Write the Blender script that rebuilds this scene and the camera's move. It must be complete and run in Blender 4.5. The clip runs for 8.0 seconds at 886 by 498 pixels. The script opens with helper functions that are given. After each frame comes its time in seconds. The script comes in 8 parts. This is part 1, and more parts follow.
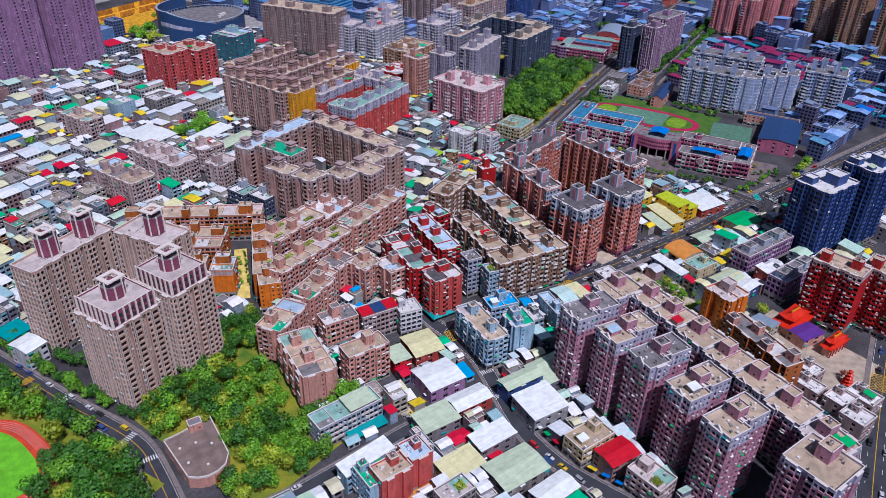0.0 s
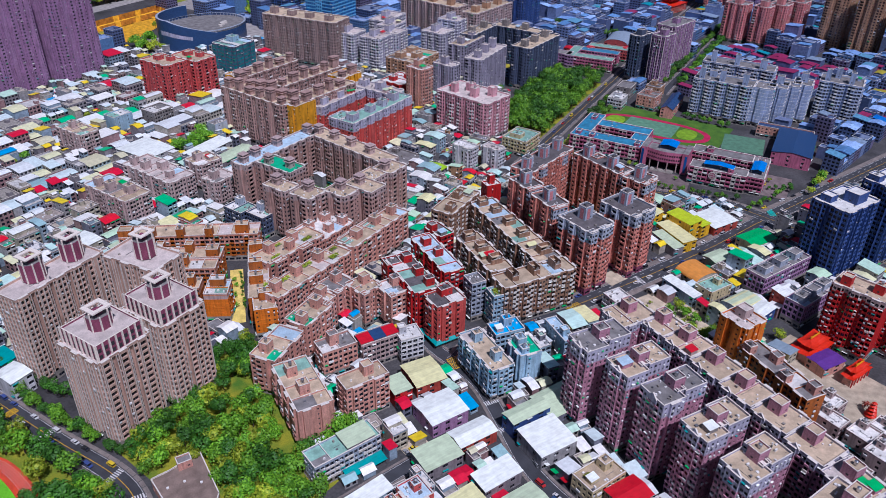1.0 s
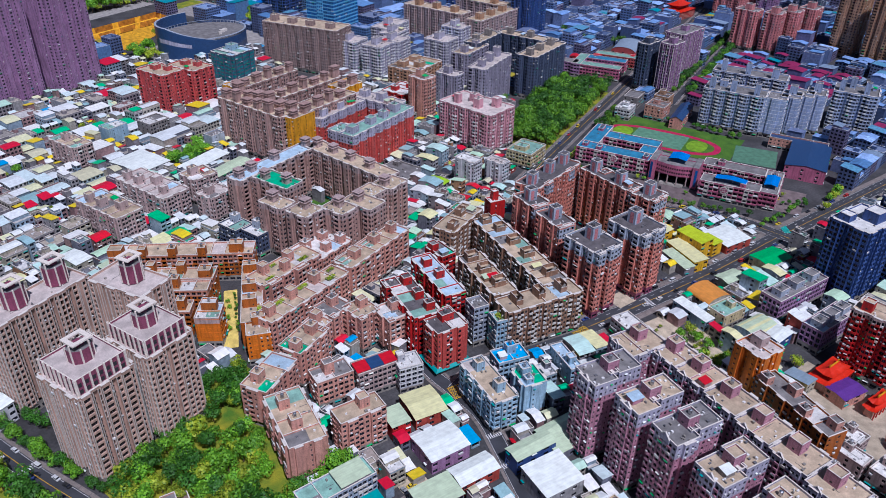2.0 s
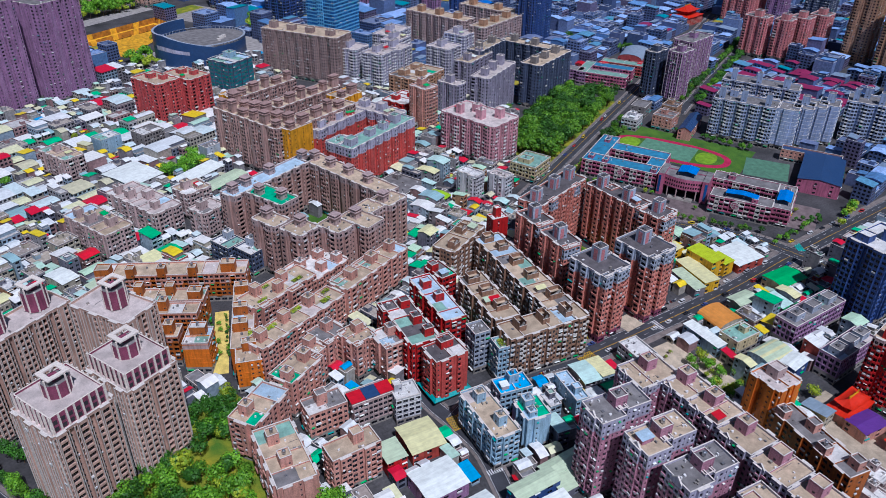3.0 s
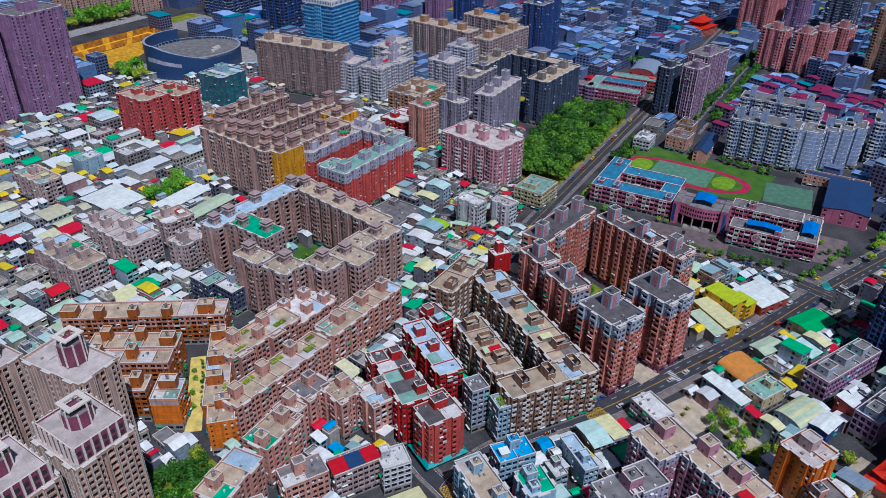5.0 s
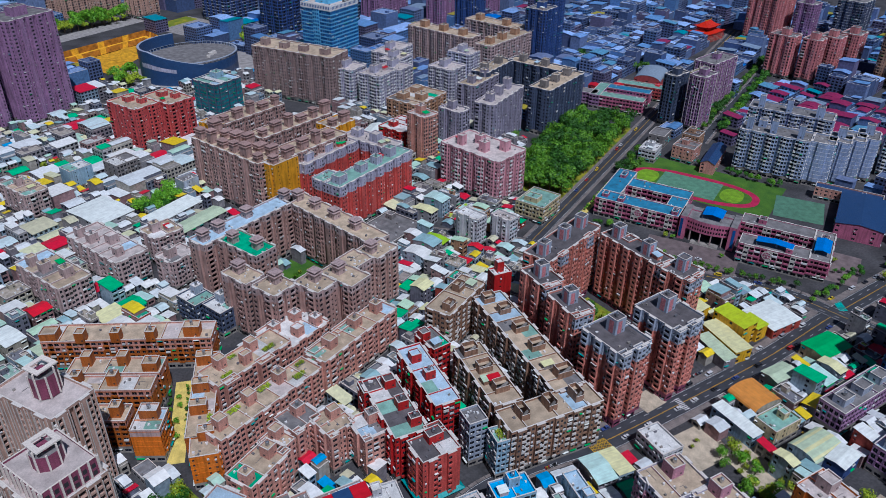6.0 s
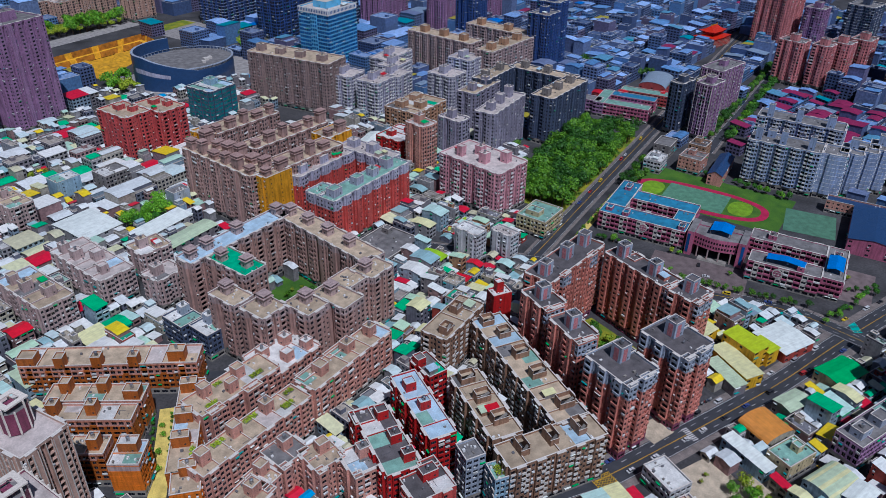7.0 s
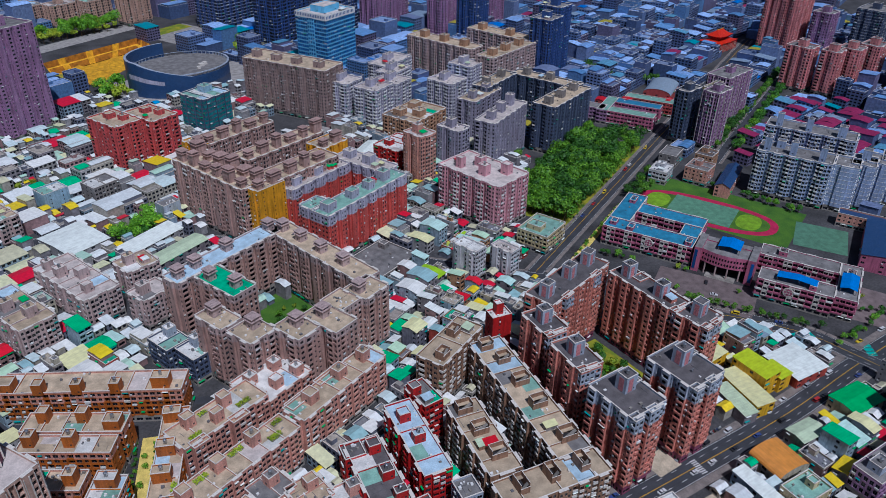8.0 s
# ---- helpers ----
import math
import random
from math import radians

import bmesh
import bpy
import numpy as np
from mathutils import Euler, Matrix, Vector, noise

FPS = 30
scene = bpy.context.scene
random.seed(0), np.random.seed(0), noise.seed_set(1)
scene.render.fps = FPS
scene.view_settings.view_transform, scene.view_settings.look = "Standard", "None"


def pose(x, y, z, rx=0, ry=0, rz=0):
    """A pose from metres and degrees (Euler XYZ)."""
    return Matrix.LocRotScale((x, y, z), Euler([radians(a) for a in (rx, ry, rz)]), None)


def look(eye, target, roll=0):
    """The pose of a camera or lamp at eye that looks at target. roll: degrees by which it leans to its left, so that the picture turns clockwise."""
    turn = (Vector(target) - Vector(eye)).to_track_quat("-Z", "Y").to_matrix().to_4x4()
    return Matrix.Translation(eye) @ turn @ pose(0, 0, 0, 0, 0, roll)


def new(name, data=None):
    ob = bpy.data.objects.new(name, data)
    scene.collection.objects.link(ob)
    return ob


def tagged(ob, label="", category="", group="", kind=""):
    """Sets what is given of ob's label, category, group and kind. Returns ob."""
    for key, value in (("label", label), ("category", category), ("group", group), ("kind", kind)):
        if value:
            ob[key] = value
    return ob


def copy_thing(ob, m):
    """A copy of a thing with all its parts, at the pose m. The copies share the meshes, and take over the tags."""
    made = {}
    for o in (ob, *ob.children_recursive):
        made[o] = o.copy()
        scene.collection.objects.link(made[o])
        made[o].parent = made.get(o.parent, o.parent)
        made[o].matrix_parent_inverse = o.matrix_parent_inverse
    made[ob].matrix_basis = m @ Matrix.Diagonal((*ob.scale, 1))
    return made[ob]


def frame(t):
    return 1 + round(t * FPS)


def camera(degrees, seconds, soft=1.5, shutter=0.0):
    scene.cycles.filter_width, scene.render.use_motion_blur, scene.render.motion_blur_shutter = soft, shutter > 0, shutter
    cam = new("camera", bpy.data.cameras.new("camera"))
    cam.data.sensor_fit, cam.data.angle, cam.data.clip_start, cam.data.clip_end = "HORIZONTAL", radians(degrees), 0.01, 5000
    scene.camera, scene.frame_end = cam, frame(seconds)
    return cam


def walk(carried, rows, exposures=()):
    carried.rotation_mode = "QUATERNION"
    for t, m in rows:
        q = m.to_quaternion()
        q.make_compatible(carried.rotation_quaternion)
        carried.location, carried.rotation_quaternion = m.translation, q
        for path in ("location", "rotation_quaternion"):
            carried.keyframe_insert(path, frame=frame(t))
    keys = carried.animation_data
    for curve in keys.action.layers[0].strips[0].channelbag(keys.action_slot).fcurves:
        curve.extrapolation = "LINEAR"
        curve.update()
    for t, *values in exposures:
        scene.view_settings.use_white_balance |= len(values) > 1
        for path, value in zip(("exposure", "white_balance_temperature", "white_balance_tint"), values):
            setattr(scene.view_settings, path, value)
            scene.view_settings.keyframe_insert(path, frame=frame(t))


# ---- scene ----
from mathutils.geometry import tessellate_polygon

cam = camera(61.32, 8.0, soft=0.9)
# seconds, x, y, height, yaw, pitch, lean
PATH = [
    (0, -4.42, -7.00, 255.87, -32.655, -31.757, 1.471),
    (0.5, 1.69, 0.89, 256.18, -32.347, -31.645, 1.285),
    (1, 7.89, 8.88, 256.37, -32.066, -31.544, 1.141),
    (1.5, 14.17, 16.95, 256.46, -31.812, -31.454, 1.036),
    (3, 33.31, 41.48, 256.29, -31.181, -31.244, 0.904),
    (3.5, 39.75, 49.72, 256.13, -31.008, -31.193, 0.906),
    (4, 46.20, 57.97, 255.95, -30.850, -31.150, 0.922),
    (4.5, 52.64, 66.21, 255.75, -30.705, -31.115, 0.949),
    (6, 71.77, 90.73, 255.22, -30.325, -31.051, 1.045),
    (6.5, 78.04, 98.79, 255.11, -30.209, -31.042, 1.067),
    (7, 84.23, 106.77, 255.07, -30.096, -31.038, 1.075),
    (7.5, 90.32, 114.65, 255.09, -29.982, -31.039, 1.066),
    (8, 96.32, 122.42, 255.20, -29.865, -31.044, 1.035),
]
walk(cam, [(t, pose(x, y, z, 0, 0, yaw) @ pose(0, 0, 0, 90 + pitch) @ pose(0, 0, 0, 0, 0, lean)) for t, x, y, z, yaw, pitch, lean in PATH],
     exposures=[(0, -0.72, 5350, 26), (3, -0.76, 5250, 18), (8, -1.08, 5200, 14)])

# ---- light ----
SUN_AZ, SUN_EL = radians(188.0), radians(58.0)      # azimuth clockwise from +y
sun = new("sun", bpy.data.lights.new("sun", "SUN"))
sun.data.energy, sun.data.angle, sun.data.color = 5.6, radians(0.8), (1.0, 0.94, 0.85)
toward = Vector((math.sin(SUN_AZ) * math.cos(SUN_EL), math.cos(SUN_AZ) * math.cos(SUN_EL), math.sin(SUN_EL)))
sun.matrix_world = look(toward * 600, (0, 0, 0))
world = bpy.data.worlds.new("world")
scene.world = world
world.use_nodes = True
sky = world.node_tree.nodes.new("ShaderNodeTexSky")
sky.sky_type, sky.sun_disc, sky.sun_elevation, sky.sun_rotation = "NISHITA", False, SUN_EL, SUN_AZ
world.node_tree.links.new(sky.outputs[0], world.node_tree.nodes["Background"].inputs[0])
world.node_tree.nodes["Background"].inputs[1].default_value = 0.05

# ---- materials ----


class Nodes:
    """A small wrapper to wire a Principled material."""

    def __init__(self, name):
        self.mat = bpy.data.materials.new(name)
        self.mat.use_nodes = True
        self.tree = self.mat.node_tree
        self.bsdf = self.tree.nodes["Principled BSDF"]

    def add(self, kind, **values):
        node = self.tree.nodes.new(kind)
        for key, value in values.items():
            node.inputs[key].default_value = value
        return node

    def link(self, a, b):
        self.tree.links.new(a, b)

    def coords(self, scale=(1, 1, 1)):
        tc = self.add("ShaderNodeTexCoord")
        mp = self.add("ShaderNodeMapping")
        mp.inputs["Scale"].default_value = scale
        self.link(tc.outputs["Object"], mp.inputs["Vector"])
        return mp.outputs[0]

    def noise(self, scale, detail=3.0, stretch=(1, 1, 1)):
        n = self.add("ShaderNodeTexNoise", Scale=scale, Detail=detail)
        self.link(self.coords(stretch), n.inputs["Vector"])
        return n.outputs["Fac"]

    def span(self, fac, lo, hi, a=0.3, b=0.7):
        r = self.add("ShaderNodeMapRange")
        for key, value in zip(("From Min", "From Max", "To Min", "To Max"), (a, b, lo, hi)):
            r.inputs[key].default_value = value
        self.link(fac, r.inputs["Value"])
        return r.outputs[0]

    def mix(self, kind, fac, a, b):
        m = self.add("ShaderNodeMix")
        m.data_type, m.blend_type = "RGBA", kind
        for socket, value in ((m.inputs[0], fac), (m.inputs[6], a), (m.inputs[7], b)):
            if isinstance(value, (int, float)):
                socket.default_value = value
            elif isinstance(value, tuple):
                socket.default_value = (*value[:3], 1)
            else:
                self.link(value, socket)
        return m.outputs[2]

    def grey(self, value):
        c = self.add("ShaderNodeCombineColor")
        for n in range(3):
            self.link(value, c.inputs[n])
        return c.outputs[0]

    def times(self, color, value):
        return self.mix("MULTIPLY", 1.0, color, self.grey(value))

    def bump(self, height, strength=0.3, distance=0.05):
        b = self.add("ShaderNodeBump", Strength=strength, Distance=distance)
        self.link(height, b.inputs["Height"])
        self.link(b.outputs[0], self.bsdf.inputs["Normal"])

    def ramp(self, fac, stops, constant=True):
        r = self.add("ShaderNodeValToRGB")
        r.color_ramp.interpolation = "CONSTANT" if constant else "LINEAR"
        els = r.color_ramp.elements
        while len(els) < len(stops):
            els.new(1.0)
        for el, (p, c) in zip(els, stops):
            el.position, el.color = p, (*c, 1)
        self.link(fac, r.inputs["Fac"])
        return r.outputs[0]

    def done(self, color, rough=0.8, metal=0.0):
        if isinstance(color, tuple):
            self.bsdf.inputs["Base Color"].default_value = (*color, 1)
        else:
            self.link(color, self.bsdf.inputs["Base Color"])
        self.bsdf.inputs["Roughness"].default_value = rough
        self.bsdf.inputs["Metallic"].default_value = metal
        return self.mat


def tinted(n, base, amount=0.12):
    info = n.add("ShaderNodeObjectInfo")
    return n.times(base, n.span(info.outputs["Random"], 1 - amount, 1 + amount, 0, 1))


def rich(color, k=1.75):
    """The colour of clean tile, a little fuller than its mean."""
    mean = sum(color) / 3
    return tuple(max(0.006, mean + (c - mean) * k) for c in color)


def wall_mat(name, color, dirt=0.35, contrast=0.22):
    """Small ceramic tiles: tile-to-tile scatter, rain streaks below sills, broad grime."""
    n = Nodes(name)
    color = tuple(0.88 * c for c in rich(color))
    vor = n.add("ShaderNodeTexVoronoi", Scale=2.3)
    n.link(n.coords((1, 1, 2.2)), vor.inputs["Vector"])
    sep = n.add("ShaderNodeSeparateColor")
    n.link(vor.outputs["Color"], sep.inputs[0])
    c = n.times(color, n.span(sep.outputs[0], 1 - contrast, 1 + contrast, 0, 1))
    c = n.times(c, n.span(n.noise(0.16, 4), 0.82, 1.14))
    streak = n.noise(0.9, 3, (1, 1, 0.09))
    c = n.times(c, n.span(streak, 1 - dirt, 1.05, 0.3, 0.55))
    c = tinted(n, c, 0.06)
    n.bump(n.noise(9, 2), 0.25, 0.02)
    return n.done(c, 0.62)


def roof_mat(name, color, stain=0.35):
    """Waterproofed screed with ponding marks."""
    n = Nodes(name)
    color = tuple(0.94 * c for c in rich(color, 1.35))
    c = n.times(color, n.span(n.noise(0.22, 5), 1 - stain, 1.18, 0.32, 0.66))
    c = n.times(c, n.span(n.noise(1.7, 4), 0.86, 1.1))
    info = n.add("ShaderNodeObjectInfo")
    c = n.times(c, n.span(info.outputs["Random"], 0.85, 1.12, 0, 1))
    n.bump(n.noise(4, 3), 0.3, 0.03)
    return n.done(c, 0.9)


def sheet_mat(name, stops, rough=0.42, metal=0.0):
    """Corrugated sheet; the colour goes by the roof it lies on."""
    n = Nodes(name)
    info = n.add("ShaderNodeObjectInfo")
    c = n.ramp(info.outputs["Random"], [(p, rich(q, 1.4)) for p, q in stops]) if isinstance(stops, list) else rich(stops, 1.2)
    c = n.times(c, n.span(n.noise(0.35, 4), 0.90, 1.10, 0.3, 0.62))
    c = n.times(c, n.span(n.noise(1.2, 3, (0.12, 1, 1)), 0.90, 1.08))
    wave = n.add("ShaderNodeTexWave", Scale=1.1)
    wave.wave_type, wave.bands_direction = "BANDS", "X"
    n.link(n.coords(), wave.inputs["Vector"])
    n.bump(wave.outputs["Fac"], 0.5, 0.06)
    return n.done(c, rough, metal)


def plain_mat(name, color, rough=0.6, metal=0.0, vary=0.15, scale=1.5):
    n = Nodes(name)
    color = rich(color, 1.35)
    c = n.times(color, n.span(n.noise(scale, 3), 1 - vary, 1 + vary))
    c = tinted(n, c, 0.05)
    return n.done(c, rough, metal)


def glass_mat(name, color, rough=0.08, spread=0.6):
    n = Nodes(name)
    geo = n.add("ShaderNodeNewGeometry")
    info = n.add("ShaderNodeObjectInfo")
    add = n.add("ShaderNodeMath")
    add.operation = "ADD"
    n.link(geo.outputs["Random Per Island"], add.inputs[0])
    n.link(info.outputs["Random"], add.inputs[1])
    fr = n.add("ShaderNodeMath")
    fr.operation = "FRACT"
    n.link(add.outputs[0], fr.inputs[0])
    c = n.times(color, n.span(fr.outputs[0], 1 - spread, 1 + spread, 0, 1))
    n.bsdf.inputs["IOR"].default_value = 1.5
    n.bsdf.inputs["Specular IOR Level"].default_value = 0.3
    return n.done(c, rough)


def leaf_mat(name, a, b):
    n = Nodes(name)
    geo = n.add("ShaderNodeNewGeometry")
    info = n.add("ShaderNodeObjectInfo")
    c = n.mix("MIX", geo.outputs["Random Per Island"], a, b)
    c = n.times(c, n.span(info.outputs["Random"], 0.72, 1.3, 0, 1))
    n.bsdf.inputs["Subsurface Weight"].default_value = 0.0
    return n.done(c, 0.6)


GLASS = glass_mat("window_glass", (0.012, 0.014, 0.022), 0.22)
GLASS_BLUE = glass_mat("blue_glass", (0.015, 0.09, 0.30), 0.15, 0.4)
GLASS_TEAL = glass_mat("teal_glass", (0.02, 0.22, 0.24), 0.15, 0.3)
ALU = plain_mat("window_aluminium", (0.15, 0.15, 0.16), 0.5)
UNIT = plain_mat("weathered_metal_box", (0.62, 0.62, 0.62), 0.6, vary=0.4, scale=0.6)
WHITE = plain_mat("white_paint", (0.78, 0.77, 0.76), 0.55)
OFFWHITE = plain_mat("aged_white_paint", (0.60, 0.565, 0.53), 0.7, vary=0.2)
DARK = plain_mat("dark_opening_and_soffit", (0.03, 0.03, 0.035), 0.8)
STEEL = plain_mat("stainless_tank", (0.62, 0.63, 0.65), 0.28, 0.9)
CONCRETE = roof_mat("weathered_concrete", (0.30, 0.28, 0.26))
ROOF_TAN = roof_mat("tan_roof_screed", (0.52, 0.43, 0.335), 0.28)
ROOF_GREY = roof_mat("grey_roof_screed", (0.24, 0.23, 0.23))
ROOF_PALE = roof_mat("pale_roof_screed", (0.60, 0.54, 0.515), 0.22)
ROOF_DARK = roof_mat("dark_roof_felt", (0.13, 0.12, 0.125))
ROOF_BLUE = roof_mat("blue_white_roof_coating", (0.52, 0.64, 0.74), 0.2)
ROOF_CYAN = roof_mat("bright_blue_roof_coating", (0.06, 0.42, 0.75), 0.2)
ROOF_GREEN = roof_mat("green_roof_coating", (0.02, 0.42, 0.24), 0.25)
ROOF_WHITE = roof_mat("white_roof_coating", (0.74, 0.73, 0.71), 0.2)
ROOF_TEAL = roof_mat("faded_teal_roof_coating", (0.30, 0.46, 0.40), 0.3)
COPING = plain_mat("parapet_coping", (0.70, 0.66, 0.62), 0.7)
BEIGE = wall_mat("pink_beige_stone_tile", (0.52, 0.405, 0.36), 0.25, contrast=0.12)
MAUVE = wall_mat("mauve_stone_tile", (0.22, 0.10, 0.135))
PINKT = wall_mat("rose_tile", (0.46, 0.30, 0.35), contrast=0.3)
LILAC = wall_mat("pale_lilac_tile", (0.50, 0.49, 0.56), contrast=0.15)
BRICK = wall_mat("orange_brick_tile", (0.57, 0.32, 0.285), contrast=0.3)
BLUEGREY = wall_mat("blue_grey_tile", (0.45, 0.48, 0.54), contrast=0.15)
RINGT = wall_mat("rosy_taupe_tile", (0.45, 0.34, 0.315), contrast=0.12)
OCHRE = wall_mat("ochre_tile", (0.62, 0.37, 0.10), contrast=0.12)
MAUVETAN = wall_mat("mauve_tan_tile", (0.44, 0.34, 0.32), contrast=0.15)
CORAL = wall_mat("coral_tile", (0.63, 0.36, 0.36), contrast=0.15)
CRIMSON = wall_mat("crimson_tile", (0.46, 0.17, 0.17), contrast=0.15)
GREYLILAC = wall_mat("grey_lilac_tile", (0.37, 0.355, 0.41), contrast=0.15)
AZURE = wall_mat("azure_panel", (0.34, 0.56, 0.74), 0.15, 0.08)
BROWN = wall_mat("brown_grey_tile", (0.29, 0.205, 0.165))
RED = wall_mat("red_tile", (0.38, 0.085, 0.085))
ROSEBRICK = wall_mat("rose_brick_tile", (0.38, 0.145, 0.145))
TAUPE = wall_mat("taupe_tile", (0.34, 0.28, 0.27))
# White tile with the blue of distance haze mixed into its colour.
ICE = wall_mat("hazed_white_tile", (0.43, 0.48, 0.60), contrast=0.1)
SCHOOLPINK = wall_mat("magenta_pink_tile", (0.44, 0.22, 0.28), contrast=0.12)
ORANGERED = wall_mat("vermilion_tile", (0.47, 0.17, 0.16))
TERRA = wall_mat("terracotta_tile", (0.36, 0.16, 0.095))
ORANGE = wall_mat("orange_tile", (0.56, 0.235, 0.06), contrast=0.12)
SALMON = wall_mat("salmon_tile", (0.56, 0.37, 0.33))
TAN = wall_mat("tan_tile", (0.42, 0.30, 0.235))
GREYT = wall_mat("grey_tile", (0.27, 0.255, 0.25))
PALE = wall_mat("pale_pink_grey_tile", (0.50, 0.42, 0.41), contrast=0.12)
PALEBLUE = wall_mat("pale_blue_tile", (0.42, 0.52, 0.60), contrast=0.15)
CREAM = wall_mat("cream_tile", (0.60, 0.53, 0.40), contrast=0.12)
PINK = wall_mat("pink_tile", (0.62, 0.42, 0.45), contrast=0.12)
WHITET = wall_mat("white_tile", (0.62, 0.62, 0.64), contrast=0.1)
YELLOW = wall_mat("ochre_yellow_render", (0.62, 0.42, 0.03), contrast=0.1)
NAVY = wall_mat("navy_tile", (0.09, 0.12, 0.24), contrast=0.2)
PURPLE = wall_mat("plum_tile", (0.37, 0.27, 0.37))
SLATE = wall_mat("slate_tile", (0.105, 0.12, 0.165))
TEALM = sheet_mat("teal_sheet", (0.03, 0.30, 0.30))
BLUES = sheet_mat("blue_sheet", (0.03, 0.22, 0.62))
REDS = sheet_mat("red_sheet", (0.52, 0.03, 0.05))
NAVYS = sheet_mat("navy_sheet", (0.035, 0.07, 0.16))
ORANGES = sheet_mat("orange_sheet", (0.66, 0.30, 0.10))
LIMES = sheet_mat("lime_sheet", (0.50, 0.60, 0.02))
GREENS = sheet_mat("green_sheet", (0.02, 0.40, 0.13))
PALEG = sheet_mat("pale_green_sheet", (0.55, 0.64, 0.47))
CREAMS = sheet_mat("pale_yellow_sheet", (0.72, 0.70, 0.42))
WHITES = sheet_mat("white_sheet", (0.84, 0.88, 0.84))
YELLOWS = sheet_mat("yellow_sheet", (0.78, 0.60, 0.03))
VIOLETS = sheet_mat("violet_sheet", (0.13, 0.06, 0.26))
SCHOOLBLUE = sheet_mat("school_blue_sheet", (0.07, 0.22, 0.36))
SHEETS = sheet_mat("mixed_sheet", [(0.0, (0.84, 0.86, 0.84)), (0.28, (0.60, 0.76, 0.72)), (0.38, (0.78, 0.76, 0.50)), (0.48, (0.38, 0.52, 0.55)), (0.55, (0.58, 0.74, 0.58)),
                                  (0.69, (0.84, 0.84, 0.82)), (0.80, (0.04, 0.42, 0.20)), (0.85, (0.30, 0.36, 0.42)), (0.89, (0.58, 0.05, 0.09)), (0.92, (0.74, 0.60, 0.04)), (0.955, (0.08, 0.34, 0.58)), (0.98, (0.36, 0.55, 0.06))])
HOUSEWALL = None
n = Nodes("mixed_house_render")
info = n.add("ShaderNodeObjectInfo")
c = n.ramp(info.outputs["Random"], [(0.0, (0.36, 0.35, 0.36)), (0.2, (0.25, 0.22, 0.24)), (0.36, (0.46, 0.42, 0.33)), (0.52, (0.34, 0.20, 0.19)), (0.64, (0.32, 0.42, 0.50)), (0.78, (0.17, 0.17, 0.22)), (0.88, (0.42, 0.23, 0.12)), (0.94, (0.42, 0.06, 0.04))])
c = n.times(c, n.span(n.noise(0.4, 4), 0.7, 1.15))
c = n.times(c, n.span(n.noise(0.9, 3, (1, 1, 0.1)), 0.65, 1.05, 0.3, 0.55))
HOUSEWALL = n.done(c, 0.75)
n = Nodes("mixed_flat_roof")
info = n.add("ShaderNodeObjectInfo")
c = n.ramp(info.outputs["Random"], [(0.0, (0.36, 0.31, 0.28)), (0.25, (0.46, 0.40, 0.33)), (0.45, (0.20, 0.20, 0.23)), (0.58, (0.70, 0.69, 0.68)), (0.80, (0.34, 0.50, 0.42)), (0.90, (0.03, 0.40, 0.24)), (0.96, (0.48, 0.56, 0.08))])
c = n.times(c, n.span(n.noise(0.5, 5), 0.65, 1.15))
HOUSEROOF = n.done(c, 0.9)
n = Nodes("asphalt")
c = n.times((0.046, 0.048, 0.058), n.span(n.noise(0.12, 5), 0.75, 1.3))
c = n.times(c, n.span(n.noise(3.0, 3), 0.85, 1.15))
n.bump(n.noise(14, 2), 0.2, 0.02)
ASPHALT = n.done(c, 0.85)
n = Nodes("ground_paving")
c = n.times((0.058, 0.056, 0.060), n.span(n.noise(0.05, 6), 0.5, 1.5))
c = n.times(c, n.span(n.noise(0.7, 4), 0.7, 1.3))
GROUND = n.done(c, 0.9)
n = Nodes("sidewalk_paving")
br = n.add("ShaderNodeTexBrick", Scale=1.0)
br.inputs["Color1"].default_value, br.inputs["Color2"].default_value, br.inputs["Mortar"].default_value = (0.27, 0.22, 0.20, 1), (0.22, 0.19, 0.18, 1), (0.14, 0.13, 0.12, 1)
n.link(n.coords(), br.inputs["Vector"])
SIDEWALK = n.done(n.times(br.outputs["Color"], n.span(n.noise(0.3, 4), 0.7, 1.2)), 0.9)
n = Nodes("grass")
c = n.mix("MIX", n.span(n.noise(0.10, 5), 0, 1), (0.07, 0.17, 0.010), (0.36, 0.32, 0.012))
c = n.times(c, n.span(n.noise(2.5, 4), 0.7, 1.3))
n.bump(n.noise(6, 4), 0.5, 0.1)
GRASS = n.done(c, 0.95)
n = Nodes("school_field_grass")
c = n.mix("MIX", n.span(n.noise(0.08, 5), 0, 1), (0.035, 0.11, 0.010), (0.09, 0.20, 0.012))
FIELD = n.done(n.times(c, n.span(n.noise(2.5, 4), 0.75, 1.25)), 0.95)
TURF = roof_mat("bright_turf", (0.16, 0.42, 0.03), 0.2)
TURFEND = roof_mat("yellowish_turf", (0.20, 0.33, 0.03), 0.3)
CLAY = roof_mat("red_running_track", (0.50, 0.10, 0.07), 0.2)
PINKTRACK = roof_mat("magenta_running_track", (0.42, 0.06, 0.11), 0.2)
COURT = roof_mat("green_court", (0.13, 0.24, 0.17), 0.25)
SOIL = roof_mat("ochre_bare_soil", (0.72, 0.42, 0.03), 0.35)
SAND = roof_mat("pale_paved_yard", (0.52, 0.45, 0.36), 0.25)
OCHREYARD = roof_mat("yellow_paved_path", (0.70, 0.57, 0.24), 0.25)
YARD = roof_mat("pinkish_grey_yard_paving", (0.19, 0.155, 0.155), 0.3)
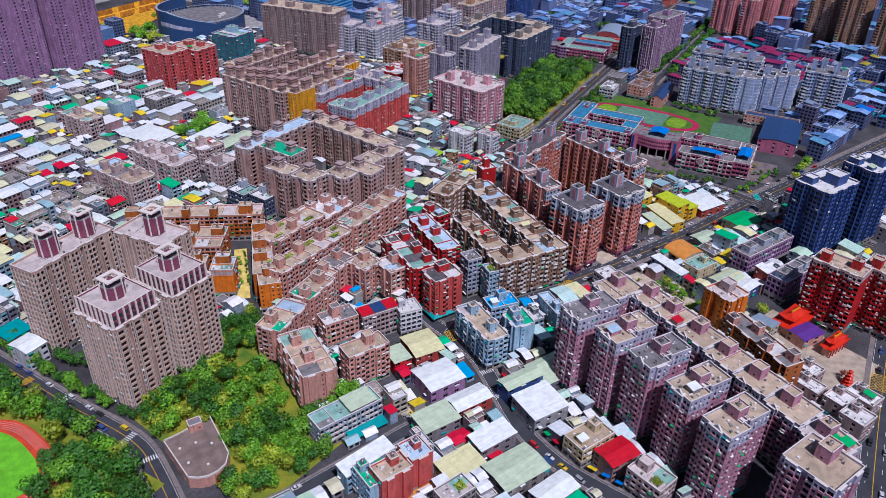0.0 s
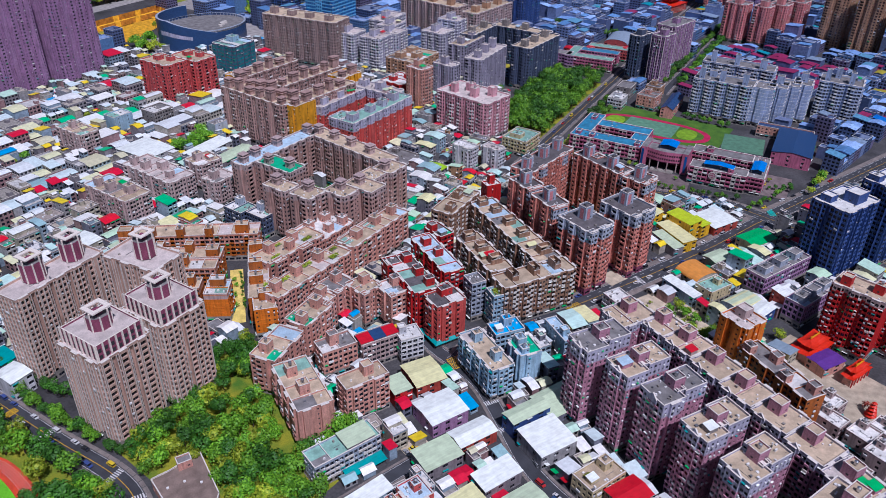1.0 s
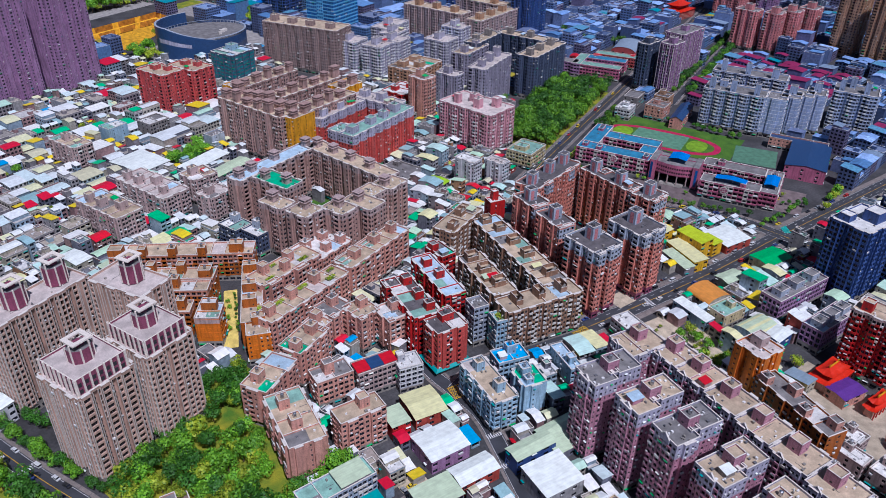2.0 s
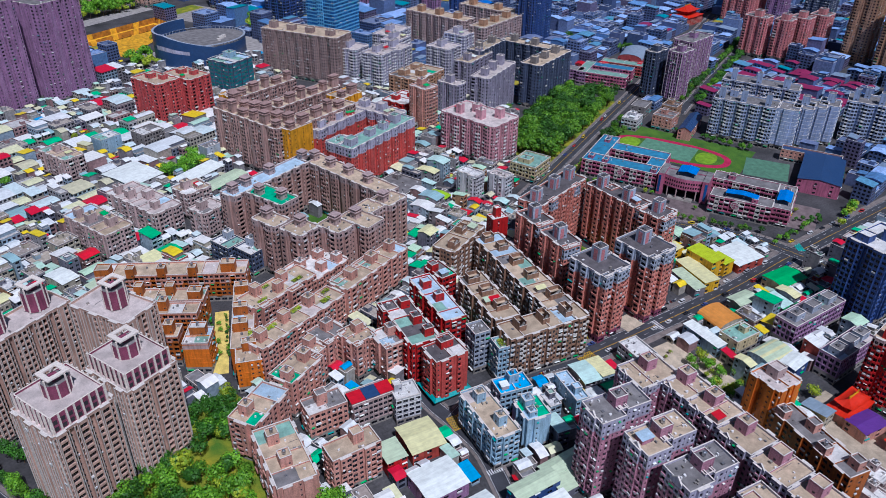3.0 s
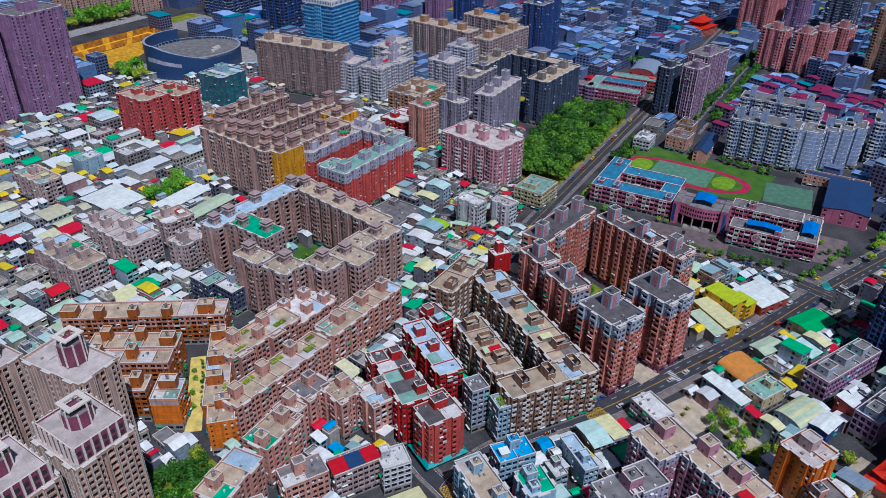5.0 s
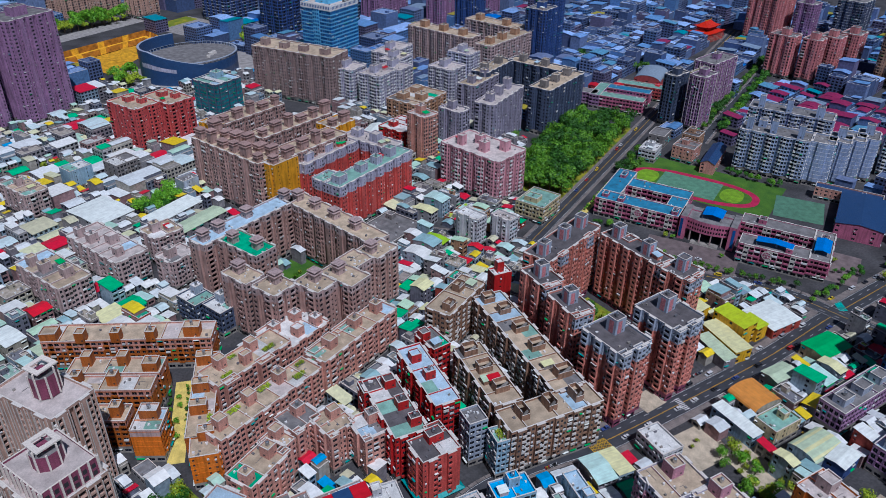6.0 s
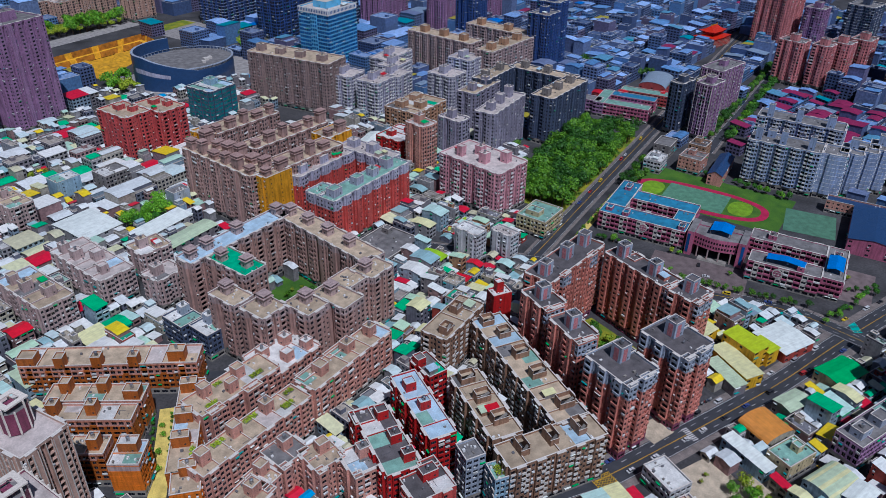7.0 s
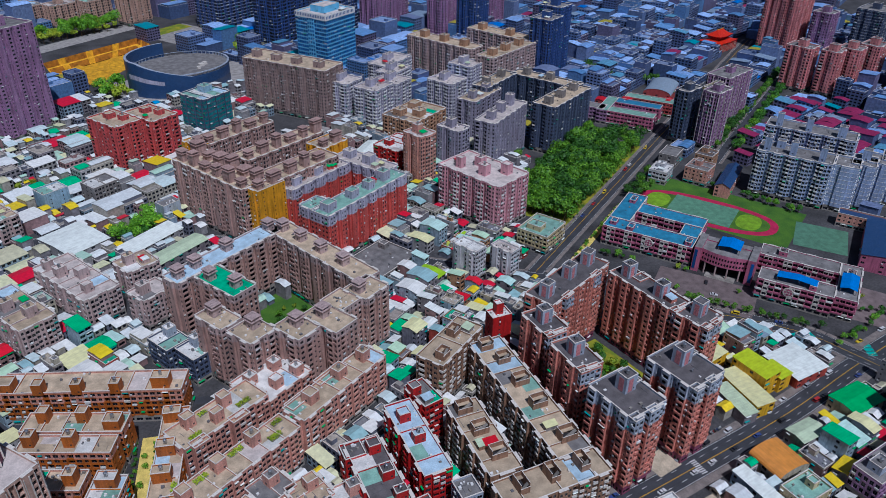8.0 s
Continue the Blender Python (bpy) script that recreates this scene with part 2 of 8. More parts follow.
LINE = plain_mat("road_paint_white", (0.66, 0.66, 0.66), 0.7, vary=0.3)
LINEY = plain_mat("road_paint_yellow", (0.62, 0.40, 0.03), 0.7, vary=0.3)
LINET = plain_mat("road_paint_turquoise", (0.05, 0.45, 0.40), 0.7, vary=0.3)
BARK = plain_mat("bark", (0.10, 0.07, 0.05), 0.95)
LEAF_A = leaf_mat("dark_leaves", (0.018, 0.085, 0.006), (0.065, 0.22, 0.010))
LEAF_B = leaf_mat("mid_leaves", (0.05, 0.19, 0.006), (0.21, 0.46, 0.012))
LEAF_C = leaf_mat("yellow_green_leaves", (0.16, 0.28, 0.008), (0.44, 0.50, 0.015))
LEAF_R = leaf_mat("red_leaves", (0.30, 0.02, 0.015), (0.42, 0.05, 0.02))
RUBBER = plain_mat("tyre_rubber", (0.02, 0.02, 0.02), 0.8)
CARPAINT = None
n = Nodes("car_paint")
info = n.add("ShaderNodeObjectInfo")
CARPAINT = n.done(n.ramp(info.outputs["Random"], [(0.0, (0.62, 0.62, 0.63)), (0.34, (0.03, 0.03, 0.035)), (0.55, (0.30, 0.31, 0.33)), (0.72, (0.05, 0.08, 0.25)), (0.82, (0.45, 0.03, 0.03)), (0.9, (0.70, 0.50, 0.02))]), 0.3)
TEMPLE = sheet_mat("vermilion_glazed_tile", (0.60, 0.06, 0.02), 0.35)
GOLD = plain_mat("ochre_gold_trim", (0.60, 0.32, 0.04), 0.4)

# ---- mesh tools ----


class Build:
    """Collects quads with material slots and turns them into a mesh."""

    def __init__(self):
        self.v, self.f, self.m = [], [], []

    def face(self, pts, m=0):
        k = len(self.v)
        self.v.extend(pts)
        self.f.append(tuple(range(k, k + len(pts))))
        self.m.append(m)

    def box(self, x0, y0, z0, x1, y1, z1, m=0, top=None, bottom=False):
        a, b, c, d = (x0, y0, z0), (x1, y0, z0), (x1, y1, z0), (x0, y1, z0)
        e, f, g, h = (x0, y0, z1), (x1, y0, z1), (x1, y1, z1), (x0, y1, z1)
        for q in ((a, b, f, e), (b, c, g, f), (c, d, h, g), (d, a, e, h)):
            self.face(q, m)
        self.face((e, f, g, h), m if top is None else top)
        if bottom:
            self.face((a, d, c, b), m)

    def along(self, o, u, n, a0, b0, z0, a1, b1, z1, m=0):
        """A box in the frame of a facade: a along u, b outward along n, z up."""
        def p(a, b, z):
            return (o[0] + u[0] * a + n[0] * b, o[1] + u[1] * a + n[1] * b, z)
        A, B, C, D = p(a0, b0, z0), p(a1, b0, z0), p(a1, b1, z0), p(a0, b1, z0)
        E, F, G, H = p(a0, b0, z1), p(a1, b0, z1), p(a1, b1, z1), p(a0, b1, z1)
        for q in ((D, C, G, H), (A, D, H, E), (C, B, F, G), (H, G, F, E), (A, B, C, D)):
            self.face(q, m)

    def cyl(self, x, y, z0, z1, r0, r1=None, k=10, m=0, cap=True):
        r1 = r0 if r1 is None else r1
        ring = [(math.cos(2 * math.pi * i / k), math.sin(2 * math.pi * i / k)) for i in range(k)]
        for i in range(k):
            (c0, s0), (c1, s1) = ring[i], ring[(i + 1) % k]
            self.face([(x + r0 * c0, y + r0 * s0, z0), (x + r0 * c1, y + r0 * s1, z0), (x + r1 * c1, y + r1 * s1, z1), (x + r1 * c0, y + r1 * s0, z1)], m)
        if cap:
            self.face([(x + r1 * c, y + r1 * s, z1) for c, s in ring], m)

    def mesh(self, name, mats):
        me = bpy.data.meshes.new(name)
        me.from_pydata(self.v, [], self.f)
        for m in mats:
            me.materials.append(m)
        me.polygons.foreach_set("material_index", self.m)
        me.update()
        return me


def part(name, b, mats, parent=None, label="", kind=""):
    """Links what b holds as one mesh object under its thing."""
    ob = new(name, b.mesh(name, mats if isinstance(mats, (list, tuple)) else [mats]))
    if parent is not None:
        ob.parent = parent
    return tagged(ob, label, kind=kind)


def thing(name, m, label, category, group="", kind=""):
    ob = new(name)
    ob.matrix_world = m
    return tagged(ob, label, category, group, kind)


OCC = {}      # footprints that are taken, by cells of the plan: centre, turn, half sizes
CELL = 25.0


def claim(x, y, yaw, w, d, pad=0.0):
    row = (x, y, radians(yaw), w / 2 + pad, d / 2 + pad)
    reach = math.hypot(w, d) / 2 + 14
    for i in range(int((x - reach) // CELL), int((x + reach) // CELL) + 1):
        for j in range(int((y - reach) // CELL), int((y + reach) // CELL) + 1):
            OCC.setdefault((i, j), []).append(row)


def is_free(x, y, yaw, w, d, pad=0.4):
    c, s = math.cos(radians(yaw)), math.sin(radians(yaw))
    mine = [(x + c * a * w / 2 - s * e * d / 2, y + s * a * w / 2 + c * e * d / 2) for a in (-1, -0.33, 0.33, 1) for e in (-1, -0.33, 0.33, 1)]
    mr = math.hypot(w, d) / 2
    for ox, oy, t, hw, hd in OCC.get((int(x // CELL), int(y // CELL)), ()):
        if math.hypot(ox - x, oy - y) > math.hypot(hw, hd) + mr + pad:
            continue
        co, so = math.cos(t), math.sin(t)
        for px, py in mine:
            dx, dy = px - ox, py - oy
            if abs(co * dx + so * dy) < hw + pad and abs(-so * dx + co * dy) < hd + pad:
                return False
        for a in (-1, 0, 1):
            for e in (-1, 0, 1):
                dx, dy = ox + co * a * hw - so * e * hd - x, oy + so * a * hw + co * e * hd - y
                if abs(c * dx + s * dy) < w / 2 + pad and abs(-s * dx + c * dy) < d / 2 + pad:
                    return False
    return True

# ---- facades ----
PANES = {}


def pane_mesh(w, h, glass, bars):
    """One window: pane, outer frame and mullion; x along the wall, y inward."""
    key = (round(w, 1), round(h, 1), glass.name, bars)
    if key not in PANES:
        w, h = key[0], key[1]
        b = Build()
        b.face([(-w / 2, 0, 0), (w / 2, 0, 0), (w / 2, 0, h), (-w / 2, 0, h)], 0)
        t = 0.07
        strips = [(-w / 2, 0, w / 2, t), (-w / 2, h - t, w / 2, h), (-w / 2, t, -w / 2 + t, h - t), (w / 2 - t, t, w / 2, h - t)]
        strips += [(w * (i + 1) / (bars + 1) - w / 2 - t / 2, t, w * (i + 1) / (bars + 1) - w / 2 + t / 2, h - t) for i in range(bars)]
        for x0, z0, x1, z1 in strips:
            b.face([(x0, -0.05, z0), (x1, -0.05, z0), (x1, -0.05, z1), (x0, -0.05, z1)], 1)
        PANES[key] = b.mesh("window", [glass, ALU])
    return PANES[key]


def facade(b, wins, extra, o, u, nrm, width, z0, fh, floors, pat, bay, mats, rng, st):
    """A wall with real openings. b: wall mesh, wins: windows found, extra: boxes fixed to the wall."""
    nb = max(1, round(width / bay))
    bw = width / nb

    def p(a, dep, z):
        return (o[0] + u[0] * a + nrm[0] * dep, o[1] + u[1] * a + nrm[1] * dep, z)

    for k in range(floors):
        zb, zt = z0 + k * fh, z0 + (k + 1) * fh
        m = mats(k)
        for i in range(nb):
            a0, a1 = i * bw, (i + 1) * bw
            ch = pat[i % len(pat)]
            if ch == "b" and rng.random() < st.get("closed", 0.3):
                ch = rng.choice("WWw")
            if ch == ".":
                b.face([p(a0, 0, zb), p(a1, 0, zb), p(a1, 0, zt), p(a0, 0, zt)], m)
                continue
            share, sill, head, dep = {"w": (0.52, 0.9, 2.45, 0.22), "W": (0.74, 0.8, 2.5, 0.25), "s": (0.30, 1.2, 2.3, 0.2), "b": (0.86, 0.0, 2.65, 1.0), "t": (0.66, 0.35, 2.75, 0.35), "g": (0.92, 0.3, 2.9, 0.12), "d": (0.74, 0.55, 2.7, 0.8), "r": (0.98, 0.0, 2.85, 1.9)}[ch]
            head = min(head, fh - 0.25)
            h0, h1 = a0 + bw * (1 - share) / 2, a1 - bw * (1 - share) / 2
            s0, s1 = zb + sill, zb + head
            b.face([p(a0, 0, zb), p(h0, 0, zb), p(h0, 0, zt), p(a0, 0, zt)], m)
            b.face([p(h1, 0, zb), p(a1, 0, zb), p(a1, 0, zt), p(h1, 0, zt)], m)
            if sill > 0:
                b.face([p(h0, 0, zb), p(h1, 0, zb), p(h1, 0, s0), p(h0, 0, s0)], m)
            b.face([p(h0, 0, s1), p(h1, 0, s1), p(h1, 0, zt), p(h0, 0, zt)], m)
            b.face([p(h0, 0, s0), p(h0, -dep, s0), p(h0, -dep, s1), p(h0, 0, s1)], m)
            b.face([p(h1, -dep, s0), p(h1, 0, s0), p(h1, 0, s1), p(h1, -dep, s1)], m)
            b.face([p(h0, 0, s0), p(h1, 0, s0), p(h1, -dep, s0), p(h0, -dep, s0)], m)
            b.face([p(h0, -dep, s1), p(h1, -dep, s1), p(h1, 0, s1), p(h0, 0, s1)], m)
            wins.append((p((h0 + h1) / 2, -dep, s0), u, nrm, h1 - h0, s1 - s0, 1 if h1 - h0 < 2.4 else 2))
            if ch == "b":
                rail = st.get("rail", m) if rng.random() > st.get("odd", 0.1) else rng.choice((3, 4))
                b.along(o, u, nrm, h0 - 0.1, -0.02, zb - 0.12, h1 + 0.1, 0.45, zb + 0.98, rail)
            elif st.get("sills"):
                b.along(o, u, nrm, h0 - 0.12, 0.0, s0 - 0.14, h1 + 0.12, 0.16, s0 - 0.02, st["sills"])
            r = rng.random()
            if r < 0.6 * st.get("units", 0.22):
                extra.along(o, u, nrm, h0, 0.02, s0 - 0.75 if sill > 0.8 else zb + 1.1, h0 + 0.85, 0.45, s0 - 0.15 if sill > 0.8 else zb + 1.7, 0)
            elif r > 1 - st.get("awnings", 0.05):
                extra.along(o, u, nrm, h0 - 0.1, 0.0, s1 - 0.05, h1 + 0.1, 0.75, s1 + 0.08, 1 + int(rng.random() * 3))
            elif r > 1 - st.get("awnings", 0.05) - 0.6 * st.get("cages", 0.08):
                extra.along(o, u, nrm, h0, 0.0, s0 - 0.05, h1, 0.5, s0 + 0.75, 0)
        if st.get("bands") is not None:
            b.along(o, u, nrm, -0.05, 0.0, zt - 0.22, width + 0.05, 0.10, zt, st["bands"])
    if st.get("piers") is not None:
        for i in range(nb + 1):
            if i % st.get("pier_step", 1) == 0:
                b.along(o, u, nrm, max(0, i * bw - 0.22), 0.0, z0, min(width, i * bw + 0.22), 0.28, z0 + floors * fh, st["piers"])


def stepped(b, wins, extra, o, u, nrm, width, z0, fh, floors, pat, bay, mats, rng, st, jog, ztop):
    """A front that steps out in bays and back in slots: facade after facade, with their returns and bay caps."""
    pitch, out, deep = jog
    n = max(1, round(width / pitch))
    if width < 1.2 * pitch:
        return facade(b, wins, extra, o, u, nrm, width, z0, fh, floors, pat, bay, mats, rng, st)
    step, a, z1 = width / n, 0.0, z0 + floors * fh
    runs = []
    for i in range(n):
        bw, slot = step * 0.46, (2.2 if deep and i < n - 1 else 0.0)
        flat = (step - bw - slot) / 2
        runs += [(flat, 0.0), (bw, out), (flat, 0.0)] + ([(slot, -deep)] if slot else [])
    if runs[0][0] < 1.0:
        return facade(b, wins, extra, o, u, nrm, width, z0, fh, floors, pat, bay, mats, rng, st)
    for q, (w, dep) in enumerate(runs):
        w = min(w, width - a)
        oo = (o[0] + u[0] * a + nrm[0] * dep, o[1] + u[1] * a + nrm[1] * dep)
        turn = pat[q % len(pat):] + pat[:q % len(pat)] if dep >= 0 else "s"
        hue = mats if dep <= 0 or "bay_m" not in st else lambda k: st["bay_m"]
        facade(b, wins, extra, oo, u, nrm, w, z0, fh, floors, turn, bay, hue, rng, {**st, "piers": st.get("piers") if dep >= 0 else None})
        if dep:
            for e in (a, a + w):
                for k in range(floors):
                    zt = ztop if dep > 0 and k == floors - 1 else z0 + (k + 1) * fh
                    zb = z0 + k * fh - (0.3 if k == 0 and dep > 0 else 0.0)
                    b.face([(o[0] + u[0] * e + nrm[0] * c, o[1] + u[1] * e + nrm[1] * c, z) for c, z in ((0, zb), (dep, zb), (dep, zt), (0, zt))], hue(k))
        if dep > 0:
            b.along(o, u, nrm, a, dep - 0.25, z1, a + w, dep, ztop, mats(floors - 1))
            b.along(o, u, nrm, a - 0.06, -0.02, ztop + 0.004, a + w + 0.06, dep + 0.08, ztop + 0.164, 7)
        a += w


def place_windows(wins, parent, glass, limit):
    """The first of them as parts of their own, the rest joined."""
    for pos, u, nrm, w, h, bars in wins[:limit]:
        ob = new("window", pane_mesh(w, h, glass, bars))
        ob.parent = parent.children[0]
        ob.matrix_basis = Matrix(((u[0], -nrm[0], 0, pos[0]), (u[1], -nrm[1], 0, pos[1]), (0, 0, 1, pos[2]), (0, 0, 0, 1)))
    if len(wins) > limit:
        b = Build()
        for pos, u, nrm, w, h, bars in wins[limit:]:
            def p(a, z, e=0.0):
                return (pos[0] + u[0] * a + nrm[0] * e, pos[1] + u[1] * a + nrm[1] * e, pos[2] + z)
            b.face([p(-w / 2, 0), p(w / 2, 0), p(w / 2, h), p(-w / 2, h)], 0)
            b.face([p(-w / 2, 0, 0.05), p(w / 2, 0, 0.05), p(w / 2, 0.09, 0.05), p(-w / 2, 0.09, 0.05)], 1)
            b.face([p(-0.05, 0.09, 0.05), p(0.05, 0.09, 0.05), p(0.05, h, 0.05), p(-0.05, h, 0.05)], 1)
        part("windows", b, [glass, ALU], parent, kind="stuff")


def faces_of(x0, y0, x1, y1):
    """Front, left, right and back walls: origin, direction, outward normal, width."""
    return (((x0, y0), (1, 0), (0, -1), x1 - x0), ((x0, y1), (0, -1), (-1, 0), y1 - y0),
            ((x1, y0), (0, 1), (1, 0), y1 - y0), ((x1, y1), (-1, 0), (0, 1), x1 - x0))


def parapet(b, x0, y0, x1, y1, z, h=1.0, t=0.28, m=0, mc=1):
    for a in ((x0, y0, x1, y0 + t), (x0, y1 - t, x1, y1), (x0, y0 + t, x0 + t, y1 - t), (x1 - t, y0 + t, x1, y1 - t)):
        b.box(a[0], a[1], z, a[2], a[3], z + h, m)
        b.box(a[0] - 0.09, a[1] - 0.09, z + h, a[2] + 0.09, a[3] + 0.09, z + h + 0.16, mc)


def stair_box(parent, x, y, z, w, d, h, wall, roof, name="stair_tower", cap=0.0, hollow=False, panel=None):
    b = Build()
    if hollow:
        # roofless stair well: three high walls, a low front and a diagonal flight inside
        x0, y0, x1, y1, q = x - w / 2, y - d / 2, x + w / 2, y + d / 2, 0.28
        b.box(x0, y1 - q, z, x1, y1, z + h, 0, 2)
        b.box(x0, y0 + q, z, x0 + q, y1 - q, z + h, 0, 2)
        b.box(x1 - q, y0 + q, z, x1, y1 - q, z + h, 0, 2)
        b.box(x0, y0, z, x1, y0 + q, z + h * 0.62, 0, 2)
        b.box(x0 + q, y0 + q, z, x1 - q, y1 - q, z + 0.1, 3)
        b.box(x0 + q, y1 - 1.9, z + h * 0.5, x1 - q, y1 - q, z + h * 0.56, 1)
        a0, a1, e0, e1 = x0 + 0.6, x1 - 0.6, y0 + 0.7, y0 + 2.0
        b.face([(a0, e0, z + 0.4), (a1, e0, z + h * 0.8), (a1, e1, z + h * 0.8), (a0, e1, z + 0.4)], 4)
        b.face([(a0, e0, z + 0.1), (a1, e0, z + h * 0.8 - 0.5), (a1, e0, z + h * 0.8), (a0, e0, z + 0.4)], 4)
        return part(name, b, [wall, roof, COPING, DARK, CONCRETE], parent)
    b.box(x - w / 2, y - d / 2, z, x + w / 2, y + d / 2, z + h, 0, 1)
    b.box(x - w / 2 - 0.03, y - 0.5, z + 1.1, x - w / 2 + 0.02, y + 0.6, z + 2.0, 2)
    b.box(x + 0.25 * w - 0.4, y - d / 2 - 0.03, z + 1.2, x + 0.25 * w + 0.4, y - d / 2 + 0.02, z + 2.0, 2)
    if panel:
        b.box(x - w * 0.28, y - d / 2 - 0.06, z + 0.3, x + w * 0.12, y - d / 2 + 0.02, z + h - 0.6, 3)
        b.box(x - w / 2 - 0.06, y - d * 0.25, z + 0.3, x - w / 2 + 0.02, y + d * 0.2, z + h - 0.6, 3)
    body = part(name, b, [wall, roof, DARK, *([panel] if panel else [])], parent)
    b = Build()
    if cap:
        # pale lantern: four corner posts and a ring beam under an overhanging cap
        for sx in (-1, 1):
            for sy in (-1, 1):
                b.box(x + sx * (w / 2 - 0.3) - 0.3, y + sy * (d / 2 - 0.3) - 0.3, z + h, x + sx * (w / 2 - 0.3) + 0.3, y + sy * (d / 2 - 0.3) + 0.3, z + h + 1.5)
        b.box(x - w / 2 - cap, y - d / 2 - cap, z + h - 0.1, x + w / 2 + cap, y + d / 2 + cap, z + h + 0.25, 0, None, True)
        b.box(x - w / 2 - cap * 0.6, y - d / 2 - cap * 0.6, z + h + 1.5, x + w / 2 + cap * 0.6, y + d / 2 + cap * 0.6, z + h + 1.85, 0, None, True)
        part("lantern", b, [wall], body, "open roof lantern with a flat cap")
    else:
        parapet(b, x - w / 2, y - d / 2, x + w / 2, y + d / 2, z + h, 0.7, 0.22, 0, 1)
        part("parapet", b, [wall, COPING], body)
    return body


def tank(parent, x, y, z, r=1.1, h=2.2):
    b = Build()
    for a in (-0.7, 0.7):
        b.box(x + a * r - 0.08, y - r * 0.7, z, x + a * r + 0.08, y + r * 0.7, z + 0.6, 1)
    b.cyl(x, y, z + 0.6, z + 0.6 + h, r, r, 12)
    b.cyl(x, y, z + 0.6 + h, z + 0.9 + h, r, r * 0.25, 12)
    return part("water_tank", b, [STEEL, CONCRETE], parent, "stainless steel water tank")


def clutter(parent, x0, y0, x1, y1, z, count, rng, keep=()):
    """Pipes, cooling units and vents on a roof, too small to tell apart."""
    b = Build()
    for _ in range(count):
        x, y, w, d, h = rng.uniform(x0 + 1, x1 - 1), rng.uniform(y0 + 1, y1 - 1), rng.uniform(0.4, 1.3), rng.uniform(0.4, 1.2), rng.uniform(0.3, 1.1)
        if any(abs(x - k[0]) < k[2] / 2 + 0.8 and abs(y - k[1]) < k[3] / 2 + 0.8 for k in keep):
            continue
        b.box(x - w / 2, y - d / 2, z, x + w / 2, y + d / 2, z + h, rng.choice((0, 0, 1, 2)))
    for _ in range(max(1, count // 4)):
        x, y = rng.uniform(x0 + 1, x1 - 1), rng.uniform(y0 + 1, y1 - 1)
        if rng.random() < 0.5:
            b.box(x, y, z + 0.1, min(x1 - 0.5, x + rng.uniform(2, 6)), y + 0.12, z + 0.22, 1)
        else:
            b.box(x, y, z + 0.1, x + 0.12, min(y1 - 0.5, y + rng.uniform(2, 6)), z + 0.22, 1)
    if b.f:
        part("roof_fittings", b, [WHITE, ALU, CONCRETE], parent, "vents, pipes and cooling units", "stuff")


def roof_patches(slab, w, d, z, roof, wall, rng):
    """Each stair's share of a long roof: coated in its own colour, or parted from the next by a low coped wall."""
    along, across = (w, d) if w >= d else (d, w)
    n = max(2, round(along / 8.5))
    for i in range(n):
        a0, a1 = -along / 2 + along * i / n + 0.35, -along / 2 + along * (i + 1) / n - 0.05
        if i == n - 1:
            a1 -= 0.3
        c0, c1 = -across / 2 + 0.35, across / 2 - 0.35
        pick = rng.random()
        if pick < 0.42:
            half = rng.uniform(0.35, 0.65)
            if rng.random() < 0.6:
                c0, c1 = (c0, c0 + (c1 - c0) * half) if rng.random() < 0.6 else (c1 - (c1 - c0) * half, c1)
            b = Build()
            x0, y0, x1, y1 = (a0, c0, a1, c1) if w >= d else (c0, a0, c1, a1)
            b.box(x0, y0, z, x1, y1, z + 0.025, 0)
            coat = rng.choice((ROOF_WHITE, ROOF_WHITE, ROOF_PALE, ROOF_BLUE, ROOF_TEAL, ROOF_TEAL, ROOF_GREY, ROOF_GREEN))
            if coat is not roof:
                part("roof_coating", b, coat, slab, "waterproof coating brushed over part of the roof")
        if i and rng.random() < 0.6:
            b = Build()
            e = -along / 2 + along * i / n
            x0, y0, x1, y1 = (e - 0.12, -across / 2 + 0.3, e + 0.12, across / 2 - 0.3) if w >= d else (-across / 2 + 0.3, e - 0.12, across / 2 - 0.3, e + 0.12)
            b.box(x0, y0, z, x1, y1, z + 0.75, 0)
            b.box(x0 - 0.06, y0, z + 0.75, x1 + 0.06, y1, z + 0.87, 1)
            part("party_wall", b, [wall, COPING], slab)


def planter(parent, x, y, z, w, d, rng):
    b = Build()
    b.box(x - w / 2, y - d / 2, z, x + w / 2, y + d / 2, z + 0.35, 0)
    for _ in range(int(14 * w * d)):
        px, py, s, a = x + rng.uniform(-0.5, 0.5) * w, y + rng.uniform(-0.5, 0.5) * d, rng.uniform(0.2, 0.5), rng.uniform(0, 3.1)
        pz, t = z + 0.35 + rng.uniform(0, 0.9), rng.uniform(-0.2, 0.4)
        ca, sa = s * math.cos(a), s * math.sin(a)
        b.face([(px - ca, py - sa, pz), (px + ca, py + sa, pz), (px + ca - sa * 0.6, py + sa + ca * 0.6, pz + t), (px - ca - sa * 0.6, py - sa + ca * 0.6, pz + t)], 1)
    part("roof_garden", b, [CONCRETE, LEAF_C], parent, "roof garden of small shrubs")


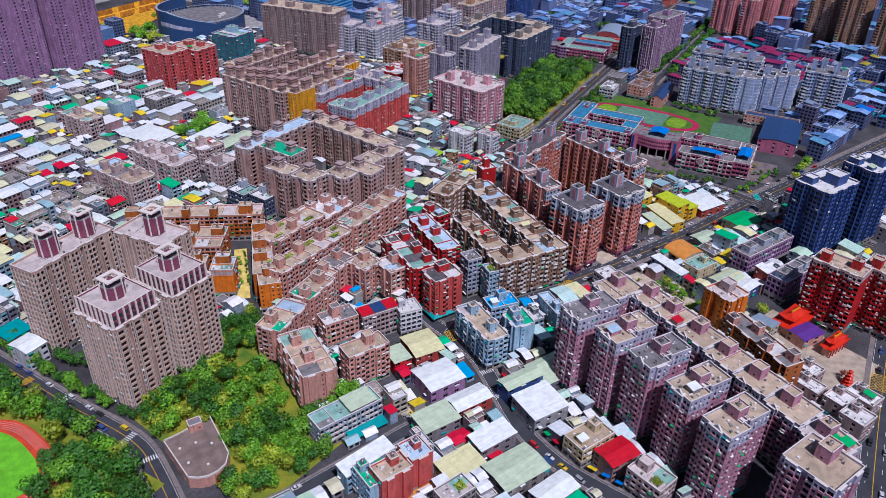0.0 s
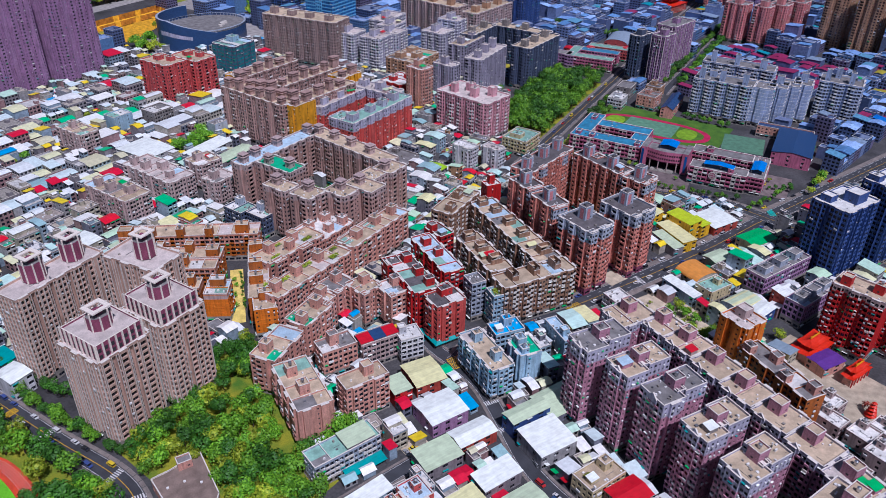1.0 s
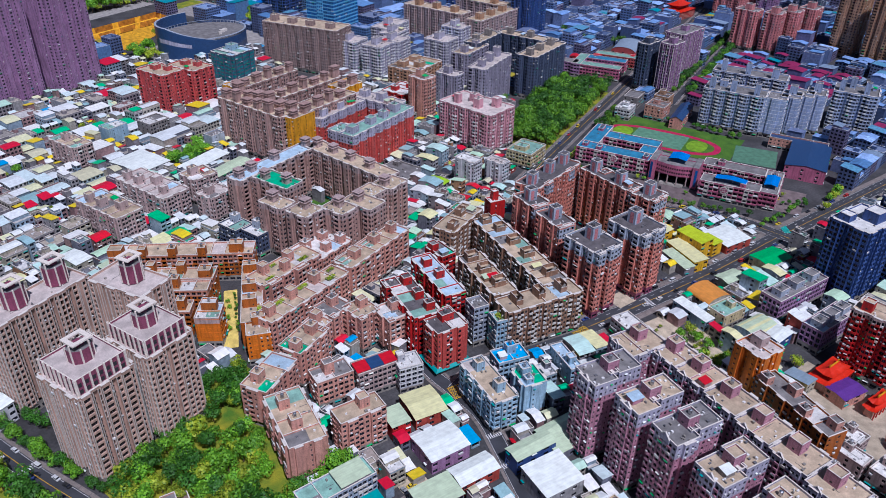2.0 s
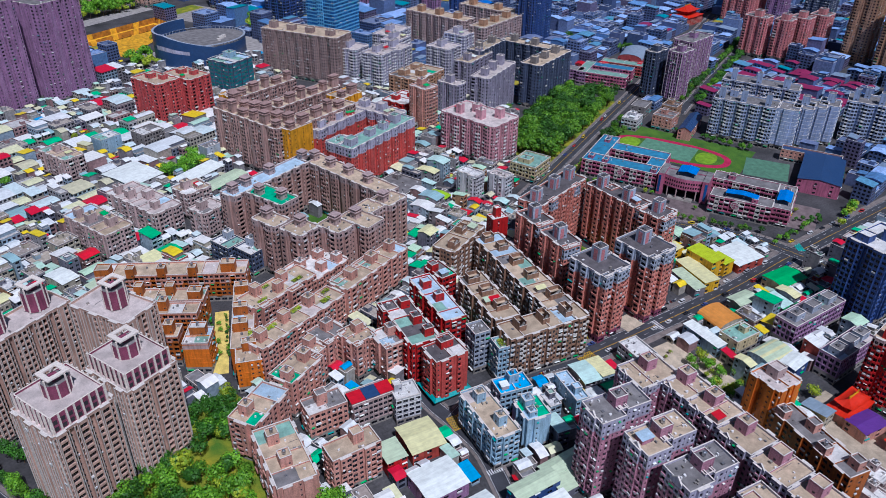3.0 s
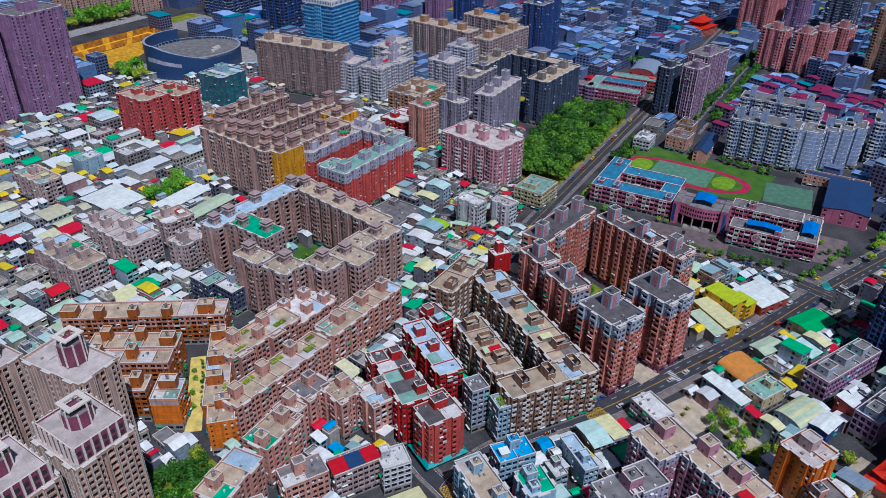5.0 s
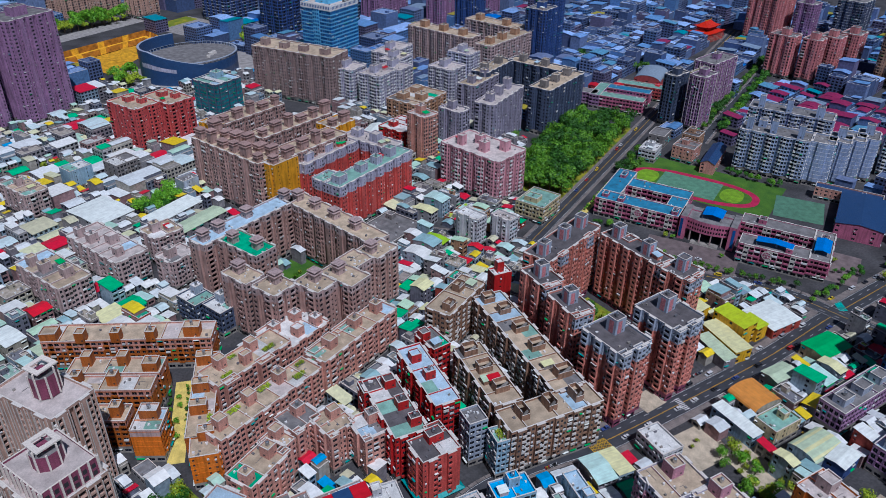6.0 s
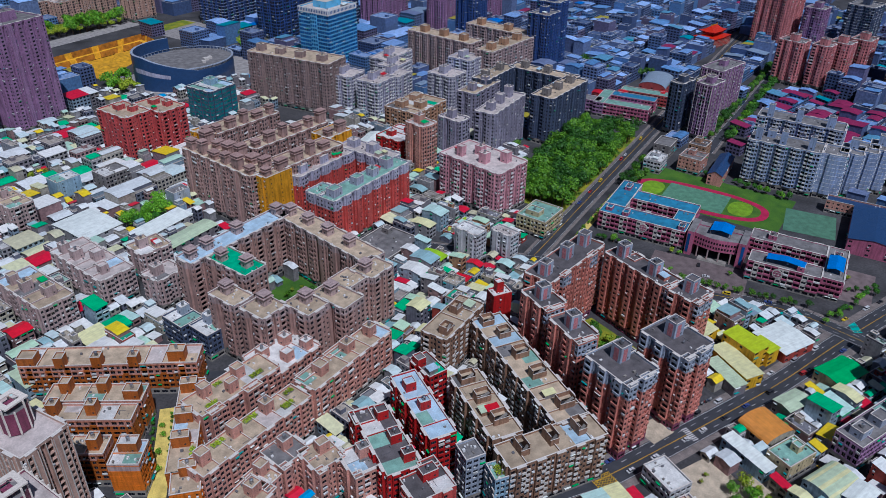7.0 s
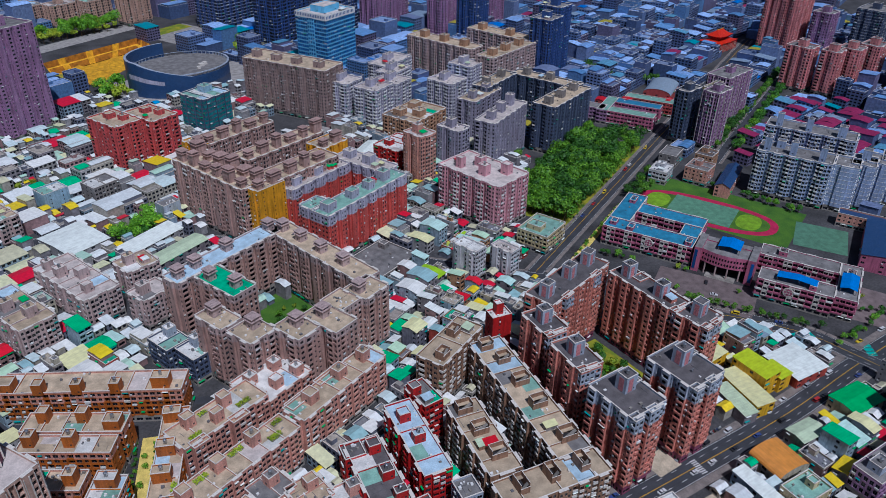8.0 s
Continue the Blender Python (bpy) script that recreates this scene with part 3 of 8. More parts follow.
def block(name, label, x, y, yaw, w, d, floors, wall, roof=ROOF_TAN, fh=3.1, base=4.2, pats=("wbw", "ws", "ws", "wbw"), bay=3.2, top=None, top_floors=2, basemat=None,
          style=None, boxes=(), wings=(), tanks=1, green=(), windows=0, glass=GLASS, group="", category="apartment building", pad=0.5, lift=1.0, boxwall=None, clut=10, seed=None, cap=0.0, tall=1.2, shelters=0.6, hollow=False, panel=None, jog="auto", top_main=True, gables=()):
    """A block of flats. Local x runs along its front (y = -d/2); boxes: stair towers on the roof; wings: further volumes x, y, w, d, storeys added."""
    rng = random.Random(seed if seed is not None else hash((round(x), round(y), floors)) & 0xFFFF)
    it = thing(name, pose(x, y, 0, 0, 0, yaw), label, category, group)
    claim(x, y, yaw, w, d, pad)
    st = dict(style or {})
    mats = [wall, top or wall, basemat or CONCRETE, WHITE, OFFWHITE, DARK, MAUVE, COPING]
    b, extra, rf, rims, wins_a, wins_b, shop = Build(), Build(), Build(), [], [], [], []
    if jog == "auto":
        jog = (rng.uniform(8.5, 11.0), rng.uniform(0.8, 1.2), 1.5 if floors > 8 else 0.0) if floors > 4 else None
    for vi, (vx, vy, vw, vd, add) in enumerate([(0, 0, w, d, 0), *wings]):
        fl = floors + add
        x0, y0, x1, y1 = vx - vw / 2, vy - vd / 2, vx + vw / 2, vy + vd / 2
        z = base + fl * fh - 0.03 * vi
        for k, (o, u, nrm, width) in enumerate(faces_of(x0, y0, x1, y1)):
            wins = wins_a if k < 2 else wins_b
            tone = lambda q: 1 if top is not None and q >= fl - top_floors and (top_main or vi > 0) else 0
            if jog and vi == 0 and k < 3:
                stepped(b, wins, extra, o, u, nrm, width, base, fh, fl, pats[k], bay, tone, rng, st, jog, z + lift)
            else:
                facade(b, wins, extra, o, u, nrm, width, base, fh, fl, pats[k], bay, tone, rng, st)
            facade(b, shop, extra, o, u, nrm, width, 0.0, base, 1, "W" if k < 3 else "w", 4.0, lambda q: 2, rng, {"units": 0.0, "awnings": 0.25, "cages": 0})
        rf.face([(x0, y0, z), (x1, y0, z), (x1, y1, z), (x0, y1, z)], 0)
        rims.append(Build())
        parapet(rims[-1], x0, y0, x1, y1, z, lift, 0.28, 0, 1)
        clutter(it, x0, y0, x1, y1, z, max(2, int(clut * vw * vd / (w * d))), rng, [q for q in boxes])
    part("wall", b, mats, it)
    slab = part("roof", rf, [roof], it)
    if 3 <= floors <= 9 and category != "school" and not cap and max(w, d) > 13:
        roof_patches(slab, w, d, base + floors * fh, roof, wall, random.Random(round(7 * x + 13 * y)))
    for pp in rims:
        part("parapet", pp, [top if top and top_main else wall, COPING], slab, "pale coped parapet")
    if extra.f:
        part("wall_fittings", extra, [UNIT, TEALM, GREENS, WHITES], it, "air conditioners, cages and awnings", "stuff")
    place_windows(wins_a, it, glass, int(windows * 0.23))
    place_windows(wins_b + shop, it, glass, 0)
    z = base + floors * fh
    for q in boxes:
        bx, by, bw, bd, bh = q[:5]
        stair_box(it, bx, by, z, bw, bd, bh * tall, boxwall or (top or wall), roof, cap=cap, hollow=hollow, panel=panel)
        if tanks and not cap and not hollow and rng.random() < 0.6:
            tank(it, bx, by, z + bh * tall, 0.8, 1.5)
    if boxes and not cap and w * d > 140 and rng.random() < shelters:
        for _ in range(rng.randint(1, 2)):
            sw, sd = rng.uniform(3, 6), rng.uniform(3, 5)
            sx, sy = rng.uniform(-0.5, 0.5) * (w - sw - 2), rng.uniform(-0.5, 0.5) * (d - sd - 2)
            if any(abs(sx - q[0]) < (sw + q[2]) / 2 + 0.6 and abs(sy - q[1]) < (sd + q[3]) / 2 + 0.6 for q in boxes):
                continue
            sb = Build()
            sheet_roof(sb, sx - sw / 2, sy - sd / 2, sx + sw / 2, sy + sd / 2, z + 2.3, 0.5, "shed", 0.2)
            sb.box(sx - sw / 2 + 0.1, sy - sd / 2 + 0.1, z, sx + sw / 2 - 0.1, sy + sd / 2 - 0.1, z + 2.3, 1)
            part("roof_shelter", sb, [rng.choice((WHITES, WHITES, PALEG, GREENS, CREAMS, ROOF_BLUE, REDS)), rng.choice((PALE, GREYT, wall))], it, "sheet metal roof shelter")
    for side, at, gw in gables:
        # small pediment with pale raking copings on the parapet
        o, u, nrm, width = faces_of(-w / 2, -d / 2, w / 2, d / 2)[side]
        gb, h0, h1 = Build(), z + lift * 0.6, z + lift + 1.9
        def p(a, e, q):
            return (o[0] + u[0] * a + nrm[0] * e, o[1] + u[1] * a + nrm[1] * e, q)
        m0 = width * at
        for e in (0.42, -0.1):
            gb.face([p(m0 - gw / 2, e, z - 1.5), p(m0 + gw / 2, e, z - 1.5), p(m0 + gw / 2, e, h0), p(m0, e, h1), p(m0 - gw / 2, e, h0)], 0)
        for sgn in (-1, 1):
            gb.face([p(m0 + sgn * gw / 2, -0.1, z - 1.5), p(m0 + sgn * gw / 2, 0.42, z - 1.5), p(m0 + sgn * gw / 2, 0.42, h0), p(m0 + sgn * gw / 2, -0.1, h0)], 0)
            lo, hi = (m0 + sgn * (gw / 2 + 0.15), h0 - 0.1), (m0, h1 + 0.05)
            gb.face([p(lo[0], -0.2, lo[1] + 0.2), p(lo[0], 0.52, lo[1] + 0.2), p(hi[0], 0.52, hi[1] + 0.2), p(hi[0], -0.2, hi[1] + 0.2)], 1)
            gb.face([p(lo[0], 0.52, lo[1] - 0.1), p(hi[0], 0.52, hi[1] - 0.1), p(hi[0], 0.52, hi[1] + 0.2), p(lo[0], 0.52, lo[1] + 0.2)], 1)
        part("pediment", gb, [top or wall, COPING], slab, "small pediment with pale raking coping")
    for gx, gy, gw, gd in green:
        planter(it, gx, gy, z, gw, gd, rng)
    return it

# ---- small houses ----
HOUSES = {}
HOUSE_LABELS = {"gable": "narrow rendered house under a low corrugated gable roof", "shed": "narrow rendered house under a sloping sheet metal roof",
                "flat": "flat-roofed rendered house with a rooftop stair hut", "shack": "rendered house with a sheet metal shack on its roof"}


def sheet_roof(b, x0, y0, x1, y1, z, rise, kind, over=0.45, m=0, t=0.12):
    """Sheet roof with thickness and overhang; the ridge runs along x."""
    x0, y0, x1, y1 = x0 - over, y0 - over, x1 + over, y1 + over
    ym = (y0 + y1) / 2
    spans = [(y0, z, ym, z + rise), (ym, z + rise, y1, z)] if kind == "gable" else [(y0, z, y1, z + rise)]
    for ya, za, yb, zb in spans:
        b.face([(x0, ya, za + t), (x1, ya, za + t), (x1, yb, zb + t), (x0, yb, zb + t)], m)
        b.face([(x0, ya, za), (x0, yb, zb), (x1, yb, zb), (x1, ya, za)], m)
        for xx in (x0, x1):
            b.face([(xx, ya, za), (xx, ya, za + t), (xx, yb, zb + t), (xx, yb, zb)], m)
    for yy, zz in ((y0, z), (y1, z if kind == "gable" else z + rise)):
        b.face([(x0, yy, zz), (x1, yy, zz), (x1, yy, zz + t), (x0, yy, zz + t)], m)


def gable_ends(b, x0, y0, x1, y1, z, rise, kind, m=0):
    ym = (y0 + y1) / 2
    for xx in (x0, x1):
        b.face([(xx, y0, z), (xx, y1, z), (xx, ym, z + rise)] if kind == "gable" else [(xx, y0, z), (xx, y1, z), (xx, y1, z + rise)], m)
    if kind == "shed":
        b.face([(x0, y1, z), (x1, y1, z), (x1, y1, z + rise), (x0, y1, z + rise)], m)


def house_meshes(w, d, floors, kind, variant, fh=3.1, plain=False):
    """Wall, roof, fittings, openings and what stands on the roof. Roof slots: sheet, flat, wall, coping."""
    rng = random.Random(w * 7 + d * 13 + floors * 31 + variant * 101 + len(kind))
    b, extra, wins, rf, hut, spots = Build(), Build(), [], Build(), None, None
    x0, y0, x1, y1, z = -w / 2, -d / 2, w / 2, d / 2, floors * fh
    st = {"units": 0.2, "awnings": 0.18, "cages": 0.12}
    for k, (o, u, nrm, width) in enumerate(faces_of(x0, y0, x1, y1)):
        if plain:
            b.face([(o[0], o[1], 0), (o[0] + u[0] * width, o[1] + u[1] * width, 0), (o[0] + u[0] * width, o[1] + u[1] * width, z), (o[0], o[1], z)])
            bays = max(1, round(width / 3.6))
            for i in range(bays * floors if k < 2 else 0):
                a, e = (i % bays + 0.5) * width / bays, (i // bays) * fh + 0.9
                wins.append(((o[0] + u[0] * a + nrm[0] * 0.04, o[1] + u[1] * a + nrm[1] * 0.04, e), u, nrm, width / bays * 0.6, 1.6, 1))
            continue
        facade(b, wins, extra, o, u, nrm, width, 0.0, fh, floors, ("W", "w.", "w.", "W")[k] if variant else ("b", "s..", "..w", "w")[k], 3.4, lambda q: 0, rng, st)
    if kind in ("gable", "shed"):
        rise = rng.uniform(0.8, 1.6)
        gable_ends(b, x0, y0, x1, y1, z, rise, kind)
        sheet_roof(rf, x0, y0, x1, y1, z + 0.02, rise, kind)
    else:
        rf.face([(x0, y0, z), (x1, y0, z), (x1, y1, z), (x0, y1, z)], 1)
        parapet(rf, x0, y0, x1, y1, z, 0.9, 0.2, 2, 3)
        for _ in range(5):
            px, py, q = rng.uniform(x0 + 0.8, x1 - 0.8), rng.uniform(y0 + 0.8, y1 - 0.8), rng.uniform(0.3, 0.6)
            extra.box(px - q, py - q, z, px + q, py + q, z + rng.uniform(0.4, 1.0), 0)
        if kind == "flat":
            hut = (rng.uniform(-0.2, 0.2) * w, d * rng.choice((-0.2, 0.25)), z, min(3.4, w * 0.6), 3.6, 2.7)
            spots = (w * 0.22, -d * 0.3, z, 0.75, 1.4) if rng.random() < 0.7 else None
        else:
            q0, q1 = (y0 + 0.4, y0 + d * rng.uniform(0.5, 0.75)) if variant else (y1 - d * rng.uniform(0.5, 0.75), y1 - 0.4)
            b.box(x0 + 0.4, q0, z, x1 - 0.4, q1, z + 2.5, 0)
            sheet_roof(rf, x0 + 0.4, q0, x1 - 0.4, q1, z + 2.5, 0.7, rng.choice(("gable", "shed")), 0.35)
    return b, rf, extra, wins, hut, spots


def house(x, y, yaw, w, d, floors, kind, variant=0):
    m = pose(x, y, 0, 0, 0, yaw)
    key = (w, d, floors, kind, variant)
    if key in HOUSES:
        return copy_thing(HOUSES[key], m)
    it = thing("house", m, HOUSE_LABELS[kind], "house", "low houses")
    HOUSES[key] = it
    b, rf, extra, wins, hut, spots = house_meshes(*key)
    part("wall", b, HOUSEWALL, it)
    part("roof", rf, [SHEETS, HOUSEROOF, HOUSEWALL, OFFWHITE], it)
    if extra.f:
        part("wall_fittings", extra, [UNIT, TEALM, GREENS, WHITES], it, kind="stuff")
    if hut:
        stair_box(it, *hut, HOUSEWALL, HOUSEROOF, "stair_hut")
    if spots:
        tank(it, *spots)
    place_windows(wins, it, GLASS, 0)
    return it


# Walls, sheets and flat roofs of the far houses, which stand joined.
FARWALLS = [plain_mat("far_render", c, 0.75, vary=0.3, scale=0.5) for c in ((0.302, 0.295, 0.302), (0.216, 0.202, 0.216), (0.360, 0.338, 0.302), (0.274, 0.187, 0.187), (0.274, 0.331, 0.389), (0.144, 0.151, 0.187))]
FARSHEETS = [plain_mat("far_sheet", c, 0.45, vary=0.14, scale=0.5) for c in ((0.82, 0.84, 0.84), (0.64, 0.73, 0.74), (0.70, 0.70, 0.50), (0.34, 0.48, 0.50), (0.52, 0.68, 0.58), (0.85, 0.85, 0.83), (0.05, 0.44, 0.22), (0.55, 0.05, 0.09), (0.74, 0.58, 0.06), (0.08, 0.32, 0.60), (0.72, 0.75, 0.76), (0.60, 0.58, 0.44))]
FARFLATS = [plain_mat("far_flat_roof", c, 0.9, vary=0.3, scale=0.5) for c in ((0.272, 0.256, 0.240), (0.368, 0.336, 0.304), (0.208, 0.208, 0.216), (0.480, 0.472, 0.464))]
# Far copies made darker and bluer: cloud shade and haze put into the colour.
DIMWALLS = [plain_mat("shaded_render", (1.05 * c[0], 1.22 * c[1], 1.5 * c[2]), 0.8, vary=0.3, scale=0.5) for c in ((0.135, 0.151, 0.202), (0.102, 0.108, 0.153), (0.169, 0.180, 0.234), (0.135, 0.108, 0.137), (0.135, 0.180, 0.250), (0.074, 0.086, 0.129))]
DIMSHEETS = [plain_mat("shaded_sheet", (1.05 * c[0], 1.22 * c[1], 1.5 * c[2]), 0.55, vary=0.3, scale=0.5) for c in ((0.272, 0.323, 0.419), (0.192, 0.264, 0.362), (0.240, 0.255, 0.267), (0.136, 0.196, 0.276), (0.160, 0.255, 0.295), (0.399, 0.451, 0.552), (0.032, 0.204, 0.209), (0.230, 0.040, 0.070), (0.336, 0.255, 0.057), (0.048, 0.153, 0.343), (0.240, 0.297, 0.400), (0.176, 0.178, 0.219))]
DIMFLATS = [plain_mat("shaded_flat_roof", (1.05 * c[0], 1.22 * c[1], 1.5 * c[2]), 0.9, vary=0.3, scale=0.5) for c in ((0.127, 0.135, 0.168), (0.176, 0.180, 0.210), (0.092, 0.105, 0.143), (0.254, 0.277, 0.336))]
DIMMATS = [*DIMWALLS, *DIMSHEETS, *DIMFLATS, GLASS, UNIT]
FARMATS = [*FARWALLS, *FARSHEETS, *FARFLATS, GLASS, OFFWHITE]
FARCACHE = {}


def far_house(into, x, y, yaw, w, d, floors, kind, variant, rng, tint=None, plain=False):
    """Adds one house to a joined mesh."""
    key = (w, d, floors, kind, variant, plain)
    if key not in FARCACHE:
        b, rf, extra, wins, hut, spots = house_meshes(*key[:5], plain=plain)
        faces = [(f, 0) for f in b.f]
        verts = list(b.v)
        for f, m in zip(rf.f, rf.m):
            faces.append((tuple(len(verts) + i for i in f), (1, 2, 0, 4)[m]))
        verts.extend(rf.v)
        add = Build()
        if hut:
            hx, hy, hz, hw, hd, hh = hut
            add.box(hx - hw / 2, hy - hd / 2, hz, hx + hw / 2, hy + hd / 2, hz + hh, 0, 2)
        for pos, u, nrm, ww, hh, bars in wins:
            add.face([(pos[0] + u[0] * a, pos[1] + u[1] * a, pos[2] + e) for a, e in ((-ww / 2, 0), (ww / 2, 0), (ww / 2, hh), (-ww / 2, hh))], 3)
        for f, m in zip(add.f, add.m):
            faces.append((tuple(len(verts) + i for i in f), m))
        verts.extend(add.v)
        FARCACHE[key] = (np.array(verts), faces)
    verts, faces = FARCACHE[key]
    c, s = math.cos(radians(yaw)), math.sin(radians(yaw))
    out = verts @ np.array([[c, s, 0], [-s, c, 0], [0, 0, 1]]) + np.array([x, y, 0])
    wall = rng.randrange(6)
    sheet = 6 + (tint if tint is not None else rng.choice((0, 0, 0, 0, 1, 1, 2, 2, 3, 4, 4, 5, 5, 5, 5, 10, 10, 10, 11, 6, 7, 8, rng.choice((6, 7, 8, 9)))))
    slots = (wall, sheet, 18 + rng.randrange(4), 22, 23)
    k = len(into.v)
    into.v.extend(map(tuple, out.tolist()))
    into.f.extend(tuple(k + i for i in f) for f, m in faces)
    into.m.extend(slots[m] for f, m in faces)


ROADS = []      # polylines with half widths


def near_road(x, y, pad):
    for pts, half in ROADS:
        if not (min(p[0] for p in pts) - half - pad < x < max(p[0] for p in pts) + half + pad and min(p[1] for p in pts) - half - pad < y < max(p[1] for p in pts) + half + pad):
            continue
        for (ax, ay), (bx, by) in zip(pts, pts[1:]):
            vx, vy = bx - ax, by - ay
            k = max(0.0, min(1.0, ((x - ax) * vx + (y - ay) * vy) / (vx * vx + vy * vy)))
            if math.hypot(x - ax - k * vx, y - ay - k * vy) < half + pad:
                return True
    return False


KEEP = []       # discs left open: parks, yards, fields


def in_view_wedge(x, y):
    """The part of the town that lies ahead of the flight."""
    return x > -75 + 0.10 * (y - 265) and y > 40 + 0.52 * (x - 276)


def district(cx, cy, yaw, width, depth, low, high, mix, seed, lane=4.5, taller=0.0, lots=((5, 6.5, 8, 10), (10, 13, 16)), joined=False, tint=None, plain=False, infill=True, mats=None):
    """Rows of houses back to back along lanes, wherever nothing stands yet."""
    rng = random.Random(seed)
    into = Build()
    c, s = math.cos(radians(yaw)), math.sin(radians(yaw))
    v, side = -depth / 2, 0
    while v < depth / 2:
        d = rng.choice(lots[1])
        u = -width / 2 + rng.uniform(0, 4)
        while u < width / 2:
            w = rng.choice(lots[0])
            x, y = cx + c * (u + w / 2) - s * (v + d / 2), cy + s * (u + w / 2) + c * (v + d / 2)
            if in_view_wedge(x, y) and not near_road(x, y, 0.55 * min(w, d) + 0.4) and not any((x - kx) ** 2 + (y - ky) ** 2 < (kr + 4) ** 2 for kx, ky, kr in KEEP) and is_free(x, y, yaw, w - 0.3, d - 0.3):
                floors = rng.randint(low, high) + (rng.randint(2, 4) if rng.random() < taller else 0)
                kind = rng.choices(("gable", "shed", "flat", "shack"), mix)[0]
                turn = yaw + rng.choice((0, 180)) + rng.uniform(-0.7, 0.7)
                if joined:
                    far_house(into, x, y, turn, w - 0.3, d - 0.3, floors, kind, rng.randint(0, 1), rng, tint if rng.random() < 0.5 else None, plain)
                else:
                    house(x, y, turn, w - 0.3, d - 0.3, floors, kind, rng.randint(0, 1))
                claim(x, y, yaw, w - 0.3, d - 0.3)
            u += w + (rng.choice((0, 0, 0, 2.5)) if w < 9 else 0.5)
        side = 1 - side
        v += d + (lane if side == 0 else 0.6)
    # sheds and extensions squeezed into what is left
    v = -depth / 2
    while v < depth / 2 and infill:
        u = -width / 2 + rng.uniform(0, 3)
        while u < width / 2:
            w, d = rng.choice(((4, 6), (5, 7), (6, 5), (7, 8), (4, 9)))
            x, y = cx + c * (u + w / 2) - s * (v + d / 2), cy + s * (u + w / 2) + c * (v + d / 2)
            if in_view_wedge(x, y) and is_free(x, y, yaw, w, d, 0.1) and not any((x - kx) ** 2 + (y - ky) ** 2 < (kr + 2) ** 2 for kx, ky, kr in KEEP) and not near_road(x, y, 0.5 * max(w, d)):
                far_house(into, x, y, yaw + rng.choice((0, 180)), w, d, rng.randint(1, 2 if not plain else 3), rng.choices(("gable", "shed", "shack"), (4, 5, 2))[0], 1, rng, None, True)
                claim(x, y, yaw, w, d)
                u += w
            u += 1.6
        v += 3.2
    if into.f:
        tagged(part("low_houses", into, mats or FARMATS), "dense low houses and sheds under sheet metal roofs", "houses", kind="stuff")


# ---- trees ----
TREES = []
LEAVES = [BARK, LEAF_A, LEAF_B, LEAF_C, LEAF_R]


def tree_kind(height, spread, leaves, rng, count):
    it = thing("tree", pose(0, 0, -500), "broad-leaved tree with a dense uneven crown", "tree", "trees")
    b = Build()
    th = height * 0.36
    b.cyl(0, 0, -0.1, th, 0.028 * height, 0.018 * height, 7)
    lobes = []
    for k in range(7):
        a, r = k * 2.4 + rng.uniform(0, 0.8), spread * rng.uniform(0.25, 0.62) * (k > 0)
        px, py, pz = r * math.cos(a), r * math.sin(a), height * rng.uniform(0.5, 0.82)
        lobes.append((px, py, pz, spread * rng.uniform(0.34, 0.55), height * rng.uniform(0.15, 0.24)))
        q = 0.010 * height
        b.face([(-q, 0, th * 0.8), (q, 0, th * 0.8), (px + q * 0.4, py, pz), (px - q * 0.4, py, pz)])
        b.face([(0, -q, th * 0.8), (0, q, th * 0.8), (px, py + q * 0.4, pz), (px, py - q * 0.4, pz)])
    part("trunk", b, BARK, it)
    b = Build()
    for _ in range(count):
        lx, ly, lz, lr, lh = rng.choice(lobes)
        a, t = rng.uniform(0, 2 * math.pi), math.acos(rng.uniform(-0.75, 1))
        k = rng.uniform(0.72, 1.06)
        n = Vector((math.sin(t) * math.cos(a), math.sin(t) * math.sin(a), math.cos(t)))
        px, py, pz = lx + n.x * lr * k, ly + n.y * lr * k, lz + n.z * lh * k
        n = (n + Vector((rng.uniform(-0.45, 0.45), rng.uniform(-0.45, 0.45), rng.uniform(-0.2, 0.55)))).normalized()
        e = n.orthogonal().normalized()
        f = n.cross(e)
        s = rng.uniform(0.28, 0.62) * (0.6 + spread * 0.09)
        ang = rng.uniform(0, 3.1)
        e, f = (e * math.cos(ang) + f * math.sin(ang)) * s, (f * math.cos(ang) - e * math.sin(ang)) * s * rng.uniform(0.5, 0.9)
        o = Vector((px, py, pz))
        b.face([tuple(o - e), tuple(o - f * 0.8 + n * 0.08), tuple(o + e), tuple(o + f * 0.8)])
    part("crown", b, leaves, it)
    return it


def plant(x, y, kinds, rng, scale=1.0, z=0.0):
    k = scale * rng.uniform(0.8, 1.2)
    m = Matrix.Translation((x, y, z)) @ pose(0, 0, 0, 0, 0, rng.uniform(0, 360)) @ Matrix.Diagonal((k, k, k * rng.uniform(0.85, 1.15), 1))
    src = TREES[rng.choice(kinds)]
    made = copy_thing(src, Matrix.Identity(4))
    made.matrix_basis = m
    return made


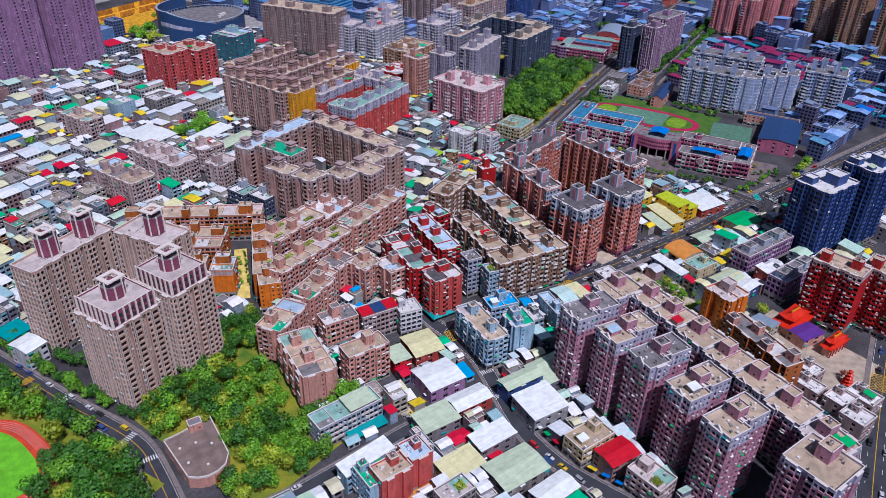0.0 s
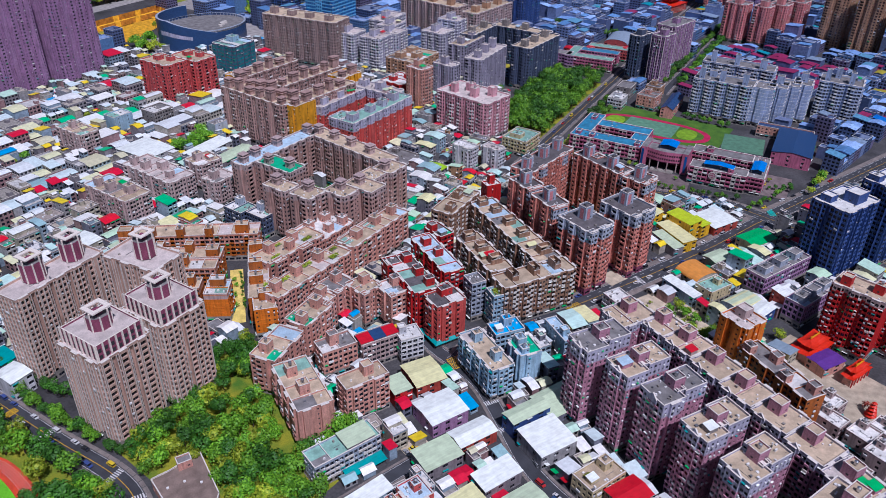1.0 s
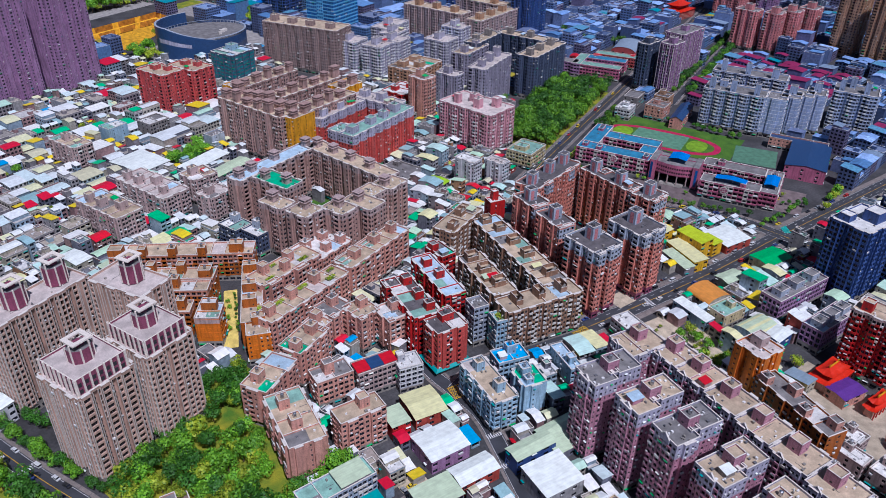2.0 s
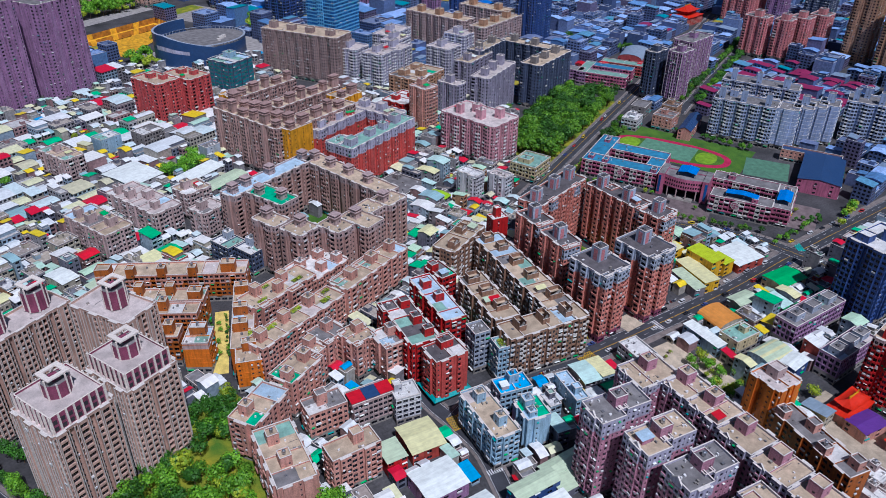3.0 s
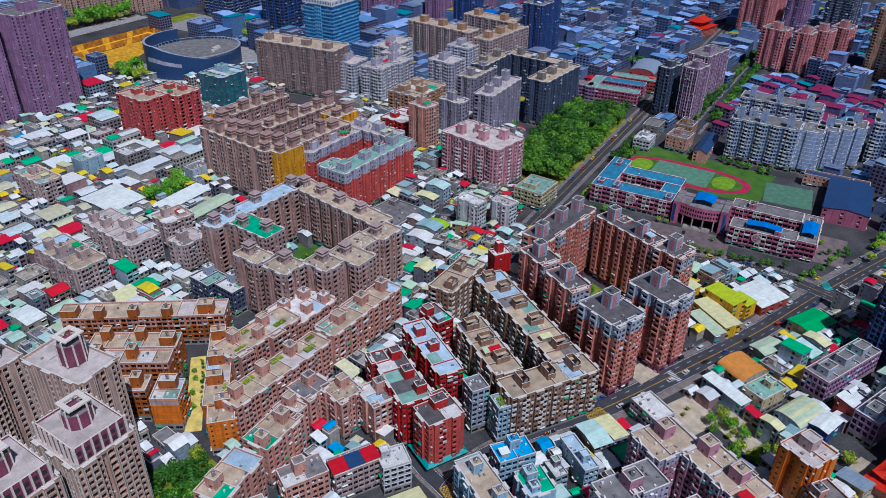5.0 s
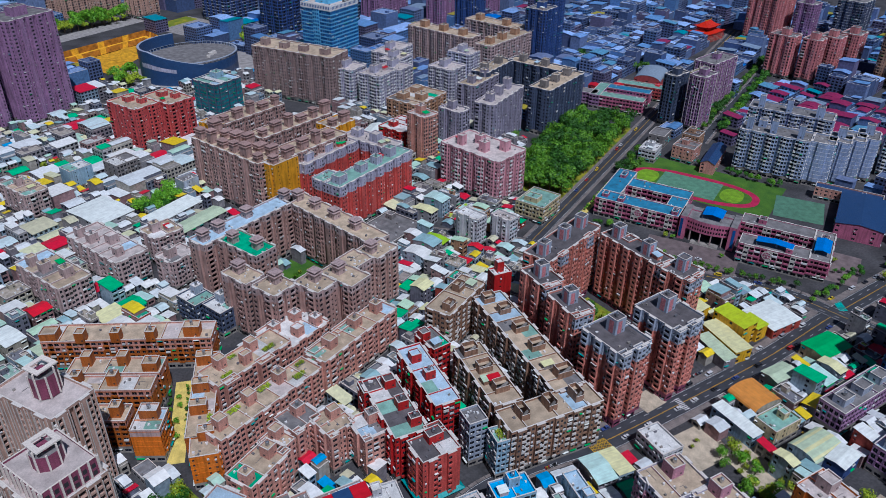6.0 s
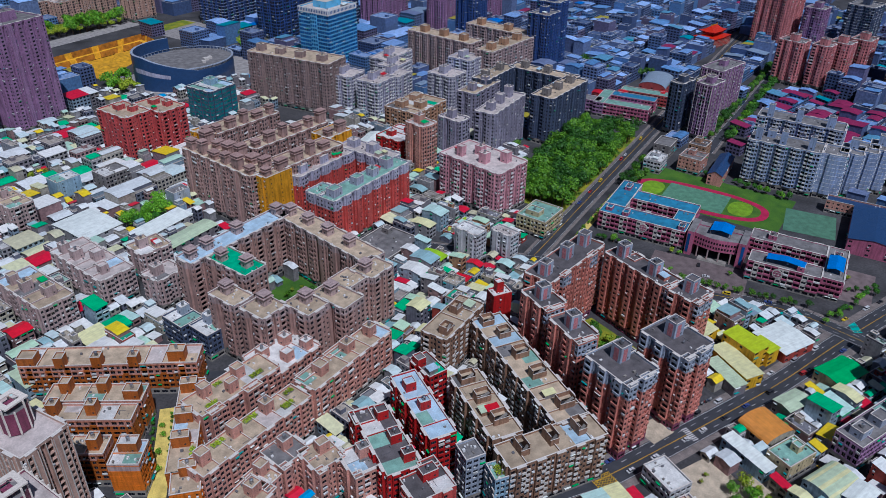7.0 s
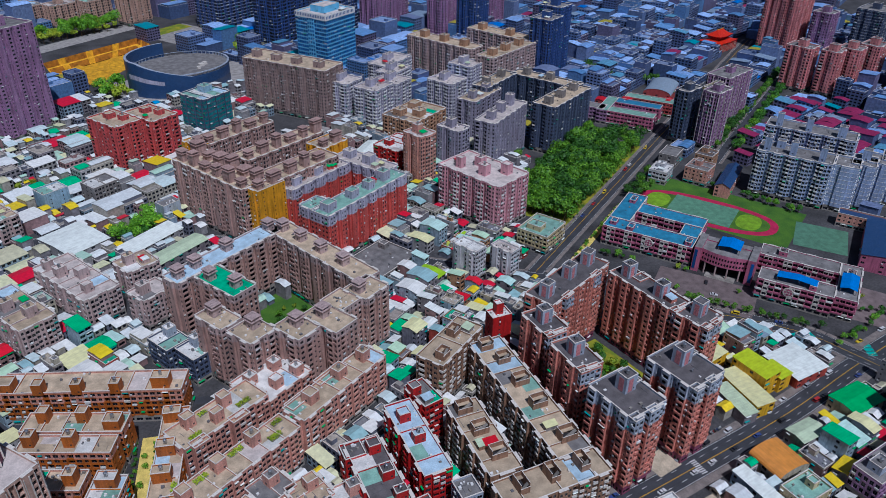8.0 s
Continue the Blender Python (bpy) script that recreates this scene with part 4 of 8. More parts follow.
def grove(cx, cy, yaw, w, d, gap, kinds, seed, scale=1.0, clear=None, joined=False, inside=False):
    rng = random.Random(seed)
    far = Build()
    c, s = math.cos(radians(yaw)), math.sin(radians(yaw))
    for i in range(max(1, int(w / gap))):
        for j in range(max(1, int(d / gap))):
            u, v = -w / 2 + (i + rng.uniform(0.1, 0.9)) * gap, -d / 2 + (j + rng.uniform(0.1, 0.9)) * gap
            x, y = cx + c * u - s * v, cy + s * u + c * v
            if not inside and (near_road(x, y, 0.8) or not is_free(x, y, 0, 2.5, 2.5, 0.5) or (clear and clear(x, y))):
                continue
            if not joined:
                plant(x, y, kinds, rng, scale)
                continue
            k, a, src = scale * rng.uniform(0.8, 1.2), rng.uniform(0, 6.28), TREES[rng.choice(kinds)]
            ca, sa = k * math.cos(a), k * math.sin(a)
            for child in src.children:
                at, slot = len(far.v), LEAVES.index(child.data.materials[0])
                far.v.extend((x + ca * p.co.x - sa * p.co.y, y + sa * p.co.x + ca * p.co.y, k * p.co.z) for p in child.data.vertices)
                far.f.extend(tuple(at + q for q in poly.vertices) for poly in child.data.polygons)
                far.m.extend([slot] * len(child.data.polygons))
    if far.f:
        tagged(part("far_trees", far, LEAVES), "dense park trees with merging crowns", "trees", kind="stuff")


def avenue(pts, gap, kinds, seed, scale=0.7):
    rng = random.Random(seed)
    for (ax, ay), (bx, by) in zip(pts, pts[1:]):
        n = max(1, int(math.hypot(bx - ax, by - ay) / gap))
        for i in range(n):
            k = (i + rng.uniform(0.2, 0.8)) / n
            plant(ax + (bx - ax) * k + rng.uniform(-0.6, 0.6), ay + (by - ay) * k + rng.uniform(-0.6, 0.6), kinds, rng, scale)


# ---- roads ----


def strip(b, pts, off, half, z, thick=0.0, m=0):
    """A ribbon along a polyline, set off to its side; with a kerb face where it has thickness."""
    pairs = []
    for i, (x, y) in enumerate(pts):
        ax, ay = pts[max(0, i - 1)]
        bx, by = pts[min(len(pts) - 1, i + 1)]
        L = math.hypot(bx - ax, by - ay)
        nx, ny = -(by - ay) / L, (bx - ax) / L
        pairs.append(((x + nx * (off + half), y + ny * (off + half)), (x + nx * (off - half), y + ny * (off - half))))
    for (l0, r0), (l1, r1) in zip(pairs, pairs[1:]):
        b.face([(*r0, z), (*r1, z), (*l1, z), (*l0, z)], m)
        if thick:
            b.face([(*r0, z - thick), (*r1, z - thick), (*r1, z), (*r0, z)], m)
            b.face([(*l1, z - thick), (*l0, z - thick), (*l0, z), (*l1, z)], m)


def smooth_line(pts, steps=6):
    out = []
    for i in range(len(pts) - 1):
        p0, p1, p2, p3 = pts[max(0, i - 1)], pts[i], pts[i + 1], pts[min(len(pts) - 1, i + 2)]
        for k in range(steps):
            t = k / steps
            out.append(tuple(0.5 * (2 * p1[a] + (p2[a] - p0[a]) * t + (2 * p0[a] - 5 * p1[a] + 4 * p2[a] - p3[a]) * t * t + (3 * p1[a] - p0[a] - 3 * p2[a] + p3[a]) * t ** 3) for a in (0, 1)))
    return out + [pts[-1]]


LEVEL = [0.012]
FOOTWAYS = []


def footways():
    """Raised footways with kerbs along the streets, broken where another street meets them."""
    for line, width, walk_width, own in FOOTWAYS:
        fine = []
        for (ax, ay), (bx, by) in zip(line, line[1:]):
            n = max(1, int(math.hypot(bx - ax, by - ay) / 3))
            fine.extend(((ax + (bx - ax) * i / n, ay + (by - ay) * i / n) for i in range(n)))
        fine.append(line[-1])
        for side in (-1, 1):
            b = Build()
            for (ax, ay), (bx, by) in zip(fine, fine[1:]):
                L = math.hypot(bx - ax, by - ay)
                off = side * (width / 2 + walk_width / 2)
                mx, my = (ax + bx) / 2 - (by - ay) / L * off, (ay + by) / 2 + (bx - ax) / L * off
                if all(k == own or not near_one(pts, mx, my, half - FOOT.get(k, 0) + 1.0) for k, (pts, half) in enumerate(ROADS)):
                    strip(b, [(ax, ay), (bx, by)], off, walk_width / 2, 0.17, 0.16)
            if b.f:
                tagged(part("pavement", b, SIDEWALK), "raised paved footway along the street", "pavement", kind="structure")


FOOT = {}


def near_one(pts, x, y, reach):
    for (ax, ay), (bx, by) in zip(pts, pts[1:]):
        vx, vy = bx - ax, by - ay
        k = max(0.0, min(1.0, ((x - ax) * vx + (y - ay) * vy) / (vx * vx + vy * vy)))
        if math.hypot(x - ax - k * vx, y - ay - k * vy) < reach:
            return True
    return False


def road(pts, width, walk_width=2.0, centre=LINEY, lanes=True, label="dark asphalt street with painted lane lines"):
    line = smooth_line(pts) if len(pts) > 2 else pts
    ROADS.append((line, width / 2 + (walk_width if walk_width else 0)))
    FOOT[len(ROADS) - 1] = walk_width
    LEVEL[0] += 0.004
    b = Build()
    strip(b, line, 0, width / 2, LEVEL[0])
    r = tagged(part("road", b, ASPHALT), label, "road", kind="structure")
    if walk_width:
        FOOTWAYS.append((line, width, walk_width, len(ROADS) - 1))
    if lanes:
        b = Build()
        total = 0.0
        for (ax, ay), (bx, by) in zip(line, line[1:]):
            L = math.hypot(bx - ax, by - ay)
            ux, uy = (bx - ax) / L, (by - ay) / L
            for side in (-1, 1):
                strip(b, [(ax, ay), (bx, by)], side * (width / 2 - 0.5), 0.09, LEVEL[0] + 0.02, 0, 0)
            s = -(total % 9)
            while s < L:
                if s > 0 and width > 7:
                    q = min(L, s + 3)
                    for off in ((-width / 4, width / 4) if width > 11 else ()):
                        strip(b, [(ax + ux * s, ay + uy * s), (ax + ux * q, ay + uy * q)], off, 0.10, LEVEL[0] + 0.02, 0, 0)
                s += 9
            if width > 8:
                strip(b, [(ax, ay), (bx, by)], 0.0, 0.13, LEVEL[0] + 0.02, 0, 1)
            total += L
        tagged(part("lane_markings", b, [LINE, centre]), "painted lane lines", "road marking", kind="structure")
    return r


def zebra(x, y, yaw, n, length, mat=LINE, gap=1.1, wide=0.55):
    b = Build()
    for i in range(n):
        a = (i - (n - 1) / 2) * gap
        b.box(a - wide / 2, -length / 2, 0.06, a + wide / 2, length / 2, 0.105)
    ob = tagged(part("crosswalk", b, mat), "painted zebra crossing on asphalt", "crosswalk", kind="structure")
    ob.matrix_world = pose(x, y, 0, 0, 0, yaw)


def hatch(x, y, yaw, w, d, n=6):
    """A yellow box junction."""
    b = Build()
    for a0, b0, a1, b1 in ((-w / 2, -d / 2, w / 2, -d / 2 + 0.25), (-w / 2, d / 2 - 0.25, w / 2, d / 2), (-w / 2, -d / 2, -w / 2 + 0.25, d / 2), (w / 2 - 0.25, -d / 2, w / 2, d / 2)):
        b.face([(a0, b0, 0.110), (a1, b0, 0.110), (a1, b1, 0.110), (a0, b1, 0.110)])
    for i in range(-n + 1, n):
        for flip in (1, -1):
            c = i / n
            t0, t1 = max(-1, -1 - 2 * c + 0), min(1, 1 - 2 * c)
            if t0 >= t1:
                continue
            ax, ay, bx, by = t0 * w / 2, (t0 + 2 * c) * d / 2 * flip, t1 * w / 2, (t1 + 2 * c) * d / 2 * flip
            L = math.hypot(bx - ax, by - ay)
            nx, ny = -(by - ay) / L * 0.11, (bx - ax) / L * 0.11
            b.face([(ax - nx, ay - ny, 0.106), (bx - nx, by - ny, 0.106), (bx + nx, by + ny, 0.106), (ax + nx, ay + ny, 0.106)])
    ob = tagged(part("box_junction", b, LINEY), "yellow hatched box junction painted on asphalt", "road marking", kind="structure")
    ob.matrix_world = pose(x, y, 0, 0, 0, yaw)


def lawn(name, label, x, y, yaw, w, d, mat, z=0.05, thick=0.12, category="ground", round_ends=False):
    b = Build()
    if round_ends:
        pts = [(w / 2 * math.copysign(abs(math.cos(a)) ** 0.8, math.cos(a)), d / 2 * math.copysign(abs(math.sin(a)) ** 0.8, math.sin(a))) for a in [i * math.pi / 20 for i in range(40)]]
    else:
        pts = [(-w / 2, -d / 2), (w / 2, -d / 2), (w / 2, d / 2), (-w / 2, d / 2)]
    b.face([(px, py, z) for px, py in pts])
    for (ax, ay), (bx, by) in zip(pts, pts[1:] + pts[:1]):
        b.face([(ax, ay, z - thick), (bx, by, z - thick), (bx, by, z), (ax, ay, z)])
    ob = tagged(part(name, b, mat), label, category, kind="structure")
    ob.matrix_world = pose(x, y, 0, 0, 0, yaw)
    return ob


# ---- vehicles ----
CARS = []


def car_kind(length, width, height, van=False):
    it = thing("car", pose(0, 0, -500), "parked car in plain glossy paint", "car", "cars on the streets")
    b, g = Build(), Build()
    L, W = length / 2, width / 2
    prof = [(-L, 0.35), (-L, 0.85), (-L * 0.86, 0.98), (-L * 0.45, 1.02), (L * 0.36, 0.98), (L * 0.92, 0.82), (L, 0.6), (L, 0.35)] if not van else [(-L, 0.35), (-L, 1.1), (L * 0.7, 1.1), (L * 0.97, 0.9), (L, 0.6), (L, 0.35)]
    for (ax, az), (bx, bz) in zip(prof, prof[1:]):
        b.face([(ax, -W, az), (bx, -W, bz), (bx, W, bz), (ax, W, az)][::-1])
    for sd in (-1, 1):
        b.face([(px, sd * W, pz) for px, pz in (prof if sd < 0 else prof[::-1])][::-1])
    c0, c1 = (-L * 0.72, L * 0.30) if not van else (-L * 0.98, L * 0.62)
    r0, r1 = (c0 + 0.45, c1 - 0.65) if not van else (c0 + 0.1, c1 - 0.35)
    zb, zt, wi = (1.0, height, W * 0.80) if not van else (1.08, height, W * 0.9)
    lo = [(c0, -W * 0.93, zb), (c1, -W * 0.93, zb), (c1, W * 0.93, zb), (c0, W * 0.93, zb)]
    hi = [(r0, -wi, zt), (r1, -wi, zt), (r1, wi, zt), (r0, wi, zt)]
    for i in range(4):
        g.face([lo[i], lo[(i + 1) % 4], hi[(i + 1) % 4], hi[i]])
    b.face(hi)
    part("body", b, CARPAINT, it)
    part("windows", g, GLASS, it, "dark glass")
    for sx in (-0.62, 0.62):
        for sy in (-1, 1):
            q = Build()
            ring = [(0.32 * math.cos(a), 0.32 * math.sin(a)) for a in [i * math.pi / 5 for i in range(10)]]
            y0, y1 = sy * W - sy * 0.2, sy * W + sy * 0.01
            for i in range(10):
                (a, e), (c, f) = ring[i], ring[(i + 1) % 10]
                q.face([(sx * L + a, y0, 0.32 + e), (sx * L + c, y0, 0.32 + f), (sx * L + c, y1, 0.32 + f), (sx * L + a, y1, 0.32 + e)])
            q.face([(sx * L + a, y1, 0.32 + e) for a, e in ring])
            part("wheel", q, RUBBER, it)
    return it


def park_car(x, y, yaw, kind=0, z=0.035):
    copy_thing(CARS[kind], pose(x, y, z, 0, 0, yaw))


def scooters(x, y, yaw, n, rng):
    """A row of parked scooters."""
    for i in range(n):
        a = (i - n / 2) * 0.85
        c, s = math.cos(radians(yaw)), math.sin(radians(yaw))
        copy_thing(SCOOTER, pose(x + c * a, y + s * a, 0.17, 0, 0, yaw + 90 + rng.uniform(-12, 12)))


def scooter_kind():
    it = thing("scooter", pose(0, 0, -500), "parked motor scooter with dark seat", "scooter", "scooters parked along the kerb")
    b = Build()
    b.box(-0.75, -0.17, 0.30, -0.05, 0.17, 0.72)
    b.box(-0.1, -0.2, 0.25, 0.45, 0.2, 0.36)
    b.box(0.42, -0.22, 0.3, 0.6, 0.22, 1.0)
    b.box(0.45, -0.34, 0.98, 0.55, 0.34, 1.06)
    part("body", b, CARPAINT, it)
    b = Build()
    b.box(-0.78, -0.15, 0.72, 0.0, 0.15, 0.84)
    part("seat", b, RUBBER, it)
    for sx in (-0.55, 0.62):
        b = Build()
        ring = [(0.25 * math.cos(i * math.pi / 4), 0.25 * math.sin(i * math.pi / 4)) for i in range(8)]
        for i in range(8):
            (a, e), (c, f) = ring[i], ring[(i + 1) % 8]
            b.face([(sx + a, -0.06, 0.25 + e), (sx + c, -0.06, 0.25 + f), (sx + c, 0.06, 0.25 + f), (sx + a, 0.06, 0.25 + e)])
        for sy in (-0.06, 0.06):
            b.face([(sx + a, sy, 0.25 + e) for a, e in ring])
        part("wheel", b, RUBBER, it)
    return it


def warehouse(name, label, x, y, yaw, w, d, h, sheet, wall=None, kind="gable", rise=1.4, arch=False, category="warehouse", stripes=None):
    """A shed: walls with openings and a ridged, sloping or arched sheet roof; the ridge runs along local x."""
    it = thing(name, pose(x, y, 0, 0, 0, yaw), label, category)
    claim(x, y, yaw, w, d)
    rng = random.Random(int(x * 3 + y * 7))
    b, wins, extra = Build(), [], Build()
    x0, y0, x1, y1 = -w / 2, -d / 2, w / 2, d / 2
    fl = max(1, int(h / 3.0))
    for k, (o, u, nrm, width) in enumerate(faces_of(x0, y0, x1, y1)):
        facade(b, wins, extra, o, u, nrm, width, 0.0, h / fl, fl, ("W.", "w..", "w..", "W.")[k], 3.6, lambda q: 0, rng, {"units": 0.1, "awnings": 0.15})
    rf = Build()
    if arch:
        n = 12
        prev = None
        for i in range(n + 1):
            a = math.pi * i / n
            yy, zz = -math.cos(a) * (d / 2 + 0.4), h + rise * math.sin(a)
            if prev:
                m = 1 if stripes and i % 3 == 0 else 0
                rf.face([(x0 - 0.3, prev[0], prev[1]), (x1 + 0.3, prev[0], prev[1]), (x1 + 0.3, yy, zz), (x0 - 0.3, yy, zz)], m)
                for xx in (x0, x1):
                    b.face([(xx, prev[0], h - 0.2), (xx, yy, h - 0.2), (xx, yy, zz - 0.05), (xx, prev[0], prev[1] - 0.05)])
            prev = (yy, zz)
    else:
        gable_ends(b, x0, y0, x1, y1, h, rise, kind)
        sheet_roof(rf, x0, y0, x1, y1, h + 0.02, rise, kind)
    part("wall", b, wall or HOUSEWALL, it)
    part("roof", rf, [sheet, stripes or sheet], it)
    if extra.f:
        part("wall_fittings", extra, [UNIT, TEALM, GREENS, WHITES], it, kind="stuff")
    place_windows(wins, it, GLASS, 0)
    return it

# ---- ground and streets ----
PALEROAD = roof_mat("pale_concrete_paving", (0.36, 0.34, 0.33), 0.3)
PIT = [(112, 1040), (118, 986), (153, 936), (238, 1034), (222, 1100)]      # rim of the deep building site
b, S = Build(), 2600
rim = [(-S, -S), (S, -S), (S, S), (-S, S)]
pts = rim + PIT
for tri in tessellate_polygon([[Vector((x, y, 0)) for x, y in rim], [Vector((x, y, 0)) for x, y in PIT]]):
    (ax, ay), (bx, by), (cx, cy) = (pts[i] for i in tri)
    tri = tri if (bx - ax) * (cy - ay) - (by - ay) * (cx - ax) > 0 else tri[::-1]
    b.face([(*pts[i], 0) for i in tri])
ground = tagged(part("ground", b, GROUND), "worn concrete and asphalt ground of the town", "ground", kind="structure")

MAIN = [(258, 270), (300, 271), (380, 275), (450, 283), (560, 292), (720, 305)]
road(MAIN, 12.5, 4.0)
MARKET = [(174, 312), (172, 283), (175, 262), (177, 240), (172, 214), (166, 186), (167, 162), (172, 146), (179, 128), (190, 104)]
road(MARKET, 8, 1.5, LINE)
road([(175, 264), (197, 273), (225, 274), (258, 270)], 8, 1.5, LINE, label="narrow asphalt street before brown flats")
road([(-70, 425), (-37, 360), (-12, 310), (8, 272), (13, 245), (15, 190)], 9, 2.0)
road([(15, 205), (55, 205), (90, 209), (128, 214), (158, 214)], 7, 1.2, LINE)
road([(215, 45), (270, 76), (327, 107), (400, 145), (520, 205)], 13, 2.5)
road([(345, 438), (433, 488.5), (548, 554.5), (621, 596.5), (720, 654), (900, 757)], 10, 2.2)
road([(350, 428), (395, 372), (438, 322), (452, 285), (470, 200)], 12, 2.5)
road([(575, 506), (637, 540), (732, 590), (830, 643), (960, 715)], 8, 2.0)
road([(-20, 470), (60, 440), (120, 424), (160, 408)], 5, 0, LINE, False, "narrow lane between low houses")
road([(40, 640), (120, 600), (200, 560), (270, 500), (350, 428)], 8, 1.5)
road([(60, 860), (180, 830), (300, 850), (420, 900)], 12, 2.0)
footways()
zebra(176, 228, -5, 9, 3.0)
zebra(168, 210, 5, 8, 3.0)
zebra(-15, 314, 28, 8, 3.2)
zebra(7, 273, 30, 8, 3.2)
zebra(13, 256, 0, 8, 3.0)
zebra(316, 271, 88, 8, 3.2)
zebra(440, 312, -15, 12, 9.0, LINET, 1.0, 0.8)
zebra(462, 288, 60, 10, 5.0, LINET, 1.2, 0.7)
zebra(432, 330, -30, 8, 2.6)
hatch(177, 262, -2, 9, 9)
hatch(-27, 338, 28, 6, 4)
hatch(262, 268, 0, 10, 8)
hatch(345, 117, 28, 14, 12)
hatch(356, 226, 5, 8, 7)

# ---- open ground ----
KEEP.extend([(573, 427, 16), (300, 708, 18), (76, 316, 15), (60, 327, 12), (88, 333, 8), (-45, 285, 30), (40, 260, 30), (62, 235, 26), (60, 290, 20), (20, 235, 14), (508, 440, 36), (520, 405, 30), (480, 470, 30), (545, 385, 26), (430, 415, 32), (440, 370, 30), (460, 335, 30),
             (460, 535, 45), (510, 570, 45), (420, 500, 25), (178, 1020, 80), (235, 940, 60), (285, 1075, 34), (345, 985, 26), (265, 1120, 24), (150, 1115, 30), (100, 1095, 24), (210, 1140, 24), (300, 228, 18), (285, 245, 12), (339, 143, 15), (329, 127, 6), (555, 350, 30), (97, 380, 8), (100, 393, 8), (94, 366, 8), (92, 352, 7), (130, 600, 13), (145, 613, 13), (192, 444, 18), (204, 450, 14), (180, 436, 14), (187, 444, 14), (200, 450, 14), (192, 470, 14), (182, 462, 14), (200, 466, 14)])
lawn("lawn", "tree-shaded lawn with worn yellow patches", 62, 262, 20, 78, 96, GRASS, 0.06)
lawn("lawn", "grass strip under street trees", -36, 285, 28, 46, 130, GRASS, 0.05)
lawn("lawn", "wild grass with yellow patches below the towers", 72, 322, 20, 44, 30, GRASS, 0.07)
lawn("athletics_track", "red running track with white lane lines", -42, 286, 18, 36, 62, CLAY, 0.10, category="sports field", round_ends=True)
lawn("football_pitch", "bright green artificial turf pitch", -44, 286, 18, 24, 48, TURF, 0.16, category="sports field", round_ends=True)
lawn("plaza", "pale paved forecourt round the oval hall", 246, 890, 8, 150, 116, PALEROAD, 0.05)
lawn("site_yard", "pale concrete yard behind the building site", 150, 1115, 29, 170, 26, PALEROAD, 0.05)
lawn("site_yard", "pale concrete yard beside the building site", 285, 1075, 29, 70, 120, PALEROAD, 0.06)
lawn("lawn", "dry yellow grass strip beside the glass towers", 345, 985, 28, 60, 46, GRASS, 0.09)
lawn("lawn", "dry yellow grass beside the building site", 262, 1120, 29, 60, 24, GRASS, 0.10)
for k in range(5):
    b, n = Build(), 40
    for i in range(n):
        q = [2 * math.pi * j / n for j in (i, i + 1)]
        f = [(0.70 + 0.055 * k + 0.006, 0.80 + 0.036 * k + 0.004), (0.70 + 0.055 * k, 0.80 + 0.036 * k)]
        ring = [(18 * fx * math.copysign(abs(math.cos(a)) ** 0.8, math.cos(a)), 31 * fy * math.copysign(abs(math.sin(a)) ** 0.8, math.sin(a)), 0.165) for fx, fy in f for a in q]
        b.face([ring[0], ring[1], ring[3], ring[2]])
    ob = tagged(part("track_line", b, LINE), "white lane line of the running track", "line", kind="structure")
    ob.matrix_world = pose(-42, 286, 0, 0, 0, 18)
lawn("lawn", "park lawn under dense trees", 458, 541, 30, 168, 56, GRASS, 0.06)
lawn("lawn", "grass apron round the school field", 512, 447, -64, 116, 62, FIELD, 0.05)
lawn("running_track", "magenta school running track", 503, 446.5, -61, 101, 44, PINKTRACK, 0.12, category="sports field", round_ends=True)
lawn("school_court", "grass infield of the school track", 503, 446.5, -61, 90, 33, FIELD, 0.18, category="sports field", round_ends=True)
lawn("school_court", "faded green school ball court inside the track", 502, 449, -61, 46, 32, COURT, 0.22, category="sports field")
for k in (-1, 1):
    lawn("turf_end", "bright grass at the end of the track infield", 502 + k * 33 * math.cos(radians(-61)), 449 + k * 33 * math.sin(radians(-61)), -61, 17, 24, TURFEND, 0.215, category="sports field", round_ends=True)
lawn("ball_court", "worn green ball court beside the gym", 545, 381, -55, 34, 36, COURT, 0.08, category="sports field")
lawn("courtyard", "yellow paved garden path between brick flats", 97.2, 379, -17, 7.8, 56, OCHREYARD, 0.08)
lawn("courtyard", "planted courtyard between taupe flats", 192, 457, 24, 54, 62, FIELD, 0.08)
lawn("courtyard", "shaded courtyard between brick towers", 322, 342, 6, 30, 46, GRASS, 0.08)
lawn("plaza", "striped pale paving before the brick towers", 303, 281, 5, 14, 12, SAND, 0.20)
lawn("car_park", "pale asphalt car park below the brown slab", 300, 708, 32, 50, 36, PALEROAD, 0.05)
lawn("car_park", "bare earth yard used for parking", 128, 226, 5, 13, 17, SAND, 0.05)
lawn("temple_yard", "pale paved temple forecourt", 334, 154, 6, 40, 64, SAND, 0.05)
lawn("small_park", "paved garden by the main street", 296, 246, 0, 36, 22, SAND, 0.06)
lawn("playground", "sandy playground under trees", 316, 222, -5, 20, 34, SAND, 0.05)
lawn("schoolyard", "pinkish grey paved schoolyard", 424, 372, -56, 60, 34, YARD, 0.05)
lawn("empty_lot", "worn pale asphalt lot beside the school", 495, 322, -60, 40, 40, YARD, 0.05)
lawn("pavement", "ochre paved footway with clipped street trees", 414.5, 460.5, 30, 88, 4.6, OCHREYARD, 0.19)

# ---- tall towers over the wood ----


